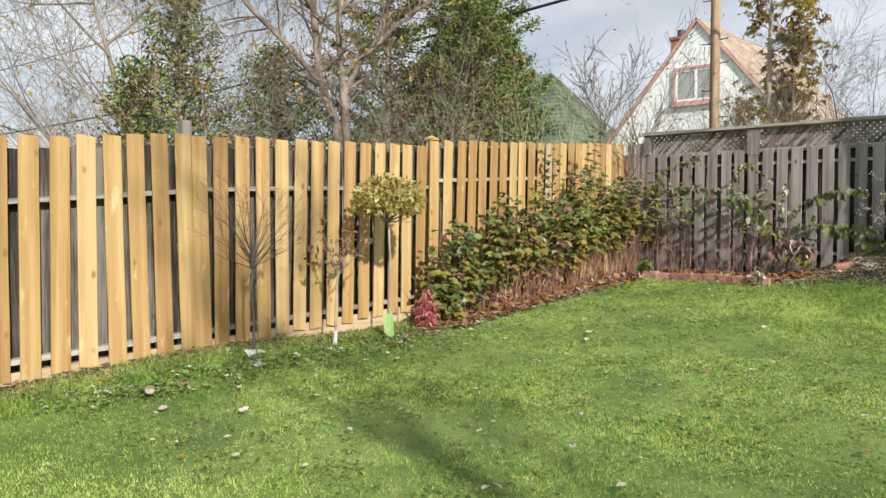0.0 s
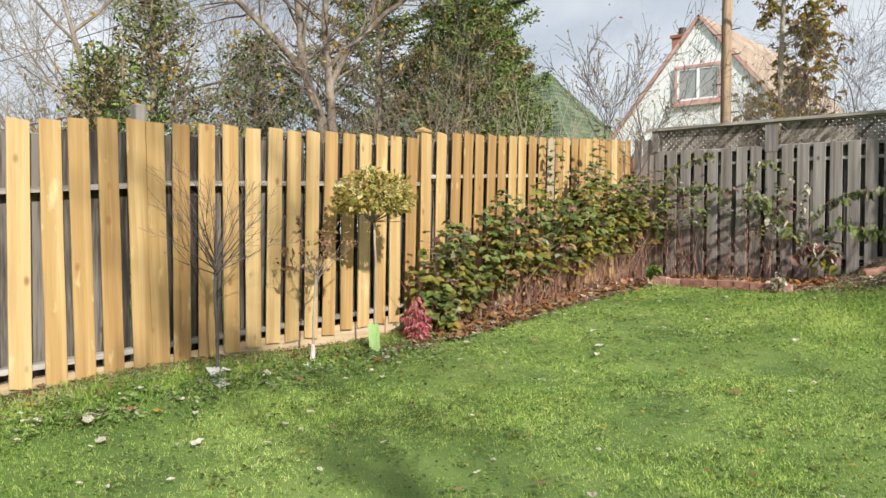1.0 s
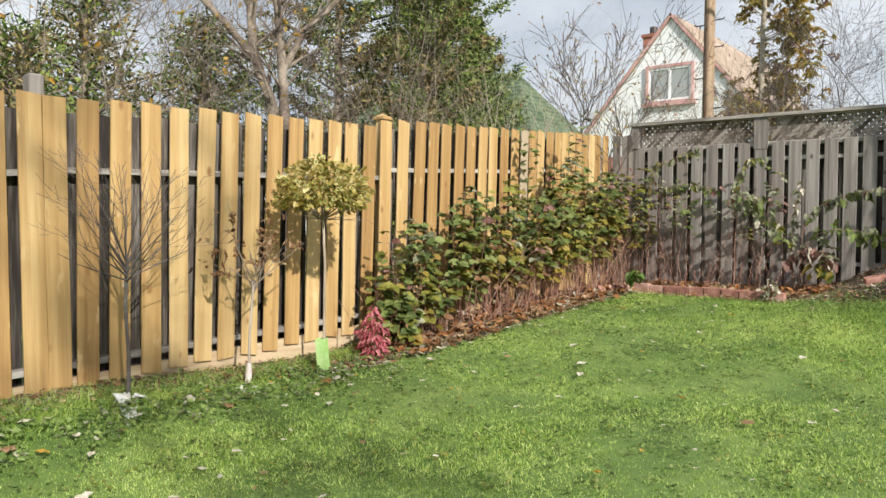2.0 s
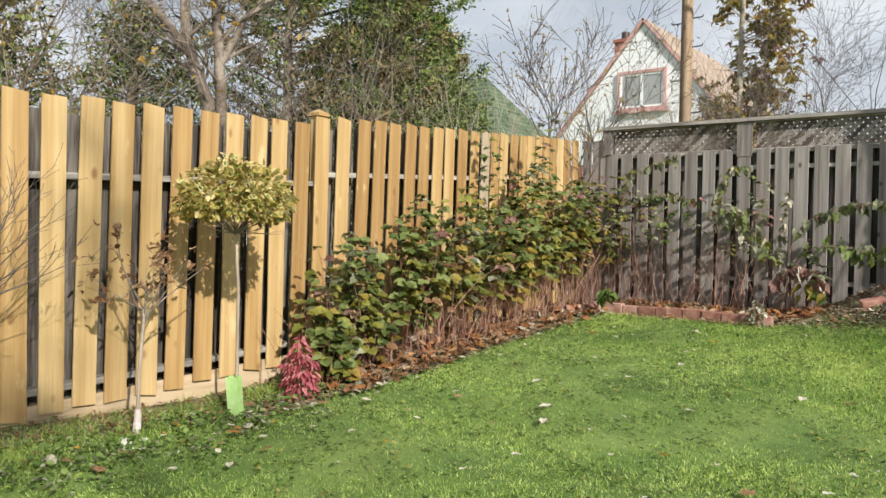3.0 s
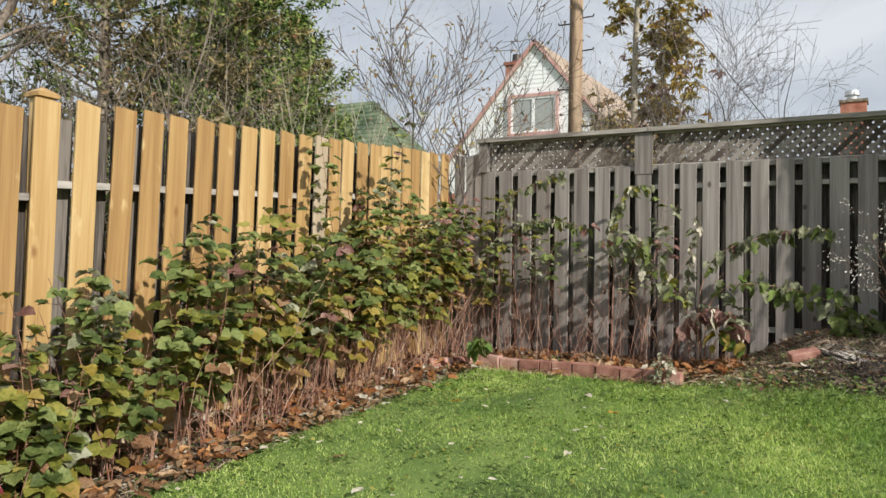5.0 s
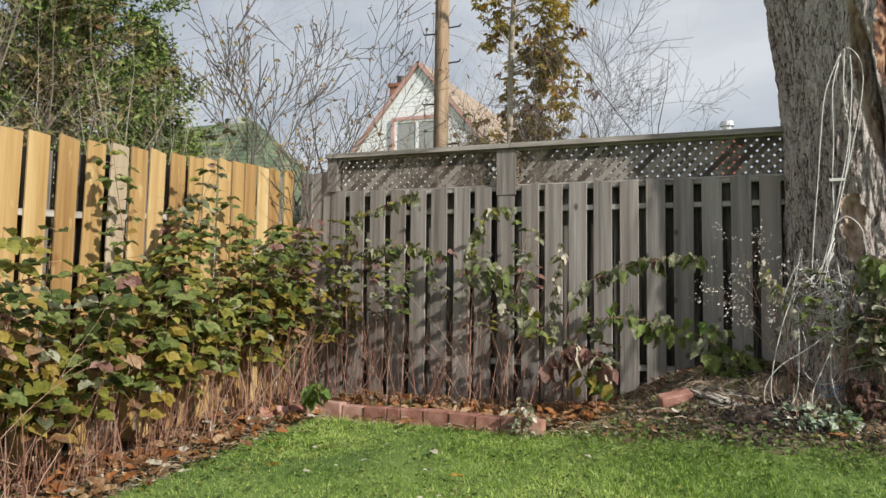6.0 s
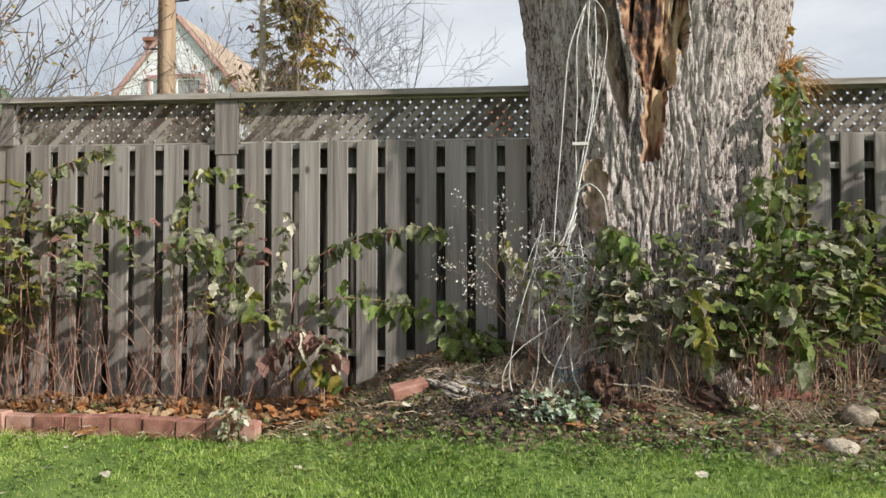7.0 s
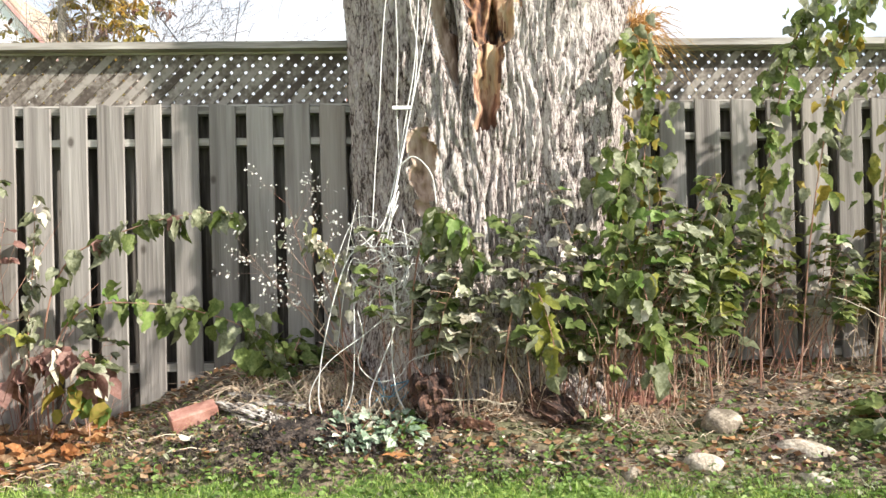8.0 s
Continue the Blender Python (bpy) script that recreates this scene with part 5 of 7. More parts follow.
LEAFY = ((LEAF_GREEN, 0.62), (LEAF_GREYGREEN, 0.22), (LEAF_WEED, 0.10), (LEAF_YELLOW, 0.06))
leafy_arch("long bramble shoot arching out with dull green leaves", [(-3.50, 10.42, 0.95), (-3.50, 10.40, 1.45), (-3.38, 10.38, 1.76), (-3.15, 10.36, 1.88), (-2.93, 10.35, 1.95), (-2.72, 10.34, 1.98), (-2.55, 10.33, 1.97)], 201,
           ((LEAF_GREYGREEN, 0.6), (LEAF_GREEN, 0.3), (LEAF_PURPLE, 0.1)), 0.085, 54)
leafy_arch("low bramble shoot bowed over with bright green leaves", [(-3.45, 10.36, 0.95), (-3.42, 10.32, 1.35), (-3.25, 10.30, 1.54), (-2.95, 10.28, 1.55), (-2.70, 10.27, 1.50), (-2.50, 10.26, 1.42), (-2.36, 10.26, 1.30)], 202, ((LEAF_GREEN, 0.5), (LEAF_GREYGREEN, 0.4), (LEAF_WEED, 0.1)), 0.085, 72)
leafy_arch("wine-tinted bramble shoot with broad faded leaves", [(-3.72, 10.25, 0.92), (-3.62, 10.22, 1.18), (-3.46, 10.20, 1.32), (-3.30, 10.20, 1.32), (-3.18, 10.20, 1.22)], 203, ((LEAF_PURPLE, 0.8), (LEAF_OLIVE, 0.10), (LEAF_PALE, 0.10)), 0.105, 54)
leafy_arch("yellow-green bramble tip hanging low", [(-3.40, 10.22, 0.95), (-3.33, 10.2, 1.12), (-3.24, 10.18, 1.16), (-3.14, 10.17, 1.08)], 204, ((LEAF_YELLOW, 0.5), (LEAF_WEED, 0.5)), 0.09, 20)
FADED = ((LEAF_GREYGREEN, 0.56), (LEAF_LIME, 0.16), (LEAF_GREEN, 0.20), (LEAF_PALE, 0.04), (LEAF_PURPLE, 0.04))
leafy_arch("leafy bramble clump hanging before the post", [(-4.2, 10.32, 1.0), (-4.18, 10.30, 1.6), (-4.12, 10.28, 1.88), (-3.95, 10.26, 1.85), (-3.80, 10.25, 1.66), (-3.72, 10.25, 1.46)], 205, FADED, 0.078, 66)
leafy_arch("curled dull leaves on a high bramble shoot", [(-4.25, 10.4, 1.2), (-4.24, 10.36, 1.8), (-4.19, 10.35, 2.05), (-4.08, 10.35, 2.32), (-3.89, 10.34, 2.33)], 206, FADED, 0.072, 44)
leafy_arch("arching shoot with curled dull leaves", [(-5.3, 10.42, 1.2), (-5.28, 10.38, 1.9), (-5.2, 10.36, 2.28), (-4.92, 10.35, 2.42), (-4.62, 10.34, 2.50)], 207, FADED, 0.072, 46)
leafy_arch("dense dull-leaved bramble bowed before the fence", [(-5.1, 10.4, 1.2), (-5.15, 10.38, 1.8), (-5.05, 10.36, 2.02), (-4.85, 10.34, 2.08), (-4.6, 10.33, 2.06), (-4.42, 10.32, 2.0)], 210, FADED, 0.076, 56)
leafy_arch("grey-leaved climbing shoot on the fence", [(-3.60, 10.5, 0.9), (-3.62, 10.48, 1.4), (-3.58, 10.46, 1.75), (-3.56, 10.45, 2.08)], 208, ((LEAF_GREYGREEN, 0.6), (LEAF_PALE, 0.4)), 0.055, 56)
leafy_arch("small leafy raspberry sucker at the bed edge", [(-5.22, 9.78, 0.82), (-5.2, 9.72, 0.98), (-5.12, 9.66, 1.06), (-5.04, 9.62, 1.02)], 209, ((LEAF_WEED, 0.8), (LEAF_GREEN, 0.2)), 0.10, 18)

# round the old tree
OLIVEMIX = ((LEAF_GREEN, 0.40), (LEAF_GREYGREEN, 0.34), (LEAF_LIME, 0.10), (LEAF_OLIVE, 0.16))
DENSE = ((LEAF_GREEN, 0.46), (LEAF_GREYGREEN, 0.36), (LEAF_LIME, 0.07), (LEAF_WEED, 0.07), (LEAF_PALE, 0.04))
for i, (x, y, h, n, mx, bare, dead, sz) in enumerate([(-1.72, 10.02, 0.85, 6, ((LEAF_GREYGREEN, 0.55), (LEAF_GREEN, 0.3), (LEAF_PALE, 0.15)), 0.50, 12, 0.075), (-1.36, 9.98, 0.86, 6, ((LEAF_GREYGREEN, 0.5), (LEAF_GREEN, 0.38), (LEAF_PALE, 0.12)), 0.50, 14, 0.078),
                                                      (-1.02, 10.0, 0.95, 8, ((LEAF_GREEN, 0.6), (LEAF_GREYGREEN, 0.34), (LEAF_PALE, 0.06)), 0.36, 20, 0.082), (-0.66, 10.12, 1.15, 12, DENSE, 0.36, 16, 0.085),
                                                      (-0.40, 10.36, 1.1, 10, DENSE, 0.42, 24, 0.085), (-0.10, 10.46, 0.95, 9, DENSE, 0.46, 12, 0.082), (0.25, 10.48, 1.0, 8, DENSE, 0.48, 8, 0.080), (0.62, 10.5, 1.0, 6, OLIVEMIX, 0.5, 6, 0.080), (1.05, 10.5, 1.1, 6, OLIVEMIX, 0.5, 6, 0.080)]):
    cane_bush("tangled bramble canes and leaves at the foot of the old tree", x, y, 0.2, h, n, 220 + i, bare, sz, 13, (0.0, -0.12), mx, dead=dead + 10, depth_y=0.10, arch=0.9, mat=PALECANE if i % 3 == 1 else None, radius=0.0031)
leafy_arch("climbing bramble with olive leaves beside the trunk", [(-0.66, 10.1, 1.0), (-0.68, 10.12, 1.6), (-0.62, 10.15, 2.1), (-0.58, 10.2, 2.5), (-0.60, 10.25, 2.78)], 240, OLIVEMIX, 0.066, 150)
leafy_arch("leafy bramble leaning on the trunk", [(-0.85, 10.0, 1.0), (-0.86, 10.0, 1.5), (-0.80, 10.02, 1.9), (-0.72, 10.05, 2.2)], 247, DENSE, 0.08, 110)
leafy_arch("tall bramble climbing the grey fence", [(-0.02, 10.3, 1.0), (0.0, 10.3, 1.6), (0.05, 10.28, 2.2), (0.16, 10.25, 2.7), (0.30, 10.22, 2.95)], 241, DENSE, 0.07, 190)
leafy_arch("leafy bramble spreading before the grey fence", [(-0.30, 10.2, 1.0), (-0.32, 10.2, 1.4), (-0.30, 10.2, 1.75), (-0.22, 10.2, 2.0)], 248, DENSE, 0.08, 90)
leafy_arch("tall bramble with dull leaves reaching over the fence", [(0.20, 10.35, 1.0), (0.28, 10.35, 1.8), (0.40, 10.33, 2.5), (0.50, 10.3, 2.9), (0.66, 10.28, 3.1)], 242, OLIVEMIX, 0.072, 125)
leafy_arch("reddish bramble shoot against the fence", [(0.62, 10.35, 1.0), (0.64, 10.35, 1.8), (0.72, 10.33, 2.4), (0.86, 10.3, 2.75), (1.02, 10.28, 2.9)], 243, OLIVEMIX, 0.07, 80)
leafy_arch("bright bramble shoot hanging before the trunk", [(-1.75, 10.0, 1.1), (-1.70, 9.92, 1.7), (-1.60, 9.88, 1.92), (-1.50, 9.86, 1.86), (-1.44, 9.84, 1.70)], 244, DENSE, 0.085, 40)
leafy_arch("yellowing bramble shoot drooping low", [(-1.35, 9.9, 1.1), (-1.30, 9.8, 1.5), (-1.22, 9.72, 1.6), (-1.16, 9.68, 1.42), (-1.14, 9.66, 1.25)], 245, ((LEAF_LIME, 0.45), (LEAF_GREYGREEN, 0.40), (LEAF_PALE, 0.15)), 0.075, 30)
leafy_arch("green bramble shoot drooping beside the trunk", [(-0.85, 9.95, 1.1), (-0.82, 9.85, 1.55), (-0.76, 9.78, 1.62), (-0.72, 9.74, 1.40), (-0.72, 9.72, 1.2)], 246, DENSE, 0.085, 44)

leafy_arch("dying shoot with whitish curled leaves beside the trunk", [(-2.02, 10.10, 1.0), (-2.04, 10.08, 1.4), (-2.06, 10.06, 1.66), (-2.10, 10.05, 1.80), (-2.18, 10.04, 1.84)], 249, ((LEAF_PALE, 0.5), (LEAF_GREYGREEN, 0.4), (LEAF_LIME, 0.1)), 0.05, 60)


# ---- small trees and plants by the cedar fence ----
def stem_path(r, pts, radii, build, sides=7):
    fine, rad = [], []
    for i in range(len(pts) - 1):
        for k in range(4):
            fine.append(Vector(pts[i]).lerp(Vector(pts[i + 1]), k / 4) + rnd_dir(r) * 0.002)
            rad.append(radii[i] + (radii[i + 1] - radii[i]) * k / 4)
    fine.append(Vector(pts[-1]))
    rad.append(radii[-1])
    build.tube(fine, rad, sides)


def bare_sapling():
    r = random.Random(301)
    x, y = -5.58, 3.69
    z = ground(x, y)
    t = thing("bare_sapling", "bare dark sapling with a rounded head of fine twigs", "tree", Matrix.Translation((x, y, z)))
    st = Build()
    stem_path(r, [(0, 0, -0.05), (0.02, -0.01, 0.3), (0.0, -0.02, 0.62), (0.03, -0.03, 0.86)], [0.014, 0.012, 0.011, 0.012], st)
    part("stem", st, DARKTWIG, t, smooth=True)
    tw, tips = Build(), []
    for k in range(22):
        a = k * 2.4 + r.uniform(-0.3, 0.3)
        e = 0.08 + 1.9 * (k / 22) ** 1.3 + r.uniform(-0.05, 0.2)
        grow(tw, r, Vector((0.03, -0.03, 0.75 + 0.006 * k)), Vector((math.cos(a) * 0.5, math.sin(a) * 1.05, e)), r.uniform(0.42, 0.56) + 0.008 * k, 0.0056, 2, tips, (2, 4), 0.10, 0.07, (18, 42), (0.3, 0.55), 4, 0.0, 0.35, 0.0013)
    tagged(part("twig_head", tw, DARKTWIG, t, "fine dark reddish twigs"), kind="stuff")
    band = Build()
    band.tube([Vector((0.0, -0.02, 0.72)), Vector((0.005, -0.02, 0.75))], [0.016, 0.016], 8)
    part("graft_tape", band, PAPER, t, "white tape band")


bare_sapling()


def dying_sapling():
    r = random.Random(302)
    x, y = -5.56, 4.56
    z = ground(x, y)
    t = thing("dying_sapling", "thin sapling with a few shrivelled brown leaves", "tree", Matrix.Translation((x, y, z)))
    st = Build()
    stem_path(r, [(0, 0, -0.05), (0.0, 0.01, 0.35), (0.01, 0.03, 0.72)], [0.012, 0.010, 0.010], st)
    part("stem", st, SMOOTHBARK, t, smooth=True)
    tw, tips = Build(), []
    for k in range(9):
        a = k * 2.4 + r.uniform(-0.3, 0.3)
        grow(tw, r, Vector((0.01, 0.03, 0.62 + 0.012 * k)), Vector((math.cos(a) * 0.6, math.sin(a), r.uniform(0.5, 1.6))), r.uniform(0.25, 0.5), 0.004, 1, tips, (2, 3), 0.12, 0.05, (20, 45), (0.4, 0.7), 4)
    stem_path(r, [(0.01, 0.03, 0.70), (0.0, -0.10, 0.95), (-0.02, -0.16, 1.24)], [0.006, 0.004, 0.002], tw, 4)
    stem_path(r, [(0.01, 0.03, 0.68), (0.05, 0.25, 0.85), (0.05, 0.45, 0.98)], [0.006, 0.004, 0.002], tw, 4)
    tips += [(Vector((0.0, -0.13, 1.15)), Vector((0, 0, 1)))] * 5 + [(Vector((0.05, 0.42, 0.97)), Vector((0, 1, 0)))] * 3
    tagged(part("twig_head", tw, TWIG, t), kind="stuff")
    lv = Build()
    scatter_leaves(r, tips, 150, 0.05, 0.05, lv, 0.5)
    tagged(part("foliage", lv, LEAF_DRY, t, "shrivelled brown leaves"), kind="stuff")
    w = Build()
    stem_path(r, [(0, 0, -0.01), (0.004, 0, 0.07), (0.0, 0.006, 0.15)], [0.026, 0.022, 0.016], w, 9)
    part("trunk_wrap", w, WRAP, t, "faded pink and white trunk wrap")


dying_sapling()


def topiary():
    r = random.Random(303)
    x, y = -5.48, 5.19
    z = ground(x, y)
    t = thing("standard_euonymus", "lollipop-trained shrub with a round variegated yellow head", "tree", Matrix.Translation((x, y, z)))
    st = Build()
    stem_path(r, [(0, 0, -0.04), (-0.005, 0.0, 0.4), (0.02, -0.02, 0.8), (0.03, -0.05, 1.12), (0.05, -0.08, 1.25)], [0.0125, 0.011, 0.0105, 0.010, 0.009], st)
    part("stem", st, SMOOTHBARK, t, "slim pale stem", smooth=True)
    tw, tips = Build(), []
    hx, hy, hz = 0.05, -0.08, 1.15
    for k in range(26):
        a = k * 2.4
        e = r.uniform(0.05, 1.3)
        grow(tw, r, Vector((hx, hy, hz)), Vector((math.cos(a), math.sin(a), e)), r.uniform(0.2, 0.36), 0.005, 1, tips, (3, 4), 0.12, 0.0, (25, 55), (0.4, 0.7), 4)
    tagged(part("twig_head", tw, TWIG, t), kind="stuff")
    cream, green = Build(), Build()
    for _ in range(1500):
        d = rnd_dir(r, -0.55, 1.0)
        q = r.random() ** 0.38
        lump = 1 + 0.16 * noise.noise(d * 2.3 + Vector((3, 1, 2))) + 0.10 * noise.noise(d * 5.0)
        flat = 0.26 if d.z > 0 else 0.19
        p = Vector((hx + d.x * 0.345 * q * lump, hy + d.y * 0.36 * q * lump, hz + 0.18 + d.z * flat * q * lump))
        al = (d + rnd_dir(r) * 0.7 + Vector((0, 0, -0.25))).normalized()
        nn = (d * 0.8 + rnd_dir(r) * 0.6 + Vector((0, 0, 0.4))).normalized()
        s = r.uniform(0.038, 0.062)
        cream.leaf(p, al, nn, s, 0.62, 0.15, 0.1)
        if r.random() < 0.65:
            green.leaf(p + nn * 0.0016 + al * s * 0.14, al, nn, s * 0.55, 0.46, 0.15, 0.1)
    tagged(part("leaf_head", cream, LEAF_VARIEGATED, t, "cream-edged leaves"), kind="stuff")
    tagged(part("leaf_centre", green, LEAF_WEED, t, "green leaf centres"), kind="stuff")
    sl = Build()
    m = pose(0.0, 0.0, -0.01, 3, -4, 25)
    for k in range(4):
        a, b = [(0.036, -0.036), (0.036, 0.036), (-0.036, 0.036), (-0.036, -0.036)][k], [(0.036, 0.036), (-0.036, 0.036), (-0.036, -0.036), (0.036, -0.036)][k]
        sl.add([m @ Vector((q[0] * s, q[1] * s, h)) for s in (1.0, 0.94) for q in (a, b) for h in (0.0, 0.28)], [(0, 2, 3, 1), (4, 5, 7, 6), (1, 3, 7, 5), (0, 4, 6, 2)])
    part("sleeve", sl, TAGGREEN, t, "bright lime-green plastic sleeve")
    tg = Build()
    tg.box((0.055, 0.02, 0.0), (0.058, 0.085, 0.05), pose(0, 0, 0, 0, 0, 12))
    part("plant_tag", tg, PAPER, t, "white plant tag")


topiary()


def leaf_clump(name, label, x, y, height, width, count, size, mat, seed, category="plant", wide=0.6, hang=0.2, stems=0, z=None, more=None):
    """A low plant: leaves round a few short stems."""
    r = random.Random(seed)
    z = ground(x, y) if z is None else z
    t = thing(name, label, category, Matrix.Translation((x, y, z)))
    if stems:
        s = Build()
        for _ in range(stems):
            q = Vector((r.uniform(-1, 1) * width * 0.8, r.uniform(-1, 1) * width * 0.8, height * r.uniform(0.6, 1.0)))
            s.tube([Vector((q.x * 0.3, q.y * 0.3, -0.02)), q * 0.55, q], [0.003, 0.0025, 0.0012], 4)
        tagged(part("stalk", s, CANE, t), kind="stuff")
    for k, (mt, n) in enumerate([(mat, count)] + list(more or ())):
        b = Build()
        for _ in range(n):
            a, q = r.uniform(0, 6.28), math.sqrt(r.random())
            p = Vector((math.cos(a) * q * width, math.sin(a) * q * width, height * r.random() * (1.1 - 0.6 * q)))
            p.z += ground(x + p.x, y + p.y) - ground(x, y)
            al = Vector((math.cos(a) + r.uniform(-0.7, 0.7), math.sin(a) + r.uniform(-0.7, 0.7), r.uniform(-0.5, 0.7) - hang))
            b.leaf(p, al, (Vector((0.3, -0.4, 1)) + rnd_dir(r) * 0.5).normalized(), size * r.uniform(0.6, 1.3), wide)
        tagged(part("foliage", b, mt, t), kind="stuff")
    return t


leaf_clump("burning_bush", "small crimson-leaved bush beside the fence", -5.5, 5.73, 0.44, 0.115, 230, 0.055, LEAF_RED, 310, "shrub", 0.42, 0.8, 14)
leaf_clump("paper_scrap", "crumpled white scrap at a sapling's foot", -5.50, 3.66, 0.12, 0.05, 16, 0.085, PAPER, 311, "scrap", 0.7, 0.2)
leaf_clump("paper_scrap", "torn white scrap on the grass", -5.45, 4.48, 0.03, 0.07, 10, 0.05, PAPER, 312, "scrap", 0.7, 0.2)
WEEDS = [(-5.52, 2.1, 0.13, 0.2), (-5.3, 3.3, 0.10, 0.2), (-5.42, 3.5, 0.14, 0.16), (-5.2, 4.0, 0.10, 0.16), (-5.2, 4.6, 0.10, 0.16), (-5.18, 5.5, 0.09, 0.14), (-5.5, 2.52, 0.13, 0.16), (-5.66, 3.12, 0.12, 0.16), (-5.39, 3.82, 0.10, 0.14), (-5.46, 4.16, 0.17, 0.17), (-5.33, 4.26, 0.13, 0.16), (-5.56, 4.88, 0.12, 0.13), (-5.29, 5.08, 0.14, 0.15), (-5.46, 5.38, 0.14, 0.13), (-5.33, 2.82, 0.09, 0.16),
         (-5.35, 6.08, 0.11, 0.14), (-5.33, 6.53, 0.09, 0.12), (-2.1, 9.62, 0.10, 0.18), (-1.5, 9.55, 0.09, 0.2), (-1.1, 9.66, 0.10, 0.18), (-0.95, 9.74, 0.15, 0.16), (-0.78, 9.7, 0.13, 0.13), (-0.45, 9.38, 0.11, 0.14), (-0.2, 9.45, 0.10, 0.14),
         (0.2, 9.6, 0.13, 0.16), (0.5, 9.75, 0.12, 0.15), (-2.75, 9.72, 0.09, 0.16), (-3.15, 9.84, 0.09, 0.14), (-2.32, 10.2, 0.10, 0.12), (-4.7, 10.25, 0.12, 0.14), (-4.9, 10.2, 0.10, 0.12), (0.75, 9.9, 0.16, 0.18), (-2.6, 9.9, 0.08, 0.14), (-1.8, 9.5, 0.10, 0.16), (-0.86, 9.88, 0.12, 0.11), (-0.62, 9.45, 0.09, 0.13), (-0.05, 9.42, 0.10, 0.13), (0.05, 9.82, 0.11, 0.12), (-1.35, 9.62, 0.08, 0.16), (-1.15, 9.5, 0.08, 0.16), (-2.35, 9.6, 0.08, 0.18), (-0.3, 9.95, 0.12, 0.12)]
for i, (x, y, h, w) in enumerate(WEEDS):
    leaf_clump("weed_patch", "low clump of fresh green weeds in the bed", x, y, h * 0.8, w, 64 if y > 9 else 46, 0.032, LEAF_WEED, 320 + i, "plant", 0.6, 0.1, 0, more=[(LEAF_GREYGREEN, 30)])
leaf_clump("silvery_groundcover", "pale blue-green variegated plant at the trunk's foot", -1.99, 9.79, 0.12, 0.135, 150, 0.044, LEAF_SILVER, 360, "plant", 0.7, 0.1, 8, more=[(LEAF_PALE, 22)])
leaf_clump("silvery_groundcover", "pale green leafy plant in dark soil", -1.81, 9.77, 0.13, 0.12, 130, 0.044, LEAF_SILVER, 361, "plant", 0.7, 0.1, 8, more=[(LEAF_WEED, 50), (LEAF_DRY, 16)])
leaf_clump("trailing_ivy", "small variegated ivy trailing over the bricks", -3.66, 9.88, 0.28, 0.08, 110, 0.036, LEAF_GREYGREEN, 362, "plant", 0.7, 0.5, 6, more=[(LEAF_PALE, 24)])
leaf_clump("leaf_pile", "green leaves gathered at the fence foot", -2.36, 10.48, 0.22, 0.16, 70, 0.085, LEAF_GREEN, 363, "plant", 0.8, 0.5, 5)


def seed_sprays():
    """Wiry stems with small white seed tufts beside the trunk."""
    r = random.Random(371)
    base = Vector((-1.98, 10.16, ground(-1.98, 10.16)))
    t = thing("seed_spray", "wiry dry stems dotted with white seed tufts", "plant", Matrix.Translation(base))
    w, tips = Build(), []
    for d, ln in (((-0.42, 0.05, 0.9), 0.95), ((-0.20, 0.0, 0.9), 0.80), ((-0.65, 0.05, 0.7), 0.80), ((0.1, -0.05, 0.9), 0.6), ((-0.3, -0.1, 0.5), 0.6)):
        grow(w, r, Vector((0, 0, 0.1)), Vector(d), ln, 0.0042, 2, tips, (4, 6), 0.08, 0.02, (20, 50), (0.22, 0.4), 4, 0.0, 0.4)
    tagged(part("stalk", w, CANE, t), kind="stuff")
    b = Build()
    for _ in range(560):
        p, d = r.choice(tips)
        b.leaf(p + rnd_dir(r) * r.uniform(0, 0.030), rnd_dir(r), rnd_dir(r), r.uniform(0.007, 0.017), 0.8)
    tagged(part("seed_tuft", b, SEEDWHITE, t, "white seed tufts"), kind="stuff")


seed_sprays()


def straw_tuft():
    r = random.Random(372)
    base = Vector((-0.50, 10.62, 2.905))
    t = thing("straw_tuft", "tuft of orange straw caught on the fence top", "straw", Matrix.Translation(base))
    b = Build()
    for _ in range(420):
        d = rnd_dir(r, -0.6, 1.0)
        s = rnd_dir(r) * 0.06
        ln = r.uniform(0.12, 0.36)
        b.tube([s, s + d * ln * 0.5, s + d * ln + Vector((0, 0, -0.35 * ln * ln * 4))], [0.002, 0.0018, 0.001], 3, cap=False)
    tagged(part("straw", b, STRAW, t), kind="stuff")
    lv = Build()
    for k in range(80):
        lv.leaf(Vector((-0.03, 0, 0.27 if k % 2 else 0.0)) + rnd_dir(r) * r.uniform(0.02, 0.11), rnd_dir(r, -0.9, 0.3), rnd_dir(r), r.uniform(0.05, 0.09), 0.5)
    tagged(part("foliage", lv, LEAF_GOLD, t), kind="stuff")


straw_tuft()


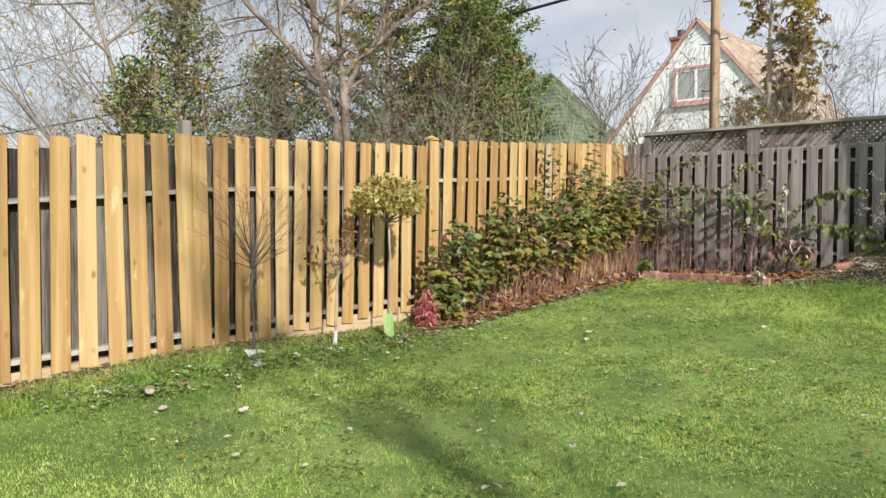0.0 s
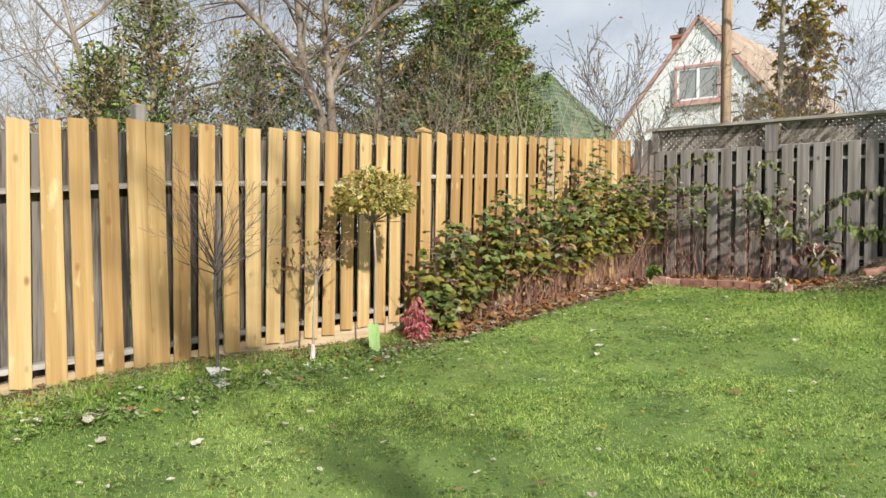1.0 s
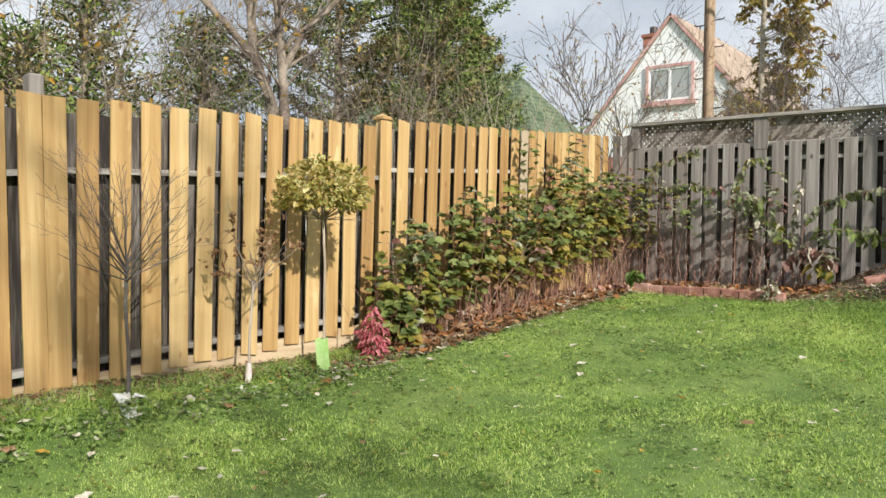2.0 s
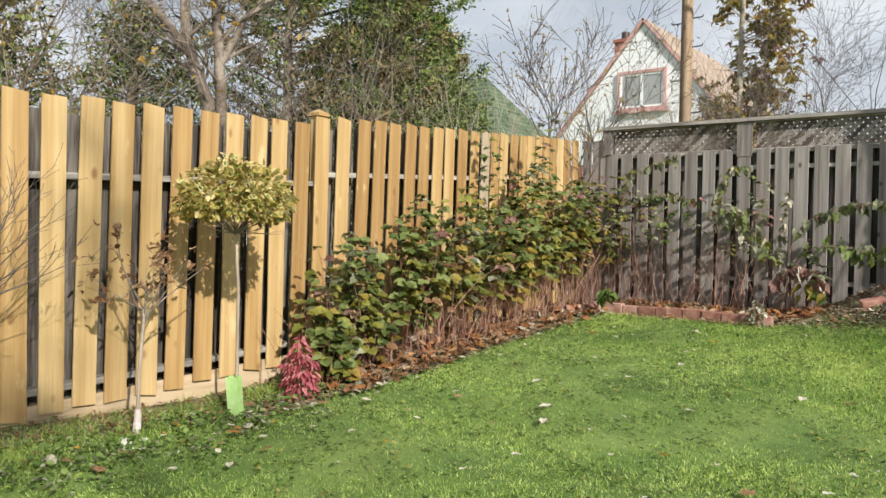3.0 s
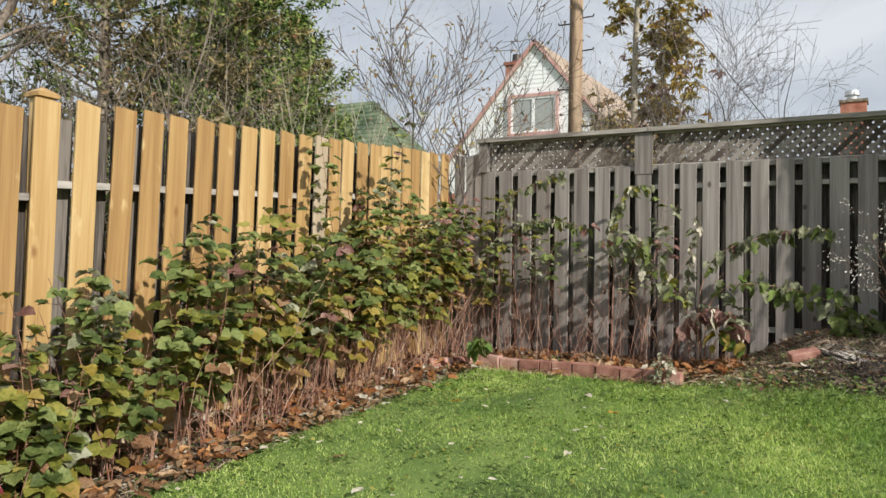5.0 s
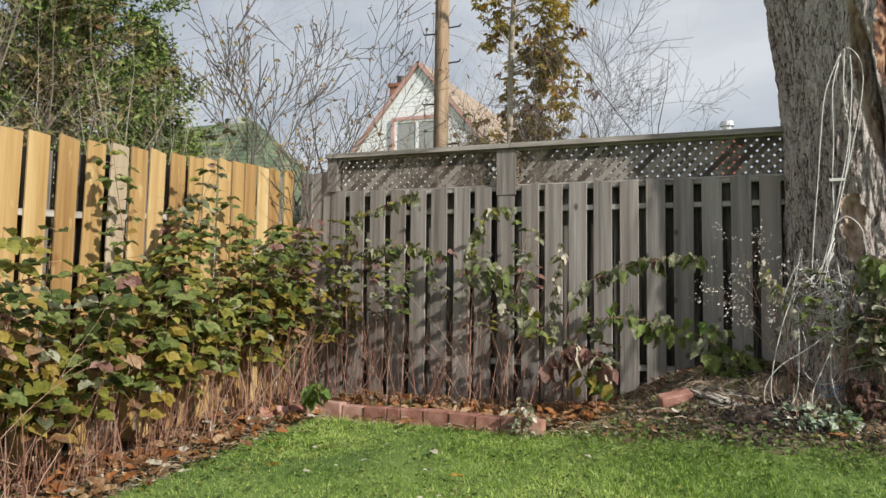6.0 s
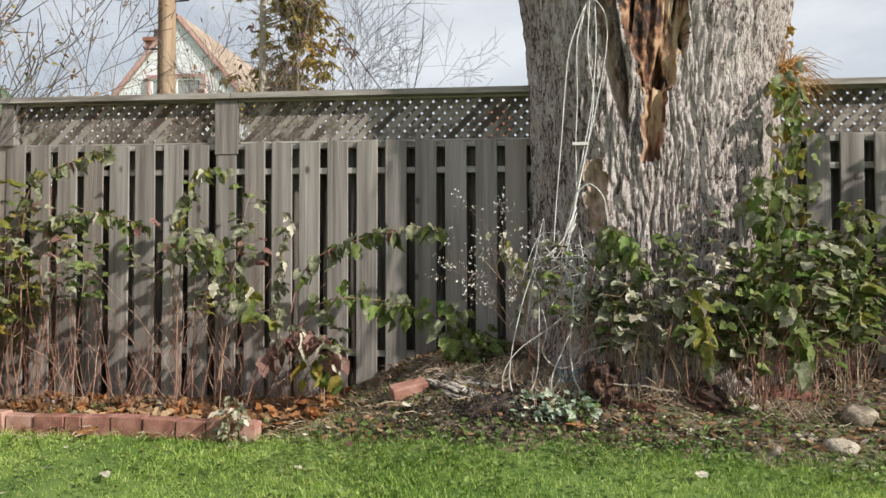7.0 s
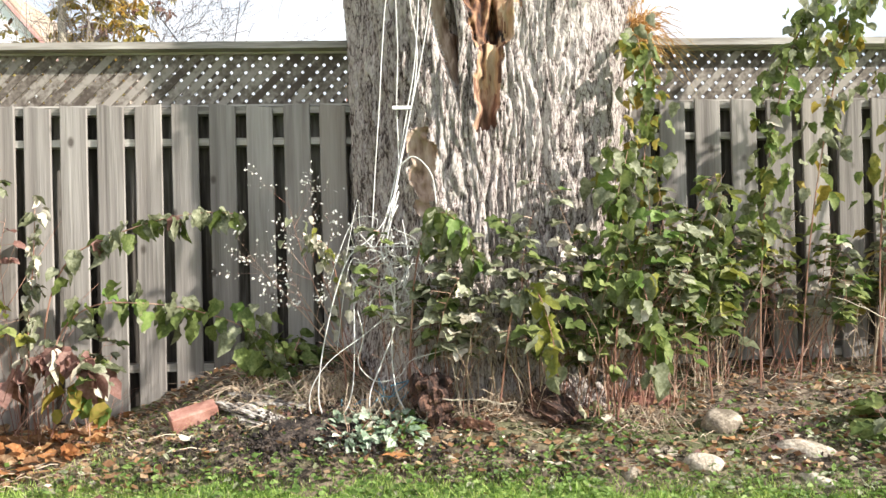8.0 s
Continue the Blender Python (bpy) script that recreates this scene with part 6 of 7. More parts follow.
# ---- white cable hung on the trunk ----
def cable():
    r = random.Random(381)
    t = thing("clothesline_cable", "loops of white plastic-coated cable hung on the trunk", "cable")

    def strand(pts, radius=0.0030):
        ps = [Vector(p) for p in pts]
        fine = []
        for i in range(len(ps) - 1):
            a, b = ps[max(0, i - 1)], ps[min(len(ps) - 1, i + 2)]
            for k in range(7):
                u = k / 7
                p, q = ps[i], ps[i + 1]
                fine.append(0.5 * ((2 * p) + (q - a) * u + (2 * a - 5 * p + 4 * q - b) * u * u + (3 * p - a - 3 * q + b) * u ** 3))
        fine.append(ps[-1])
        b = Build()
        b.tube(fine, [radius] * len(fine), 6)
        part("strand", b, CABLE, t, smooth=True)

    y = 10.13
    top = (-1.71, y + 0.02, 3.22)
    strand([(-1.74, y + 0.02, 3.05), top, (-1.66, y, 3.24), (-1.60, y, 3.14), (-1.60, y, 2.95), (-1.66, y, 2.62), (-1.71, y, 2.40), (-1.76, y - 0.02, 2.16), (-1.80, y - 0.04, 1.95)])
    strand([top, (-1.76, y, 3.0), (-1.76, y, 2.7), (-1.77, y, 2.45), (-1.77, y, 2.15), (-1.81, y - 0.04, 1.9)])
    strand([(-1.69, y, 3.24), (-1.70, y, 2.95), (-1.67, y, 2.7), (-1.70, y, 2.45), (-1.755, y - 0.02, 2.2), (-1.83, y - 0.05, 1.85)])
    strand([(-1.72, y, 3.2), (-1.80, y, 2.98), (-1.83, y, 2.72), (-1.85, y, 2.45), (-1.88, y, 2.1), (-1.90, y - 0.04, 1.78)])
    strand([(-1.66, y, 3.2), (-1.655, y, 3.0), (-1.68, y, 2.66), (-1.73, y, 2.38), (-1.78, y - 0.02, 2.12), (-1.86, y - 0.05, 1.82)])
    strand([(-1.78, y - 0.03, 2.14), (-1.70, y - 0.04, 2.20), (-1.62, y - 0.04, 2.12), (-1.60, y - 0.04, 1.98)])
    strand([(-1.77, y - 0.04, 2.07), (-1.80, y - 0.07, 2.0), (-1.84, y - 0.1, 1.90), (-1.91, y - 0.14, 1.82), (-1.99, y - 0.17, 1.75), (-2.045, y - 0.18, 1.62), (-2.09, y - 0.18, 1.456), (-2.126, y - 0.18, 1.274), (-2.134, y - 0.19, 1.12), (-2.09, y - 0.2, 1.02), (-2.04, y - 0.19, 1.05), (-1.993, y - 0.17, 1.157), (-1.98, y - 0.15, 1.34), (-1.978, y - 0.14, 1.62)])
    strand([(-1.77, y - 0.05, 2.04), (-1.83, y - 0.1, 1.80), (-1.815, y - 0.16, 1.633), (-1.795, y - 0.18, 1.464), (-1.86, y - 0.2, 1.284), (-1.91, y - 0.22, 1.16), (-1.91, y - 0.24, 1.06), (-1.88, y - 0.26, 1.0)])
    strand([(-1.775, y - 0.05, 1.98), (-1.855, y - 0.1, 1.79), (-1.80, y - 0.17, 1.646), (-1.80, y - 0.18, 1.52), (-1.814, y - 0.19, 1.338), (-1.80, y - 0.22, 1.17), (-1.76, y - 0.24, 1.08)])
    strand([(-1.756, y - 0.05, 1.91), (-1.735, y - 0.12, 1.715), (-1.786, y - 0.15, 1.547), (-1.91, y - 0.18, 1.424), (-2.08, y - 0.2, 1.303), (-2.165, y - 0.2, 1.18), (-2.167, y - 0.2, 1.07), (-2.10, y - 0.22, 1.0)], 0.0024)
    strand([(-1.80, y - 0.08, 1.775), (-1.918, y - 0.13, 1.72), (-1.933, y - 0.15, 1.66), (-1.877, y - 0.15, 1.615), (-1.813, y - 0.15, 1.63), (-1.815, y - 0.12, 1.716), (-1.874, y - 0.1, 1.775)])
    strand([(-1.96, y - 0.18, 1.51), (-1.937, y - 0.2, 1.397), (-1.96, y - 0.2, 1.285), (-1.885, y - 0.2, 1.206), (-1.787, y - 0.2, 1.224), (-1.73, y - 0.2, 1.292), (-1.587, y - 0.2, 1.33)], 0.0022)
    strand([(-1.99, y - 0.1, 1.66), (-1.88, y - 0.12, 1.5), (-1.72, y - 0.13, 1.42), (-1.62, y - 0.13, 1.5)], 0.003)
    for k in range(20):
        a = Vector((-1.84 + r.uniform(-0.1, 0.1), y - 0.06 + r.uniform(-0.04, 0.03), 1.78 + r.uniform(-0.1, 0.14)))
        strand([a, a + rnd_dir(r) * 0.09 + Vector((0, -0.02, 0)), a + rnd_dir(r) * 0.16 + Vector((0, -0.03, -0.06)), a + Vector((r.uniform(-0.2, 0.2), -0.08, r.uniform(-0.4, -0.05)))], 0.0017)
    tie = Build()
    tie.box((-1.79, y - 0.025, 2.42), (-1.70, y - 0.012, 2.437), None)
    part("tie", tie, CABLE, t, "white plastic tie")
    bt = Build()
    for k in range(5):
        a = Vector((-1.98 + r.uniform(-0.08, 0.08), 9.98, 1.12 + r.uniform(-0.05, 0.06)))
        pts = [a + rnd_dir(r) * 0.06 + Vector((0.05 * i, -0.01 * i, 0.01 * i)) for i in range(5)]
        bt.tube(pts, [0.003] * 5, 5)
    part("twine", bt, BLUETWINE, t, "tangle of blue twine")


cable()


# ---- bricks, stones and rotten wood ----
def brick_mesh(lx, ly, lz, seed):
    r = random.Random(seed)
    b = Build()
    c = 0.006
    rings = [(-lz / 2, c), (-lz / 2 + c, 0), (lz / 2 - c, 0), (lz / 2, c)]
    for z, ins in rings:
        hx, hy = lx / 2 - ins, ly / 2 - ins
        k = c
        for px, py in ((-hx + k, -hy), (hx - k, -hy), (hx, -hy + k), (hx, hy - k), (hx - k, hy), (-hx + k, hy), (-hx, hy - k), (-hx, -hy + k)):
            b.v.append(Vector((px + r.uniform(-0.0015, 0.0015), py + r.uniform(-0.0015, 0.0015), z + r.uniform(-0.0015, 0.0015))))
    for i in range(3):
        for k in range(8):
            q = (k + 1) % 8
            b.f.append((i * 8 + k, i * 8 + q, (i + 1) * 8 + q, (i + 1) * 8 + k))
    b.f.append(tuple(range(7, -1, -1)))
    b.f.append(tuple(24 + k for k in range(8)))
    return b.mesh("brick")


def brick_edging():
    r = random.Random(391)
    t = thing("brick_edging", "low row of old red bricks edging the bed", "edging", kind="structure")
    meshes = [brick_mesh(w, 0.095, 0.12, 400 + i) for i, w in enumerate((0.195, 0.175, 0.10, 0.185))]
    widths = (0.195, 0.175, 0.10, 0.185)
    x, i = -5.26, 0
    while x < -3.6:
        k = (0, 1, 3, 2, 1, 0)[i % 6]
        w = widths[k]
        y = 9.985 - 0.05 * smoothstep(-4.9, -3.6, x)
        part("brick", meshes[k], BRICK, t, m=pose(x + w / 2, y + r.uniform(-0.008, 0.008), ground(x, y) + 0.048 + r.uniform(-0.008, 0.008), r.uniform(-3, 3), r.uniform(-2, 2), -1.5 + r.uniform(-2.5, 2.5)))
        x += w + 0.006
        i += 1
    for k, (bx, by, rx, rz) in enumerate(((-5.33, 9.93, 20, 60), (-5.40, 9.84, 28, 52), (-5.47, 9.76, 34, 58), (-5.56, 9.68, 40, 50))):
        part("brick", meshes[2], BRICK, t, m=pose(bx, by, ground(bx, by) + 0.035, rx, 8, rz))


brick_edging()
loose = brick_mesh(0.205, 0.10, 0.075, 420)
tagged(part("loose_brick", loose, BRICK, m=pose(-2.70, 10.04, ground(-2.70, 10.04) + 0.055, 14, -12, 24)), "loose worn red brick on the soil mound", "brick")
tagged(part("loose_brick", brick_mesh(0.2, 0.10, 0.07, 421), BRICK, m=pose(-0.62, 10.18, ground(-0.62, 10.18) + 0.03, 6, 4, 12)), "half-buried red brick under the brambles", "brick")


def rock(name, label, x, y, sx, sy, sz, seed, mat, turn=0, sink=0.3):
    r = random.Random(seed)
    bm = bmesh.new()
    bmesh.ops.create_icosphere(bm, subdivisions=3, radius=1)
    off = Vector((r.uniform(0, 50), r.uniform(0, 50), r.uniform(0, 50)))
    cuts = [(rnd_dir(r), r.uniform(0.5, 0.8)) for _ in range(9)]
    for v in bm.verts:
        d = v.co.normalized()
        q = 1 + 0.20 * noise.noise(d * 1.3 + off) + 0.07 * noise.noise(d * 4 + off)
        for n, h in cuts:
            k = d.dot(n) * q
            if k > h:
                q *= 1 - 0.9 * (k - h) / k
        v.co = Vector((d.x * sx, d.y * sy, d.z * sz)) * q
    me = bpy.data.meshes.new(name)
    bm.to_mesh(me)
    bm.free()
    me.polygons.foreach_set("use_smooth", [True] * len(me.polygons))
    ob = part(name, me, mat, m=pose(x, y, ground(x, y) + sz * (1 - sink) * 0.6, 0, 0, turn))
    return tagged(ob, label, "stone")


rock("stone", "pale angular field stone half sunk in soil", -0.385, 9.92, 0.10, 0.085, 0.09, 431, STONE, 20)
rock("stone", "rounded light grey stone at the lawn edge", -0.585, 9.58, 0.08, 0.065, 0.075, 432, STONE, -15)
rock("stone", "small yellowish stone beside the weeds", -0.68, 9.70, 0.055, 0.045, 0.04, 433, STONE, 10)
rock("stone", "flat grey stone in the grass edge", -0.89, 9.53, 0.045, 0.045, 0.035, 434, STONE, 40)
rock("stone", "long low brown stone at the bed edge", -0.11, 9.68, 0.14, 0.06, 0.055, 435, STONE, -22)
rock("stone", "brown stone sunk beside a longer one", -0.18, 9.46, 0.09, 0.05, 0.04, 436, STONE, -30)
rock("stone", "pale wedge of stone on the mound", -2.53, 9.93, 0.075, 0.04, 0.035, 437, STONE, 25)
for i, (x, y, s) in enumerate(((-1.10, 10.02, 0.055), (-0.99, 9.97, 0.058), (-0.90, 10.04, 0.052), (-1.03, 10.08, 0.048), (-0.81, 10.02, 0.045))):
    rock("mossy_stone", "round mossy stone under the brambles", x, y, s, s * 0.9, s * 0.95, 440 + i, MOSSY, i * 40, 0.1)


def wood_piece(name, label, x, y, length, radius, turn, tilt, seed, mat, flat=0.6, jag=0.35, lift=0.0, splits=1):
    """A ragged length of rotten wood or bark, split along its grain into pieces."""
    r = random.Random(seed)
    place = pose(x, y, ground(x, y) + radius * flat * 0.7 + lift, 0, tilt, turn)
    t = thing(name, label, "wood", place) if splits > 1 else None
    n, k = 20, 12 if splits > 1 else 20
    for s in range(splits):
        b = Build()
        off = Vector((seed + 3.1 * s, seed * 0.7, 1 + s))
        a0 = 2 * math.pi * s / splits
        far = 0.62 * radius if splits > 1 else 0.0
        cy, cz = far * math.cos(a0), far * math.sin(a0) * flat
        rad = radius * (0.62 * r.uniform(0.75, 1.2) if splits > 1 else 1.0)
        ln = length * (r.uniform(0.62, 1.08) if splits > 1 else 1.0)
        slip = r.uniform(-0.15, 0.15) * length if splits > 1 else 0.0
        yaw = r.uniform(-0.10, 0.10) if splits > 1 else 0.0
        for i in range(n + 1):
            u = i / n
            end = min(1.0, 5 * u, 5 * (1 - u)) ** 0.5 * 0.7 + 0.3
            for j in range(k):
                a = 2 * math.pi * j / k
                q = rad * end * (1 + jag * noise.noise(Vector((math.cos(a) * 1.8, math.sin(a) * 1.8, u * length * 9)) + off) + jag * noise.noise(Vector((math.cos(a) * 5, math.sin(a) * 5, u * length * 26)) + off))
                px = (u - 0.5) * ln + slip + (0.09 * length * noise.noise(Vector((a * 2, 3, seed + s))) if i in (0, n) else 0)
                b.v.append(Vector((px, cy + px * yaw + math.cos(a) * q, cz + math.sin(a) * q * flat)))
        for i in range(n):
            for j in range(k):
                q = (j + 1) % k
                b.f.append((i * k + j, i * k + q, (i + 1) * k + q, (i + 1) * k + j))
        b.f.append(tuple(range(k - 1, -1, -1)))
        b.f.append(tuple(n * k + j for j in range(k)))
        if t:
            part("splinter", b, mat, t)
        else:
            tagged(part(name, b, mat, m=place), label, "wood")


wood_piece("bark_slab", "split grey weathered bark slab lying on the mound", -2.41, 10.00, 0.34, 0.055, -26, 12, 451, LOGBARK, 0.55, 0.6, splits=5)
wood_piece("bark_slab", "long dark grey length of bark", -2.30, 10.08, 0.46, 0.042, -16, 8, 452, LOGBARK, 0.6, 0.6, splits=4)
wood_piece("bark_slab", "short pale weathered stick of bark", -2.36, 9.92, 0.24, 0.03, -20, 8, 453, LOGBARK, 0.6, 0.5, splits=3)
wood_piece("rotten_stump", "crumbling dark brown rotten stump", -1.65, 9.88, 0.26, 0.075, 20, 82, 454, ROTTEN, 0.85, 0.8, 0.05, splits=7)
wood_piece("rotten_log", "reddish-brown piece of crumbling rotten wood", -1.48, 9.85, 0.20, 0.06, -22, 10, 455, REDROT, 0.55, 0.6, splits=3)
wood_piece("rotten_log", "flat tan crumbling rotten log on the soil", -1.29, 9.94, 0.34, 0.04, -8, 2, 456, TANLOG, 0.6, 0.5, splits=4)
wood_piece("rotten_log", "dark hollow end of a rotten log", -1.11, 9.94, 0.22, 0.085, -40, 24, 457, ROTTEN, 0.8, 0.6, splits=6)
wood_piece("bark_slab", "loose strip of grey bark beside the fence", -2.25, 10.50, 0.3, 0.035, 10, 4, 458, LOGBARK, 0.6, 0.5)


def fallen_twig(label, pts, radius, seed, mat):
    """A thin crooked twig with a few side shoots."""
    r = random.Random(seed)
    base = Vector((pts[0][0], pts[0][1], ground(pts[0][0], pts[0][1])))
    b = Build()
    line = []
    for (x0, y0, z0), (x1, y1, z1) in zip(pts, pts[1:]):
        for k in range(4):
            u = k / 4
            x, y = x0 + (x1 - x0) * u, y0 + (y1 - y0) * u
            line.append(Vector((x, y, ground(x, y) + z0 + (z1 - z0) * u)) - base + rnd_dir(r) * 0.008)
    n = len(line)
    b.tube(line, [radius * (1 - 0.75 * i / n) for i in range(n)], 5)
    for i in range(2, n - 1, 3):
        d = (line[i + 1] - line[i]).normalized() * 0.09 + rnd_dir(r, -0.1, 0.5) * 0.05
        b.tube([line[i], line[i] + d * 0.6 + rnd_dir(r) * 0.006, line[i] + d], [radius * 0.5, radius * 0.4, radius * 0.2], 4)
    tagged(part("twig", b, mat, m=Matrix.Translation(base), smooth=True), label, "twig")


fallen_twig("long pale broken twig leaning over the stump", [(-1.72, 9.80, 0.02), (-1.62, 9.80, 0.16), (-1.42, 9.82, 0.15), (-1.24, 9.84, 0.12)], 0.005, 459, PALETWIG)
fallen_twig("thin grey fallen twig beside the stones", [(-0.45, 9.74, 0.02), (-0.22, 9.82, 0.03), (0.02, 9.95, 0.05)], 0.004, 460, TWIG)


def soil_patch():
    """Loose dark soil heaped round the silvery plants."""
    b = Build()
    n, rings = 40, 12
    cx, cy = -2.16, 9.82
    b.v.append(Vector((cx, cy, ground(cx, cy) + 0.062)))
    for j in range(1, rings + 1):
        q = j / rings
        for i in range(n):
            a = 2 * math.pi * i / n
            w = 1 + 0.5 * noise.noise(Vector((math.cos(a) * 2.5, math.sin(a) * 2.5, 3.0)))
            x, y = cx + math.cos(a) * 0.30 * q * w, cy + math.sin(a) * 0.15 * q * w
            b.v.append(Vector((x, y, ground(x, y) + 0.02 + 0.042 * (1 - q * q) - 0.03 * (j == rings) + 0.022 * noise.noise(Vector((x * 22, y * 22, 1.0))))))
    b.f = [(0, 1 + i, 1 + (i + 1) % n) for i in range(n)]
    for j in range(rings - 1):
        for i in range(n):
            q = (i + 1) % n
            b.f.append((1 + j * n + i, 1 + (j + 1) * n + i, 1 + (j + 1) * n + q, 1 + j * n + q))
    tagged(part("soil_mound", b, DARKSOIL), "loose dark crumbly soil at the trunk's foot", "soil")


soil_patch()


def soil_clods():
    """Crumbs and clods of soil strewn over the bed."""
    r = random.Random(463)
    for mt, n in ((DARKSOIL, 1500), (SOIL, 2600)):
        b = Build()
        while len(b.v) < n * 6:
            x, y = (r.gauss(-2.2, 0.25), r.gauss(9.78, 0.12)) if mt is DARKSOIL else (r.uniform(-3.2, 1.2), r.gauss(9.8, 0.22))
            if bed_depth(x, y) < -0.02 or y > 10.6:
                continue
            q = 0.004 + 0.011 * r.random() ** 3
            c = Vector((x, y, ground(x, y) + 0.034 + q * 0.4 + (0.02 if mt is DARKSOIL else 0.0) * r.random()))
            ax = [rnd_dir(r) * q * r.uniform(0.7, 1.3) for _ in range(2)]
            ax.append(ax[0].cross(ax[1]).normalized() * q)
            b.add([c + ax[0], c - ax[0], c + ax[1], c - ax[1], c + ax[2], c - ax[2]], [(0, 2, 4), (2, 1, 4), (1, 3, 4), (3, 0, 4), (2, 0, 5), (1, 2, 5), (3, 1, 5), (0, 3, 5)])
        tagged(part("soil_clods", b, mt), "loose crumbs of brown soil over the bed", "soil", "", "stuff")


soil_clods()


def straw_tussock(x, y, height, width, count, seed, label, mat, hang=1.0):
    """Dead grass arching outwards from one crown."""
    r = random.Random(seed)
    t = thing("dry_tussock", label, "grass", Matrix.Translation((x, y, ground(x, y))))
    b = Build()
    for _ in range(count):
        a = r.uniform(0, 6.28)
        ln = r.uniform(0.3, 1.1)
        o = Vector((math.cos(a), math.sin(a), 0))
        p = Vector((r.uniform(-0.5, 0.5) * width, r.uniform(-0.5, 0.5) * width, -0.005))
        top = height * r.uniform(0.2, 1.0)
        bend = rnd_dir(r) * 0.03
        pts = [p, p + o * width * 0.3 * ln + Vector((0, 0, top)) + bend, p + o * width * 0.7 * ln + Vector((0, 0, top * (1 - 0.5 * hang))) + bend * 1.6, p + o * width * ln + Vector((0, 0, top * (1 - hang) + 0.012)) + bend * 0.6]
        b.tube(pts, [0.0014, 0.0014, 0.0011, 0.0006], 3, cap=False)
    tagged(part("straw", b, mat, t), kind="stuff")


straw_tussock(-2.12, 10.16, 0.13, 0.24, 260, 511, "brown arching tussock of dead grass on the mound", PALECANE)
straw_tussock(-1.88, 10.00, 0.13, 0.20, 220, 512, "dead grass tussock beside the trunk", PALECANE)
straw_tussock(-2.45, 10.24, 0.09, 0.24, 200, 513, "matted dead grass below the fence", PALECANE)
straw_tussock(-0.72, 9.98, 0.08, 0.22, 160, 514, "thin dead grass beside the stones", PALECANE)
straw_tussock(-1.30, 10.06, 0.10, 0.24, 180, 515, "dead grass at the trunk's foot", PALECANE)


def tall_stems():
    """Dead upright stems before the grey fence."""
    r = random.Random(521)
    for k in range(9):
        x, y = r.uniform(0.55, 1.35), r.uniform(10.15, 10.5)
        t = thing("dead_stem", "tall dry brown stem standing before the grey fence", "plant", Matrix.Translation((x, y, ground(x, y))), "dead stems")
        b = Build()
        h = r.uniform(1.1, 2.1)
        lean = Vector((r.uniform(-0.12, 0.22), r.uniform(-0.1, 0.05), 1))
        pts = [lean * (h * i / 6) + rnd_dir(r) * 0.012 * i for i in range(7)]
        pts[0].z = -0.03
        b.tube(pts, [r.uniform(0.006, 0.011) * (1 - 0.1 * i) for i in range(7)], 6)
        part("stem", b, CANE if k % 3 else PALECANE, t, smooth=True)


tall_stems()
fallen_twig("long pale twig caught among the brambles", [(0.75, 10.1, 0.02), (0.62, 10.05, 0.36), (0.35, 10.0, 0.50), (0.12, 9.97, 0.58)], 0.0055, 461, PALETWIG)
leaf_clump("bramble_seedling", "broad green bramble leaves at the bed edge", 0.32, 9.72, 0.30, 0.17, 46, 0.10, LEAF_GREEN, 364, "plant", 0.85, 0.4, 8, more=[(LEAF_GREYGREEN, 20), (LEAF_DRY, 6)])


# ---- fallen leaves ----
def fallen_mesh(seed, lobed):
    r = random.Random(seed)
    b = Build()
    if not lobed:
        b.leaf(Vector((-0.5, 0, 0.02)), Vector((1, 0, 0)), Vector((0, r.uniform(-0.4, 0.4), 1)), 1.0, r.uniform(0.5, 0.75), r.uniform(0.2, 0.6), r.uniform(-0.2, 0.15))
        return b.mesh("fallen_leaf")
    n, rim = 15, []
    for i in range(n):
        a = 2 * math.pi * i / n
        q = (1.0 if i % 3 == 0 else 0.62 if i % 3 == 1 else 0.66) * r.uniform(0.85, 1.1)
        rim.append(Vector((math.cos(a) * q * 0.5, math.sin(a) * q * 0.5, r.uniform(0.0, 0.13) * q)))
    b.v = [Vector((0, 0, 0.02))] + rim
    b.f = [(0, 1 + i, 1 + (i + 1) % n) for i in range(n)]
    return b.mesh("fallen_leaf")


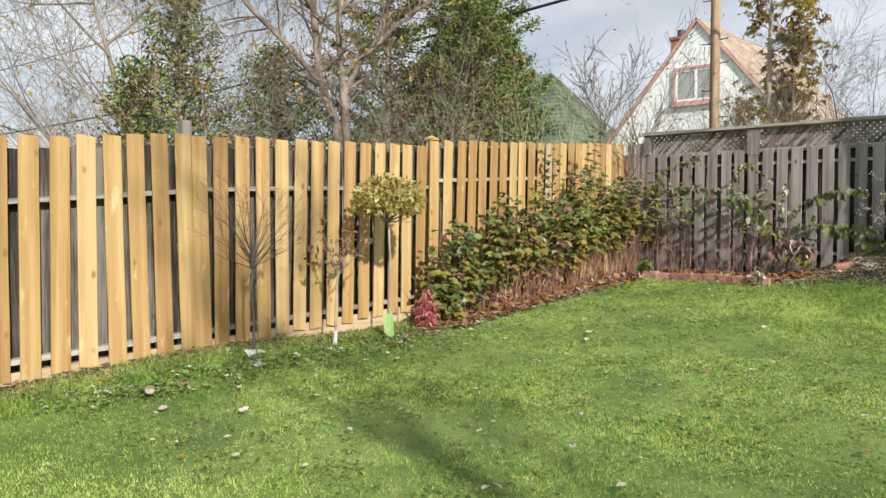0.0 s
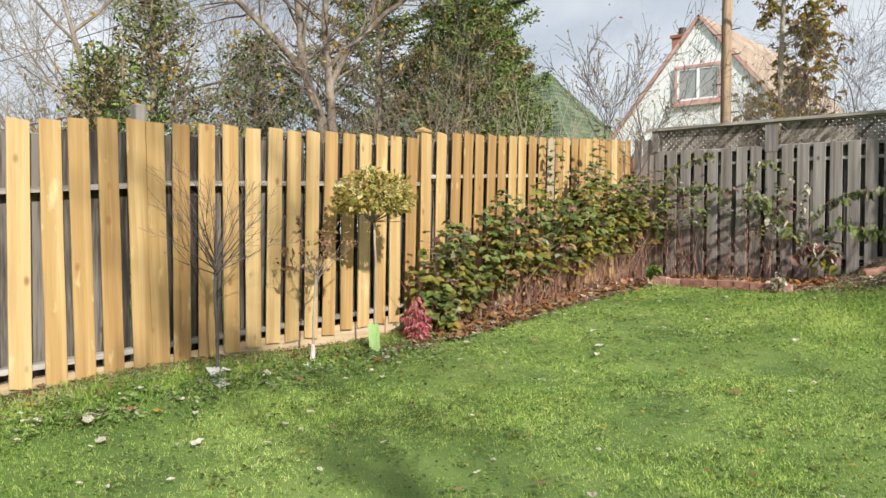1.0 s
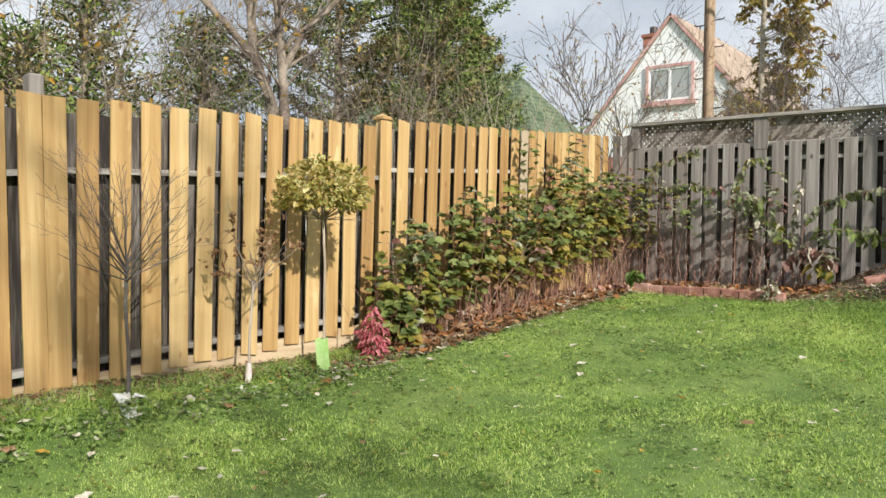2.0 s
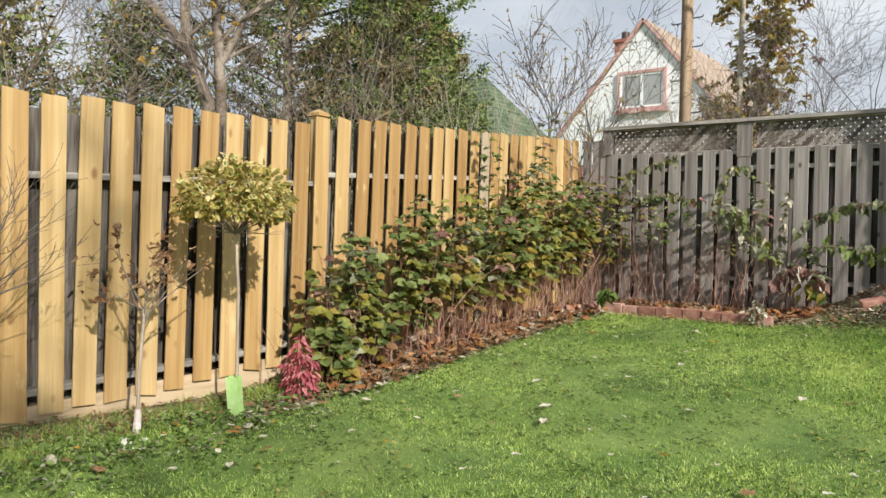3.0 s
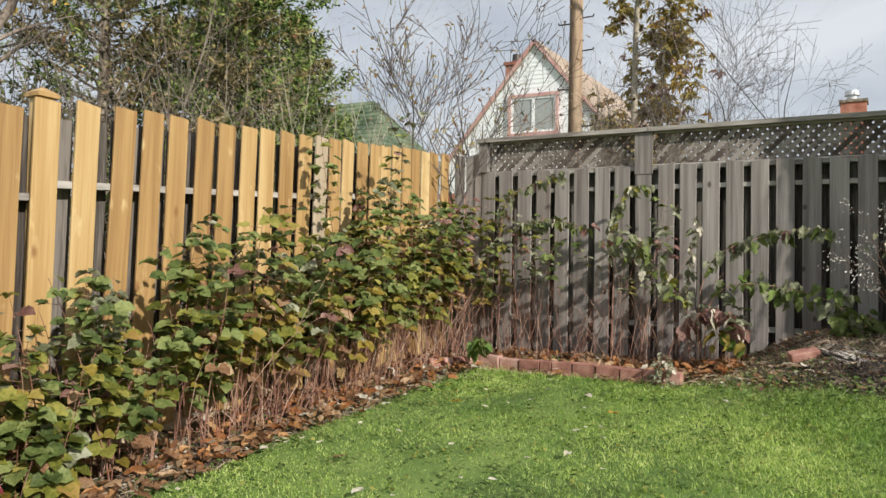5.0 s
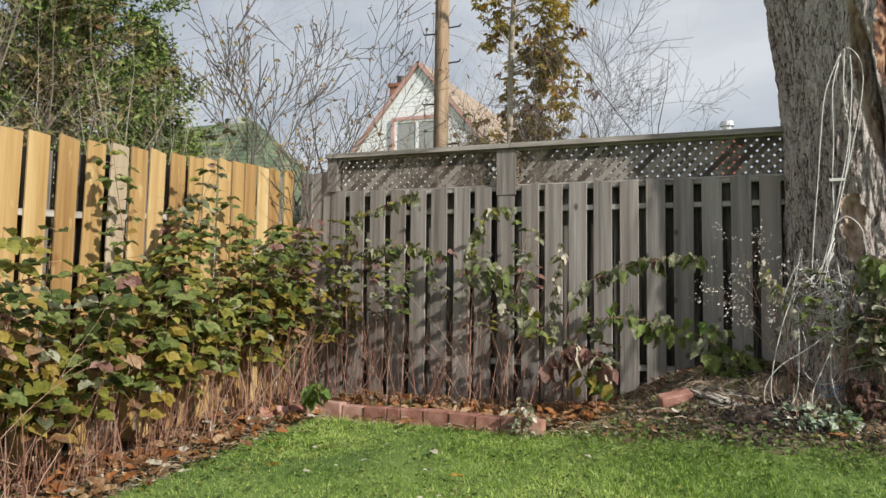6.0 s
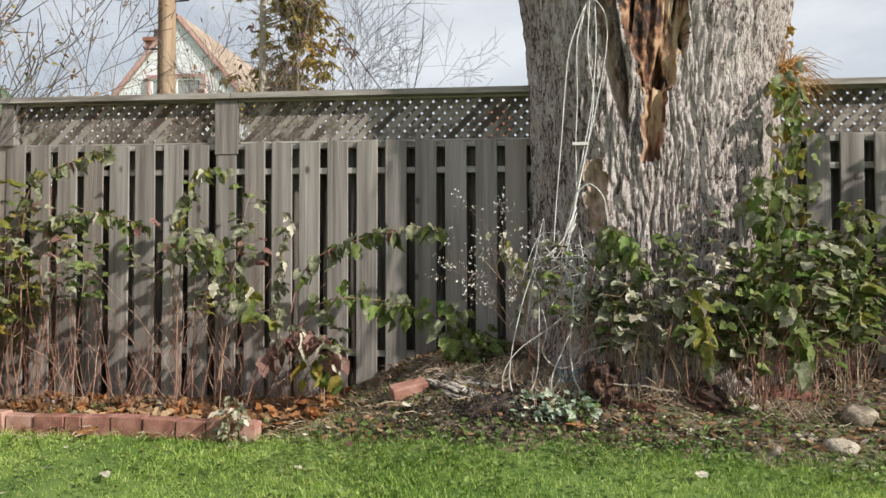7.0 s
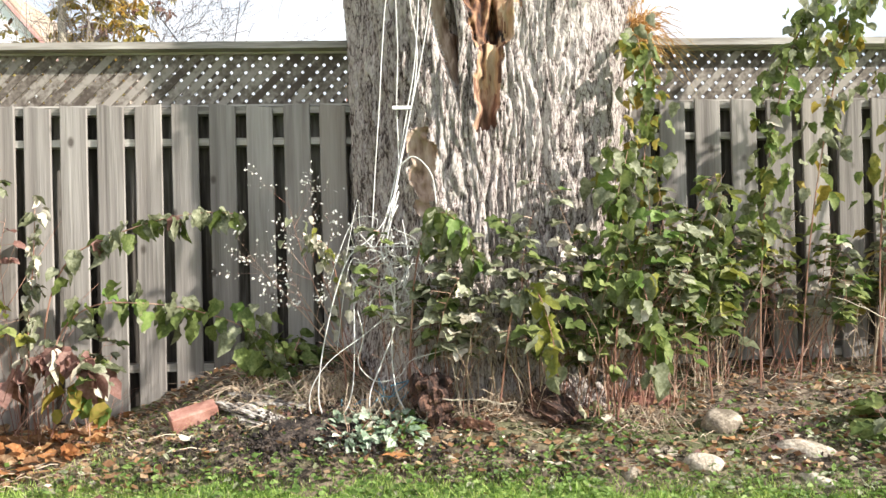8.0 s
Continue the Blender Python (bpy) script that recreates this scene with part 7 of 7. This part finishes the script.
def fallen_leaves():
    r = random.Random(471)
    kinds = [(LEAF_PALE, "pale curled fallen leaf lying on the lawn"), (LEAF_DRY, "brown dry fallen leaf lying on the ground"), (LEAF_GOLD, "yellow fallen leaf lying on the ground"), (LEAF_ORANGE, "orange fallen maple leaf on the bed")]
    meshes = {}
    for k, (mt, _) in enumerate(kinds):
        for s in range(3):
            me = fallen_mesh(480 + k * 3 + s, k in (1, 3))
            me.materials.append(mt)
            meshes[k, s] = me

    def drop(x, y, k, size):
        ob = new("fallen_leaf", meshes[k, r.randrange(3)])
        ob.matrix_basis = pose(x, y, ground(x, y) + 0.03 + (0.02 if bed_depth(x, y) > 0 else 0.012), r.uniform(-12, 12), r.uniform(-12, 12), r.uniform(0, 360)) @ Matrix.Diagonal((size, size, size * 0.6, 1))
        tagged(ob, kinds[k][1], "leaf", "fallen leaves")

    for x, y, k, s in [(-4.55, 2.91, 0, 0.10), (-5.46, 2.38, 0, 0.08), (-4.03, 6.47, 0, 0.09), (-3.9, 6.21, 0, 0.09), (-2.6, 5.85, 1, 0.10), (-4.75, 7.3, 1, 0.10), (-5.67, 2.43, 2, 0.09), (-5, 2.56, 0, 0.09), (-5.2, 3.01, 2, 0.08)]:
        drop(x, y, k, s)
    for _ in range(250):
        y = 2.0 + 7.6 * r.random() ** 0.85
        x = -5.5 + 6.5 * r.random() ** 1.7
        if bed_depth(x, y) < -0.02:
            drop(x, y, r.choices((0, 1, 2), (0.72, 0.18, 0.10))[0], r.uniform(0.028, 0.06) * r.choice((1, 1, 1, 1.5)))
    for _ in range(62):
        x, y = r.uniform(-5.75, -5.15), r.uniform(2.6, 10.0)
        drop(x, y, r.choices((0, 1, 3), (0.35, 0.4, 0.25))[0], r.uniform(0.06, 0.13))
    for _ in range(46):
        x, y = r.uniform(-5.4, -3.2), r.uniform(10.03, 10.5)
        drop(x, y, r.choices((1, 3), (0.4, 0.6))[0], r.uniform(0.08, 0.15))
    for _ in range(32):
        x, y = r.uniform(-3.2, 0.9), r.uniform(9.55, 10.4)
        drop(x, y, r.choices((0, 1, 3), (0.3, 0.5, 0.2))[0], r.uniform(0.05, 0.12))
    for x, y, s in ((-1.90, 9.86, 0.17), (-1.80, 9.60, 0.13), (-3.42, 10.04, 0.16), (-3.36, 10.16, 0.17), (-3.22, 10.1, 0.15), (-3.5, 10.0, 0.15), (-4.5, 9.86, 0.14), (-4.1, 9.84, 0.13), (-3.3, 9.95, 0.14)):
        drop(x, y, 3, s)


fallen_leaves()


def litter():
    """Crumbs of leaf and twig over the beds, too small to tell apart."""
    r = random.Random(491)
    for mt, n, size in ((LEAF_DRY, 9000, 0.036), (LEAF_PALE, 1400, 0.03), (LEAF_PURPLE, 1500, 0.034), (LEAF_WEED, 5000, 0.024)):
        b = Build()
        k = 0
        while k < n:
            x, y = (r.uniform(-6.1, -5.1), r.uniform(1.2, 10.3)) if r.random() < 0.5 else (r.uniform(-5.6, 1.6), r.uniform(9.5, 10.68))
            if bed_depth(x, y) < r.uniform(-0.12, 0.02):
                continue
            k += 1
            b.spray(Vector((x, y, ground(x, y) + 0.03 + r.uniform(0, 0.022))), rnd_dir(r, -0.25, 0.4), (Vector((0, 0, 1)) + rnd_dir(r) * 0.9).normalized(), size * r.uniform(0.5, 1.5), r.uniform(0.4, 0.8))
        tagged(part("leaf_litter", b, mt), "scattered leaf crumbs and seedlings over the bed soil", "leaf litter", "", "stuff")
    for mt, n in ((LEAF_DRY, 560), (LEAF_ORANGE, 300), (LEAF_PALE, 50)):
        b = Build()
        for _ in range(n):
            x, y = (r.uniform(-5.9, -5.20), r.uniform(5.9, 10.1)) if r.random() < 0.62 else (r.uniform(-5.3, -3.2), r.uniform(10.05, 10.6))
            b.leaf(Vector((x, y, ground(x, y) + 0.035 + r.uniform(0, 0.035))), rnd_dir(r, -0.2, 0.6), (Vector((0.2, -0.2, 1)) + rnd_dir(r) * 1.0).normalized(), r.uniform(0.05, 0.11), r.uniform(0.4, 0.7), 0.5, r.uniform(-0.3, 0.5))
        tagged(part("leaf_drift", b, mt), "drift of curled brown leaves under the canes", "leaf litter", "", "stuff")
    b = Build()
    for _ in range(2000):
        x, y = r.uniform(-3.4, 1.4), r.gauss(9.42, 0.16)
        if bed_depth(x, y) > r.uniform(-0.2, 0.35):
            continue
        b.leaf(Vector((x, y, ground(x, y) + 0.02 + r.uniform(0, 0.05))), rnd_dir(r, -0.1, 0.6), (Vector((0, -0.3, 1)) + rnd_dir(r) * 0.6).normalized(), r.uniform(0.014, 0.032), 0.8)
    for _ in range(800):
        x, y = r.gauss(-5.5, 0.13), r.uniform(2.0, 6.2)
        if x < -5.9:
            continue
        b.leaf(Vector((x, y, ground(x, y) + 0.02 + r.uniform(0, 0.05))), rnd_dir(r, -0.1, 0.6), (Vector((0.3, -0.2, 1)) + rnd_dir(r) * 0.6).normalized(), r.uniform(0.02, 0.045), 0.8)
    tagged(part("broadleaf_weeds", b, LEAF_WEED), "small broad-leaved weeds at the lawn's ragged edge", "weeds", "", "stuff")
    b = Build()
    for _ in range(2200):
        x, y = (r.uniform(-6.05, -5.2), r.uniform(5.8, 10.3)) if r.random() < 0.4 else (r.uniform(-5.5, 1.6), r.uniform(9.75, 10.65))
        d = rnd_dir(r, -0.1, 0.25) * r.uniform(0.03, 0.14)
        p = Vector((x, y, ground(x, y) + 0.035))
        b.tube([p, p + d * 0.5 + Vector((0, 0, 0.01)), p + d], [0.0022, 0.002, 0.001], 3, cap=False)
    tagged(part("twig_litter", b, PALECANE), "broken twigs and straw over the bed soil", "twig litter", "", "stuff")


litter()


def lawn_weeds():
    """Small broad leaves of clover and plantain all over the lawn."""
    r = random.Random(496)
    for mt, n in ((LEAF_WEED, 9000), (LEAF_GREEN, 9000), (LEAF_LIME, 2500)):
        b = Build()
        while len(b.v) < n * 4:
            cx, cy = -5.4 + 7.6 * r.random() ** 1.2, r.uniform(2.0, 9.8)
            if bed_depth(cx, cy) > -0.03:
                continue
            for _ in range(r.randint(3, 8)):
                x, y = cx + r.gauss(0, 0.05), cy + r.gauss(0, 0.05)
                b.spray(Vector((x, y, ground(x, y) + r.uniform(0.012, 0.03))), rnd_dir(r, 0.0, 0.5), (Vector((0, 0, 1)) + rnd_dir(r) * 0.5).normalized(), r.uniform(0.018, 0.036), 0.7)
        tagged(part("clover_patch", b, mt), "small broad-leaved weeds dotted through the lawn", "weeds", "", "stuff")


lawn_weeds()


# ---- trees out of view whose shade falls across the lawn ----
for i, (x, y, h) in enumerate(((9.5, -1.3, 12.0), (8.0, -2.8, 12.0), (13.0, -2.4, 13.0))):
    bare_tree("bare_maple", "bare tree standing at the sunny side of the lawn", x, y, h, 0.30, 500 + i, TWIG, depth=4, kids=(4, 5), wander=0.16, angle=(25, 60), first=0.3)
# Added unseen tree, kept narrow so its crown shades one stretch of cedar boards.
bare_tree("unseen_shade_tree", "narrow unseen tree with a few dry leaves, added to shade the cedar fence", 6.8, -0.6, 12.5, 0.24, 505, TWIG, depth=3, kids=(4, 6), wander=0.08, rise=0.12, angle=(14, 32), first=0.6, share=0.7, shrink=(0.3, 0.45),
          leaves=[(LEAF_DRY, 430, 0.13, 0.4, 0.75)])


# ---- grass ----
def grass():
    rng = np.random.default_rng(7)

    def height_at(x, y):
        t = np.clip((y - 7.5) / 2.5, 0, 1)
        z = 0.079 * (y + 0.2 * (1 - t * t * (3 - 2 * t))) - 0.12 * np.exp(-((x + 2.2) ** 2 + (y - 6.0) ** 2) / 6.5)
        t = np.clip((y - 3.0) / 2.6, 0, 1)
        z = z + 0.19 * np.exp(-((x + 6.0) / 0.7) ** 2) * (1 - t * t * (3 - 2 * t))
        t = np.clip((x + 1.7) / 1.3, 0, 1)
        return z + 0.42 / (1 + np.exp(-np.clip((x + 2.95) / 0.2, -40, 40))) * (1 - 0.38 * t * t * (3 - 2 * t)) * np.exp(-((10.9 - y) / 1.35) ** 2)

    def blades(name, x, y, low, high, width, label, mat=BLADES, flop=1.0):
        n = len(x)
        z = height_at(x, y) - 0.012
        tuft = np.sin(x * 23 + 3 * np.sin(y * 9)) * np.sin(y * 27 + 2 * np.sin(x * 11)) + 0.7 * np.sin(x * 51 + y * 17) * np.sin(y * 47 - x * 13)
        h = rng.uniform(low, high, n) * (1.0 + 0.26 * tuft)
        a = rng.uniform(0, 2 * np.pi, n)
        lean = rng.uniform(0.1, 1.1, n) * h * flop
        la = rng.uniform(0, 2 * np.pi, n)
        w = width * rng.uniform(0.6, 1.3, n) / 2
        ca, sa = np.cos(a) * w, np.sin(a) * w
        lx, ly = np.cos(la) * lean, np.sin(la) * lean
        v = np.empty((n, 3, 3), dtype=np.float32)
        v[:, 0] = np.stack([x - ca, y - sa, z], 1)
        v[:, 1] = np.stack([x + ca, y + sa, z], 1)
        v[:, 2] = np.stack([x + lx, y + ly, z + h], 1)
        me = bpy.data.meshes.new(name)
        me.vertices.add(n * 3)
        me.vertices.foreach_set("co", v.ravel())
        me.loops.add(n * 3)
        me.loops.foreach_set("vertex_index", np.arange(n * 3, dtype=np.int32))
        me.polygons.add(n)
        me.polygons.foreach_set("loop_start", (np.arange(n) * 3).astype(np.int32))
        me.update(calc_edges=True)
        me.materials.append(mat)
        tagged(new(name, me), label, "grass", "", "stuff")

    n = 900000
    x, y = rng.uniform(-5.9, 3.0, n), rng.uniform(1.3, 10.1, n)
    t = np.clip((y - 3.8) / 2.2, 0, 1)
    edge = -5.68 + 0.34 * t * t * (3 - 2 * t)
    q = np.clip((x + 3.5) / 0.9, 0, 1)
    back = np.where(x < -3.55, 10.0, 9.52 + 0.42 * (1 - q * q * (3 - 2 * q)) - 0.05 * np.maximum(0, x + 2))
    wob = 0.07 * np.sin(x * 5.1 + y * 3.3) + 0.05 * np.sin(x * 11 - y * 8.2)
    depth = np.maximum(edge - x, y - back) + wob
    view = (np.hypot(x, y) > 2.4) & ((x < 1.2) | (y > 3.2 + 0.8 * (x - 1.2)))
    keep = (depth < np.maximum(rng.uniform(-0.03, 0.06, n), rng.exponential(0.14, n) * (rng.random(n) < 0.45))) & view
    blades("lawn_grass", x[keep], y[keep], 0.012, 0.032, 0.0072, "short green mown lawn grass with paler patches")
    m = 140000
    x6, y6 = rng.uniform(-4.2, 2.2, m), rng.uniform(7.4, 9.75, m)
    dense = np.clip((y6 - 7.4) / 1.6, 0, 1) * np.clip((2.2 - x6) / 1.2, 0, 1) * np.clip((x6 + 4.2) / 1.0, 0, 1)
    q = np.clip((x6 + 3.5) / 0.9, 0, 1)
    b6 = 9.52 + 0.42 * (1 - q * q * (3 - 2 * q)) - 0.05 * np.maximum(0, x6 + 2)
    ok = y6 - b6 + 0.06 * np.sin(x6 * 7 + y6 * 5) < rng.normal(-0.02, 0.09, m)
    ok &= rng.random(m) < dense
    blades("lawn_grass", x6[ok], y6[ok], 0.018, 0.05, 0.0065, "short green lawn grass near the bed edge")
    m = 6000
    x2 = rng.uniform(-5.6, 1.6, m)
    q = np.clip((x2 + 3.5) / 0.9, 0, 1)
    y2 = np.where(x2 < -3.5, 9.9, 9.47 + 0.42 * (1 - q * q * (3 - 2 * q)) - 0.05 * np.maximum(0, x2 + 2)) + rng.normal(0, 0.08, m)
    ok = (x2 > -5.3) & ~((x2 < -3.5) & (y2 > 9.93))
    blades("edge_grass", x2[ok], y2[ok], 0.03, 0.075, 0.005, "longer unmown grass along the bed edge")
    m = 9000
    x4, y4 = rng.uniform(-3.3, -0.2, m), rng.normal(10.0, 0.22, m)
    ok = (y4 < 10.6) & (y4 > 9.6) & (rng.random(m) < np.where(x4 < -2.05, 0.9, 0.4)) & ~((x4 > -2.5) & (x4 < -1.9) & (y4 < 9.95))
    blades("dry_grass", x4[ok], y4[ok], 0.03, 0.08, 0.0045, "matted dry straw and dead grass on the mound", PALECANE, 2.2)
    m = 3000
    x5, y5 = rng.uniform(-3.3, -2.0, m), rng.normal(9.95, 0.2, m)
    ok = (y5 < 10.6) & (y5 > 9.6)
    blades("mound_grass", x5[ok], y5[ok], 0.03, 0.08, 0.005, "thin green grass growing over the mound")
    m = 9000
    x7, y7 = rng.uniform(-3.2, 1.5, m), rng.normal(9.6, 0.13, m)
    ok = np.sin(x7 * 6.0 + 1.0) * np.sin(x7 * 13 + y7 * 9) + rng.normal(0, 0.35, m) > 0.1
    blades("bed_grass", x7[ok], y7[ok], 0.02, 0.06, 0.006, "ragged grass creeping over the bed")
    blades("dry_grass", x7[~ok], y7[~ok], 0.02, 0.06, 0.004, "dead grass lying over the bed", PALECANE, 2.4)
    m = 16000
    y3 = rng.uniform(1.6, 6.0, m)
    x3 = -5.70 + rng.normal(0, 0.12, m)
    blades("edge_grass", x3, y3, 0.04, 0.10, 0.006, "longer unmown grass along the cedar fence")


grass()
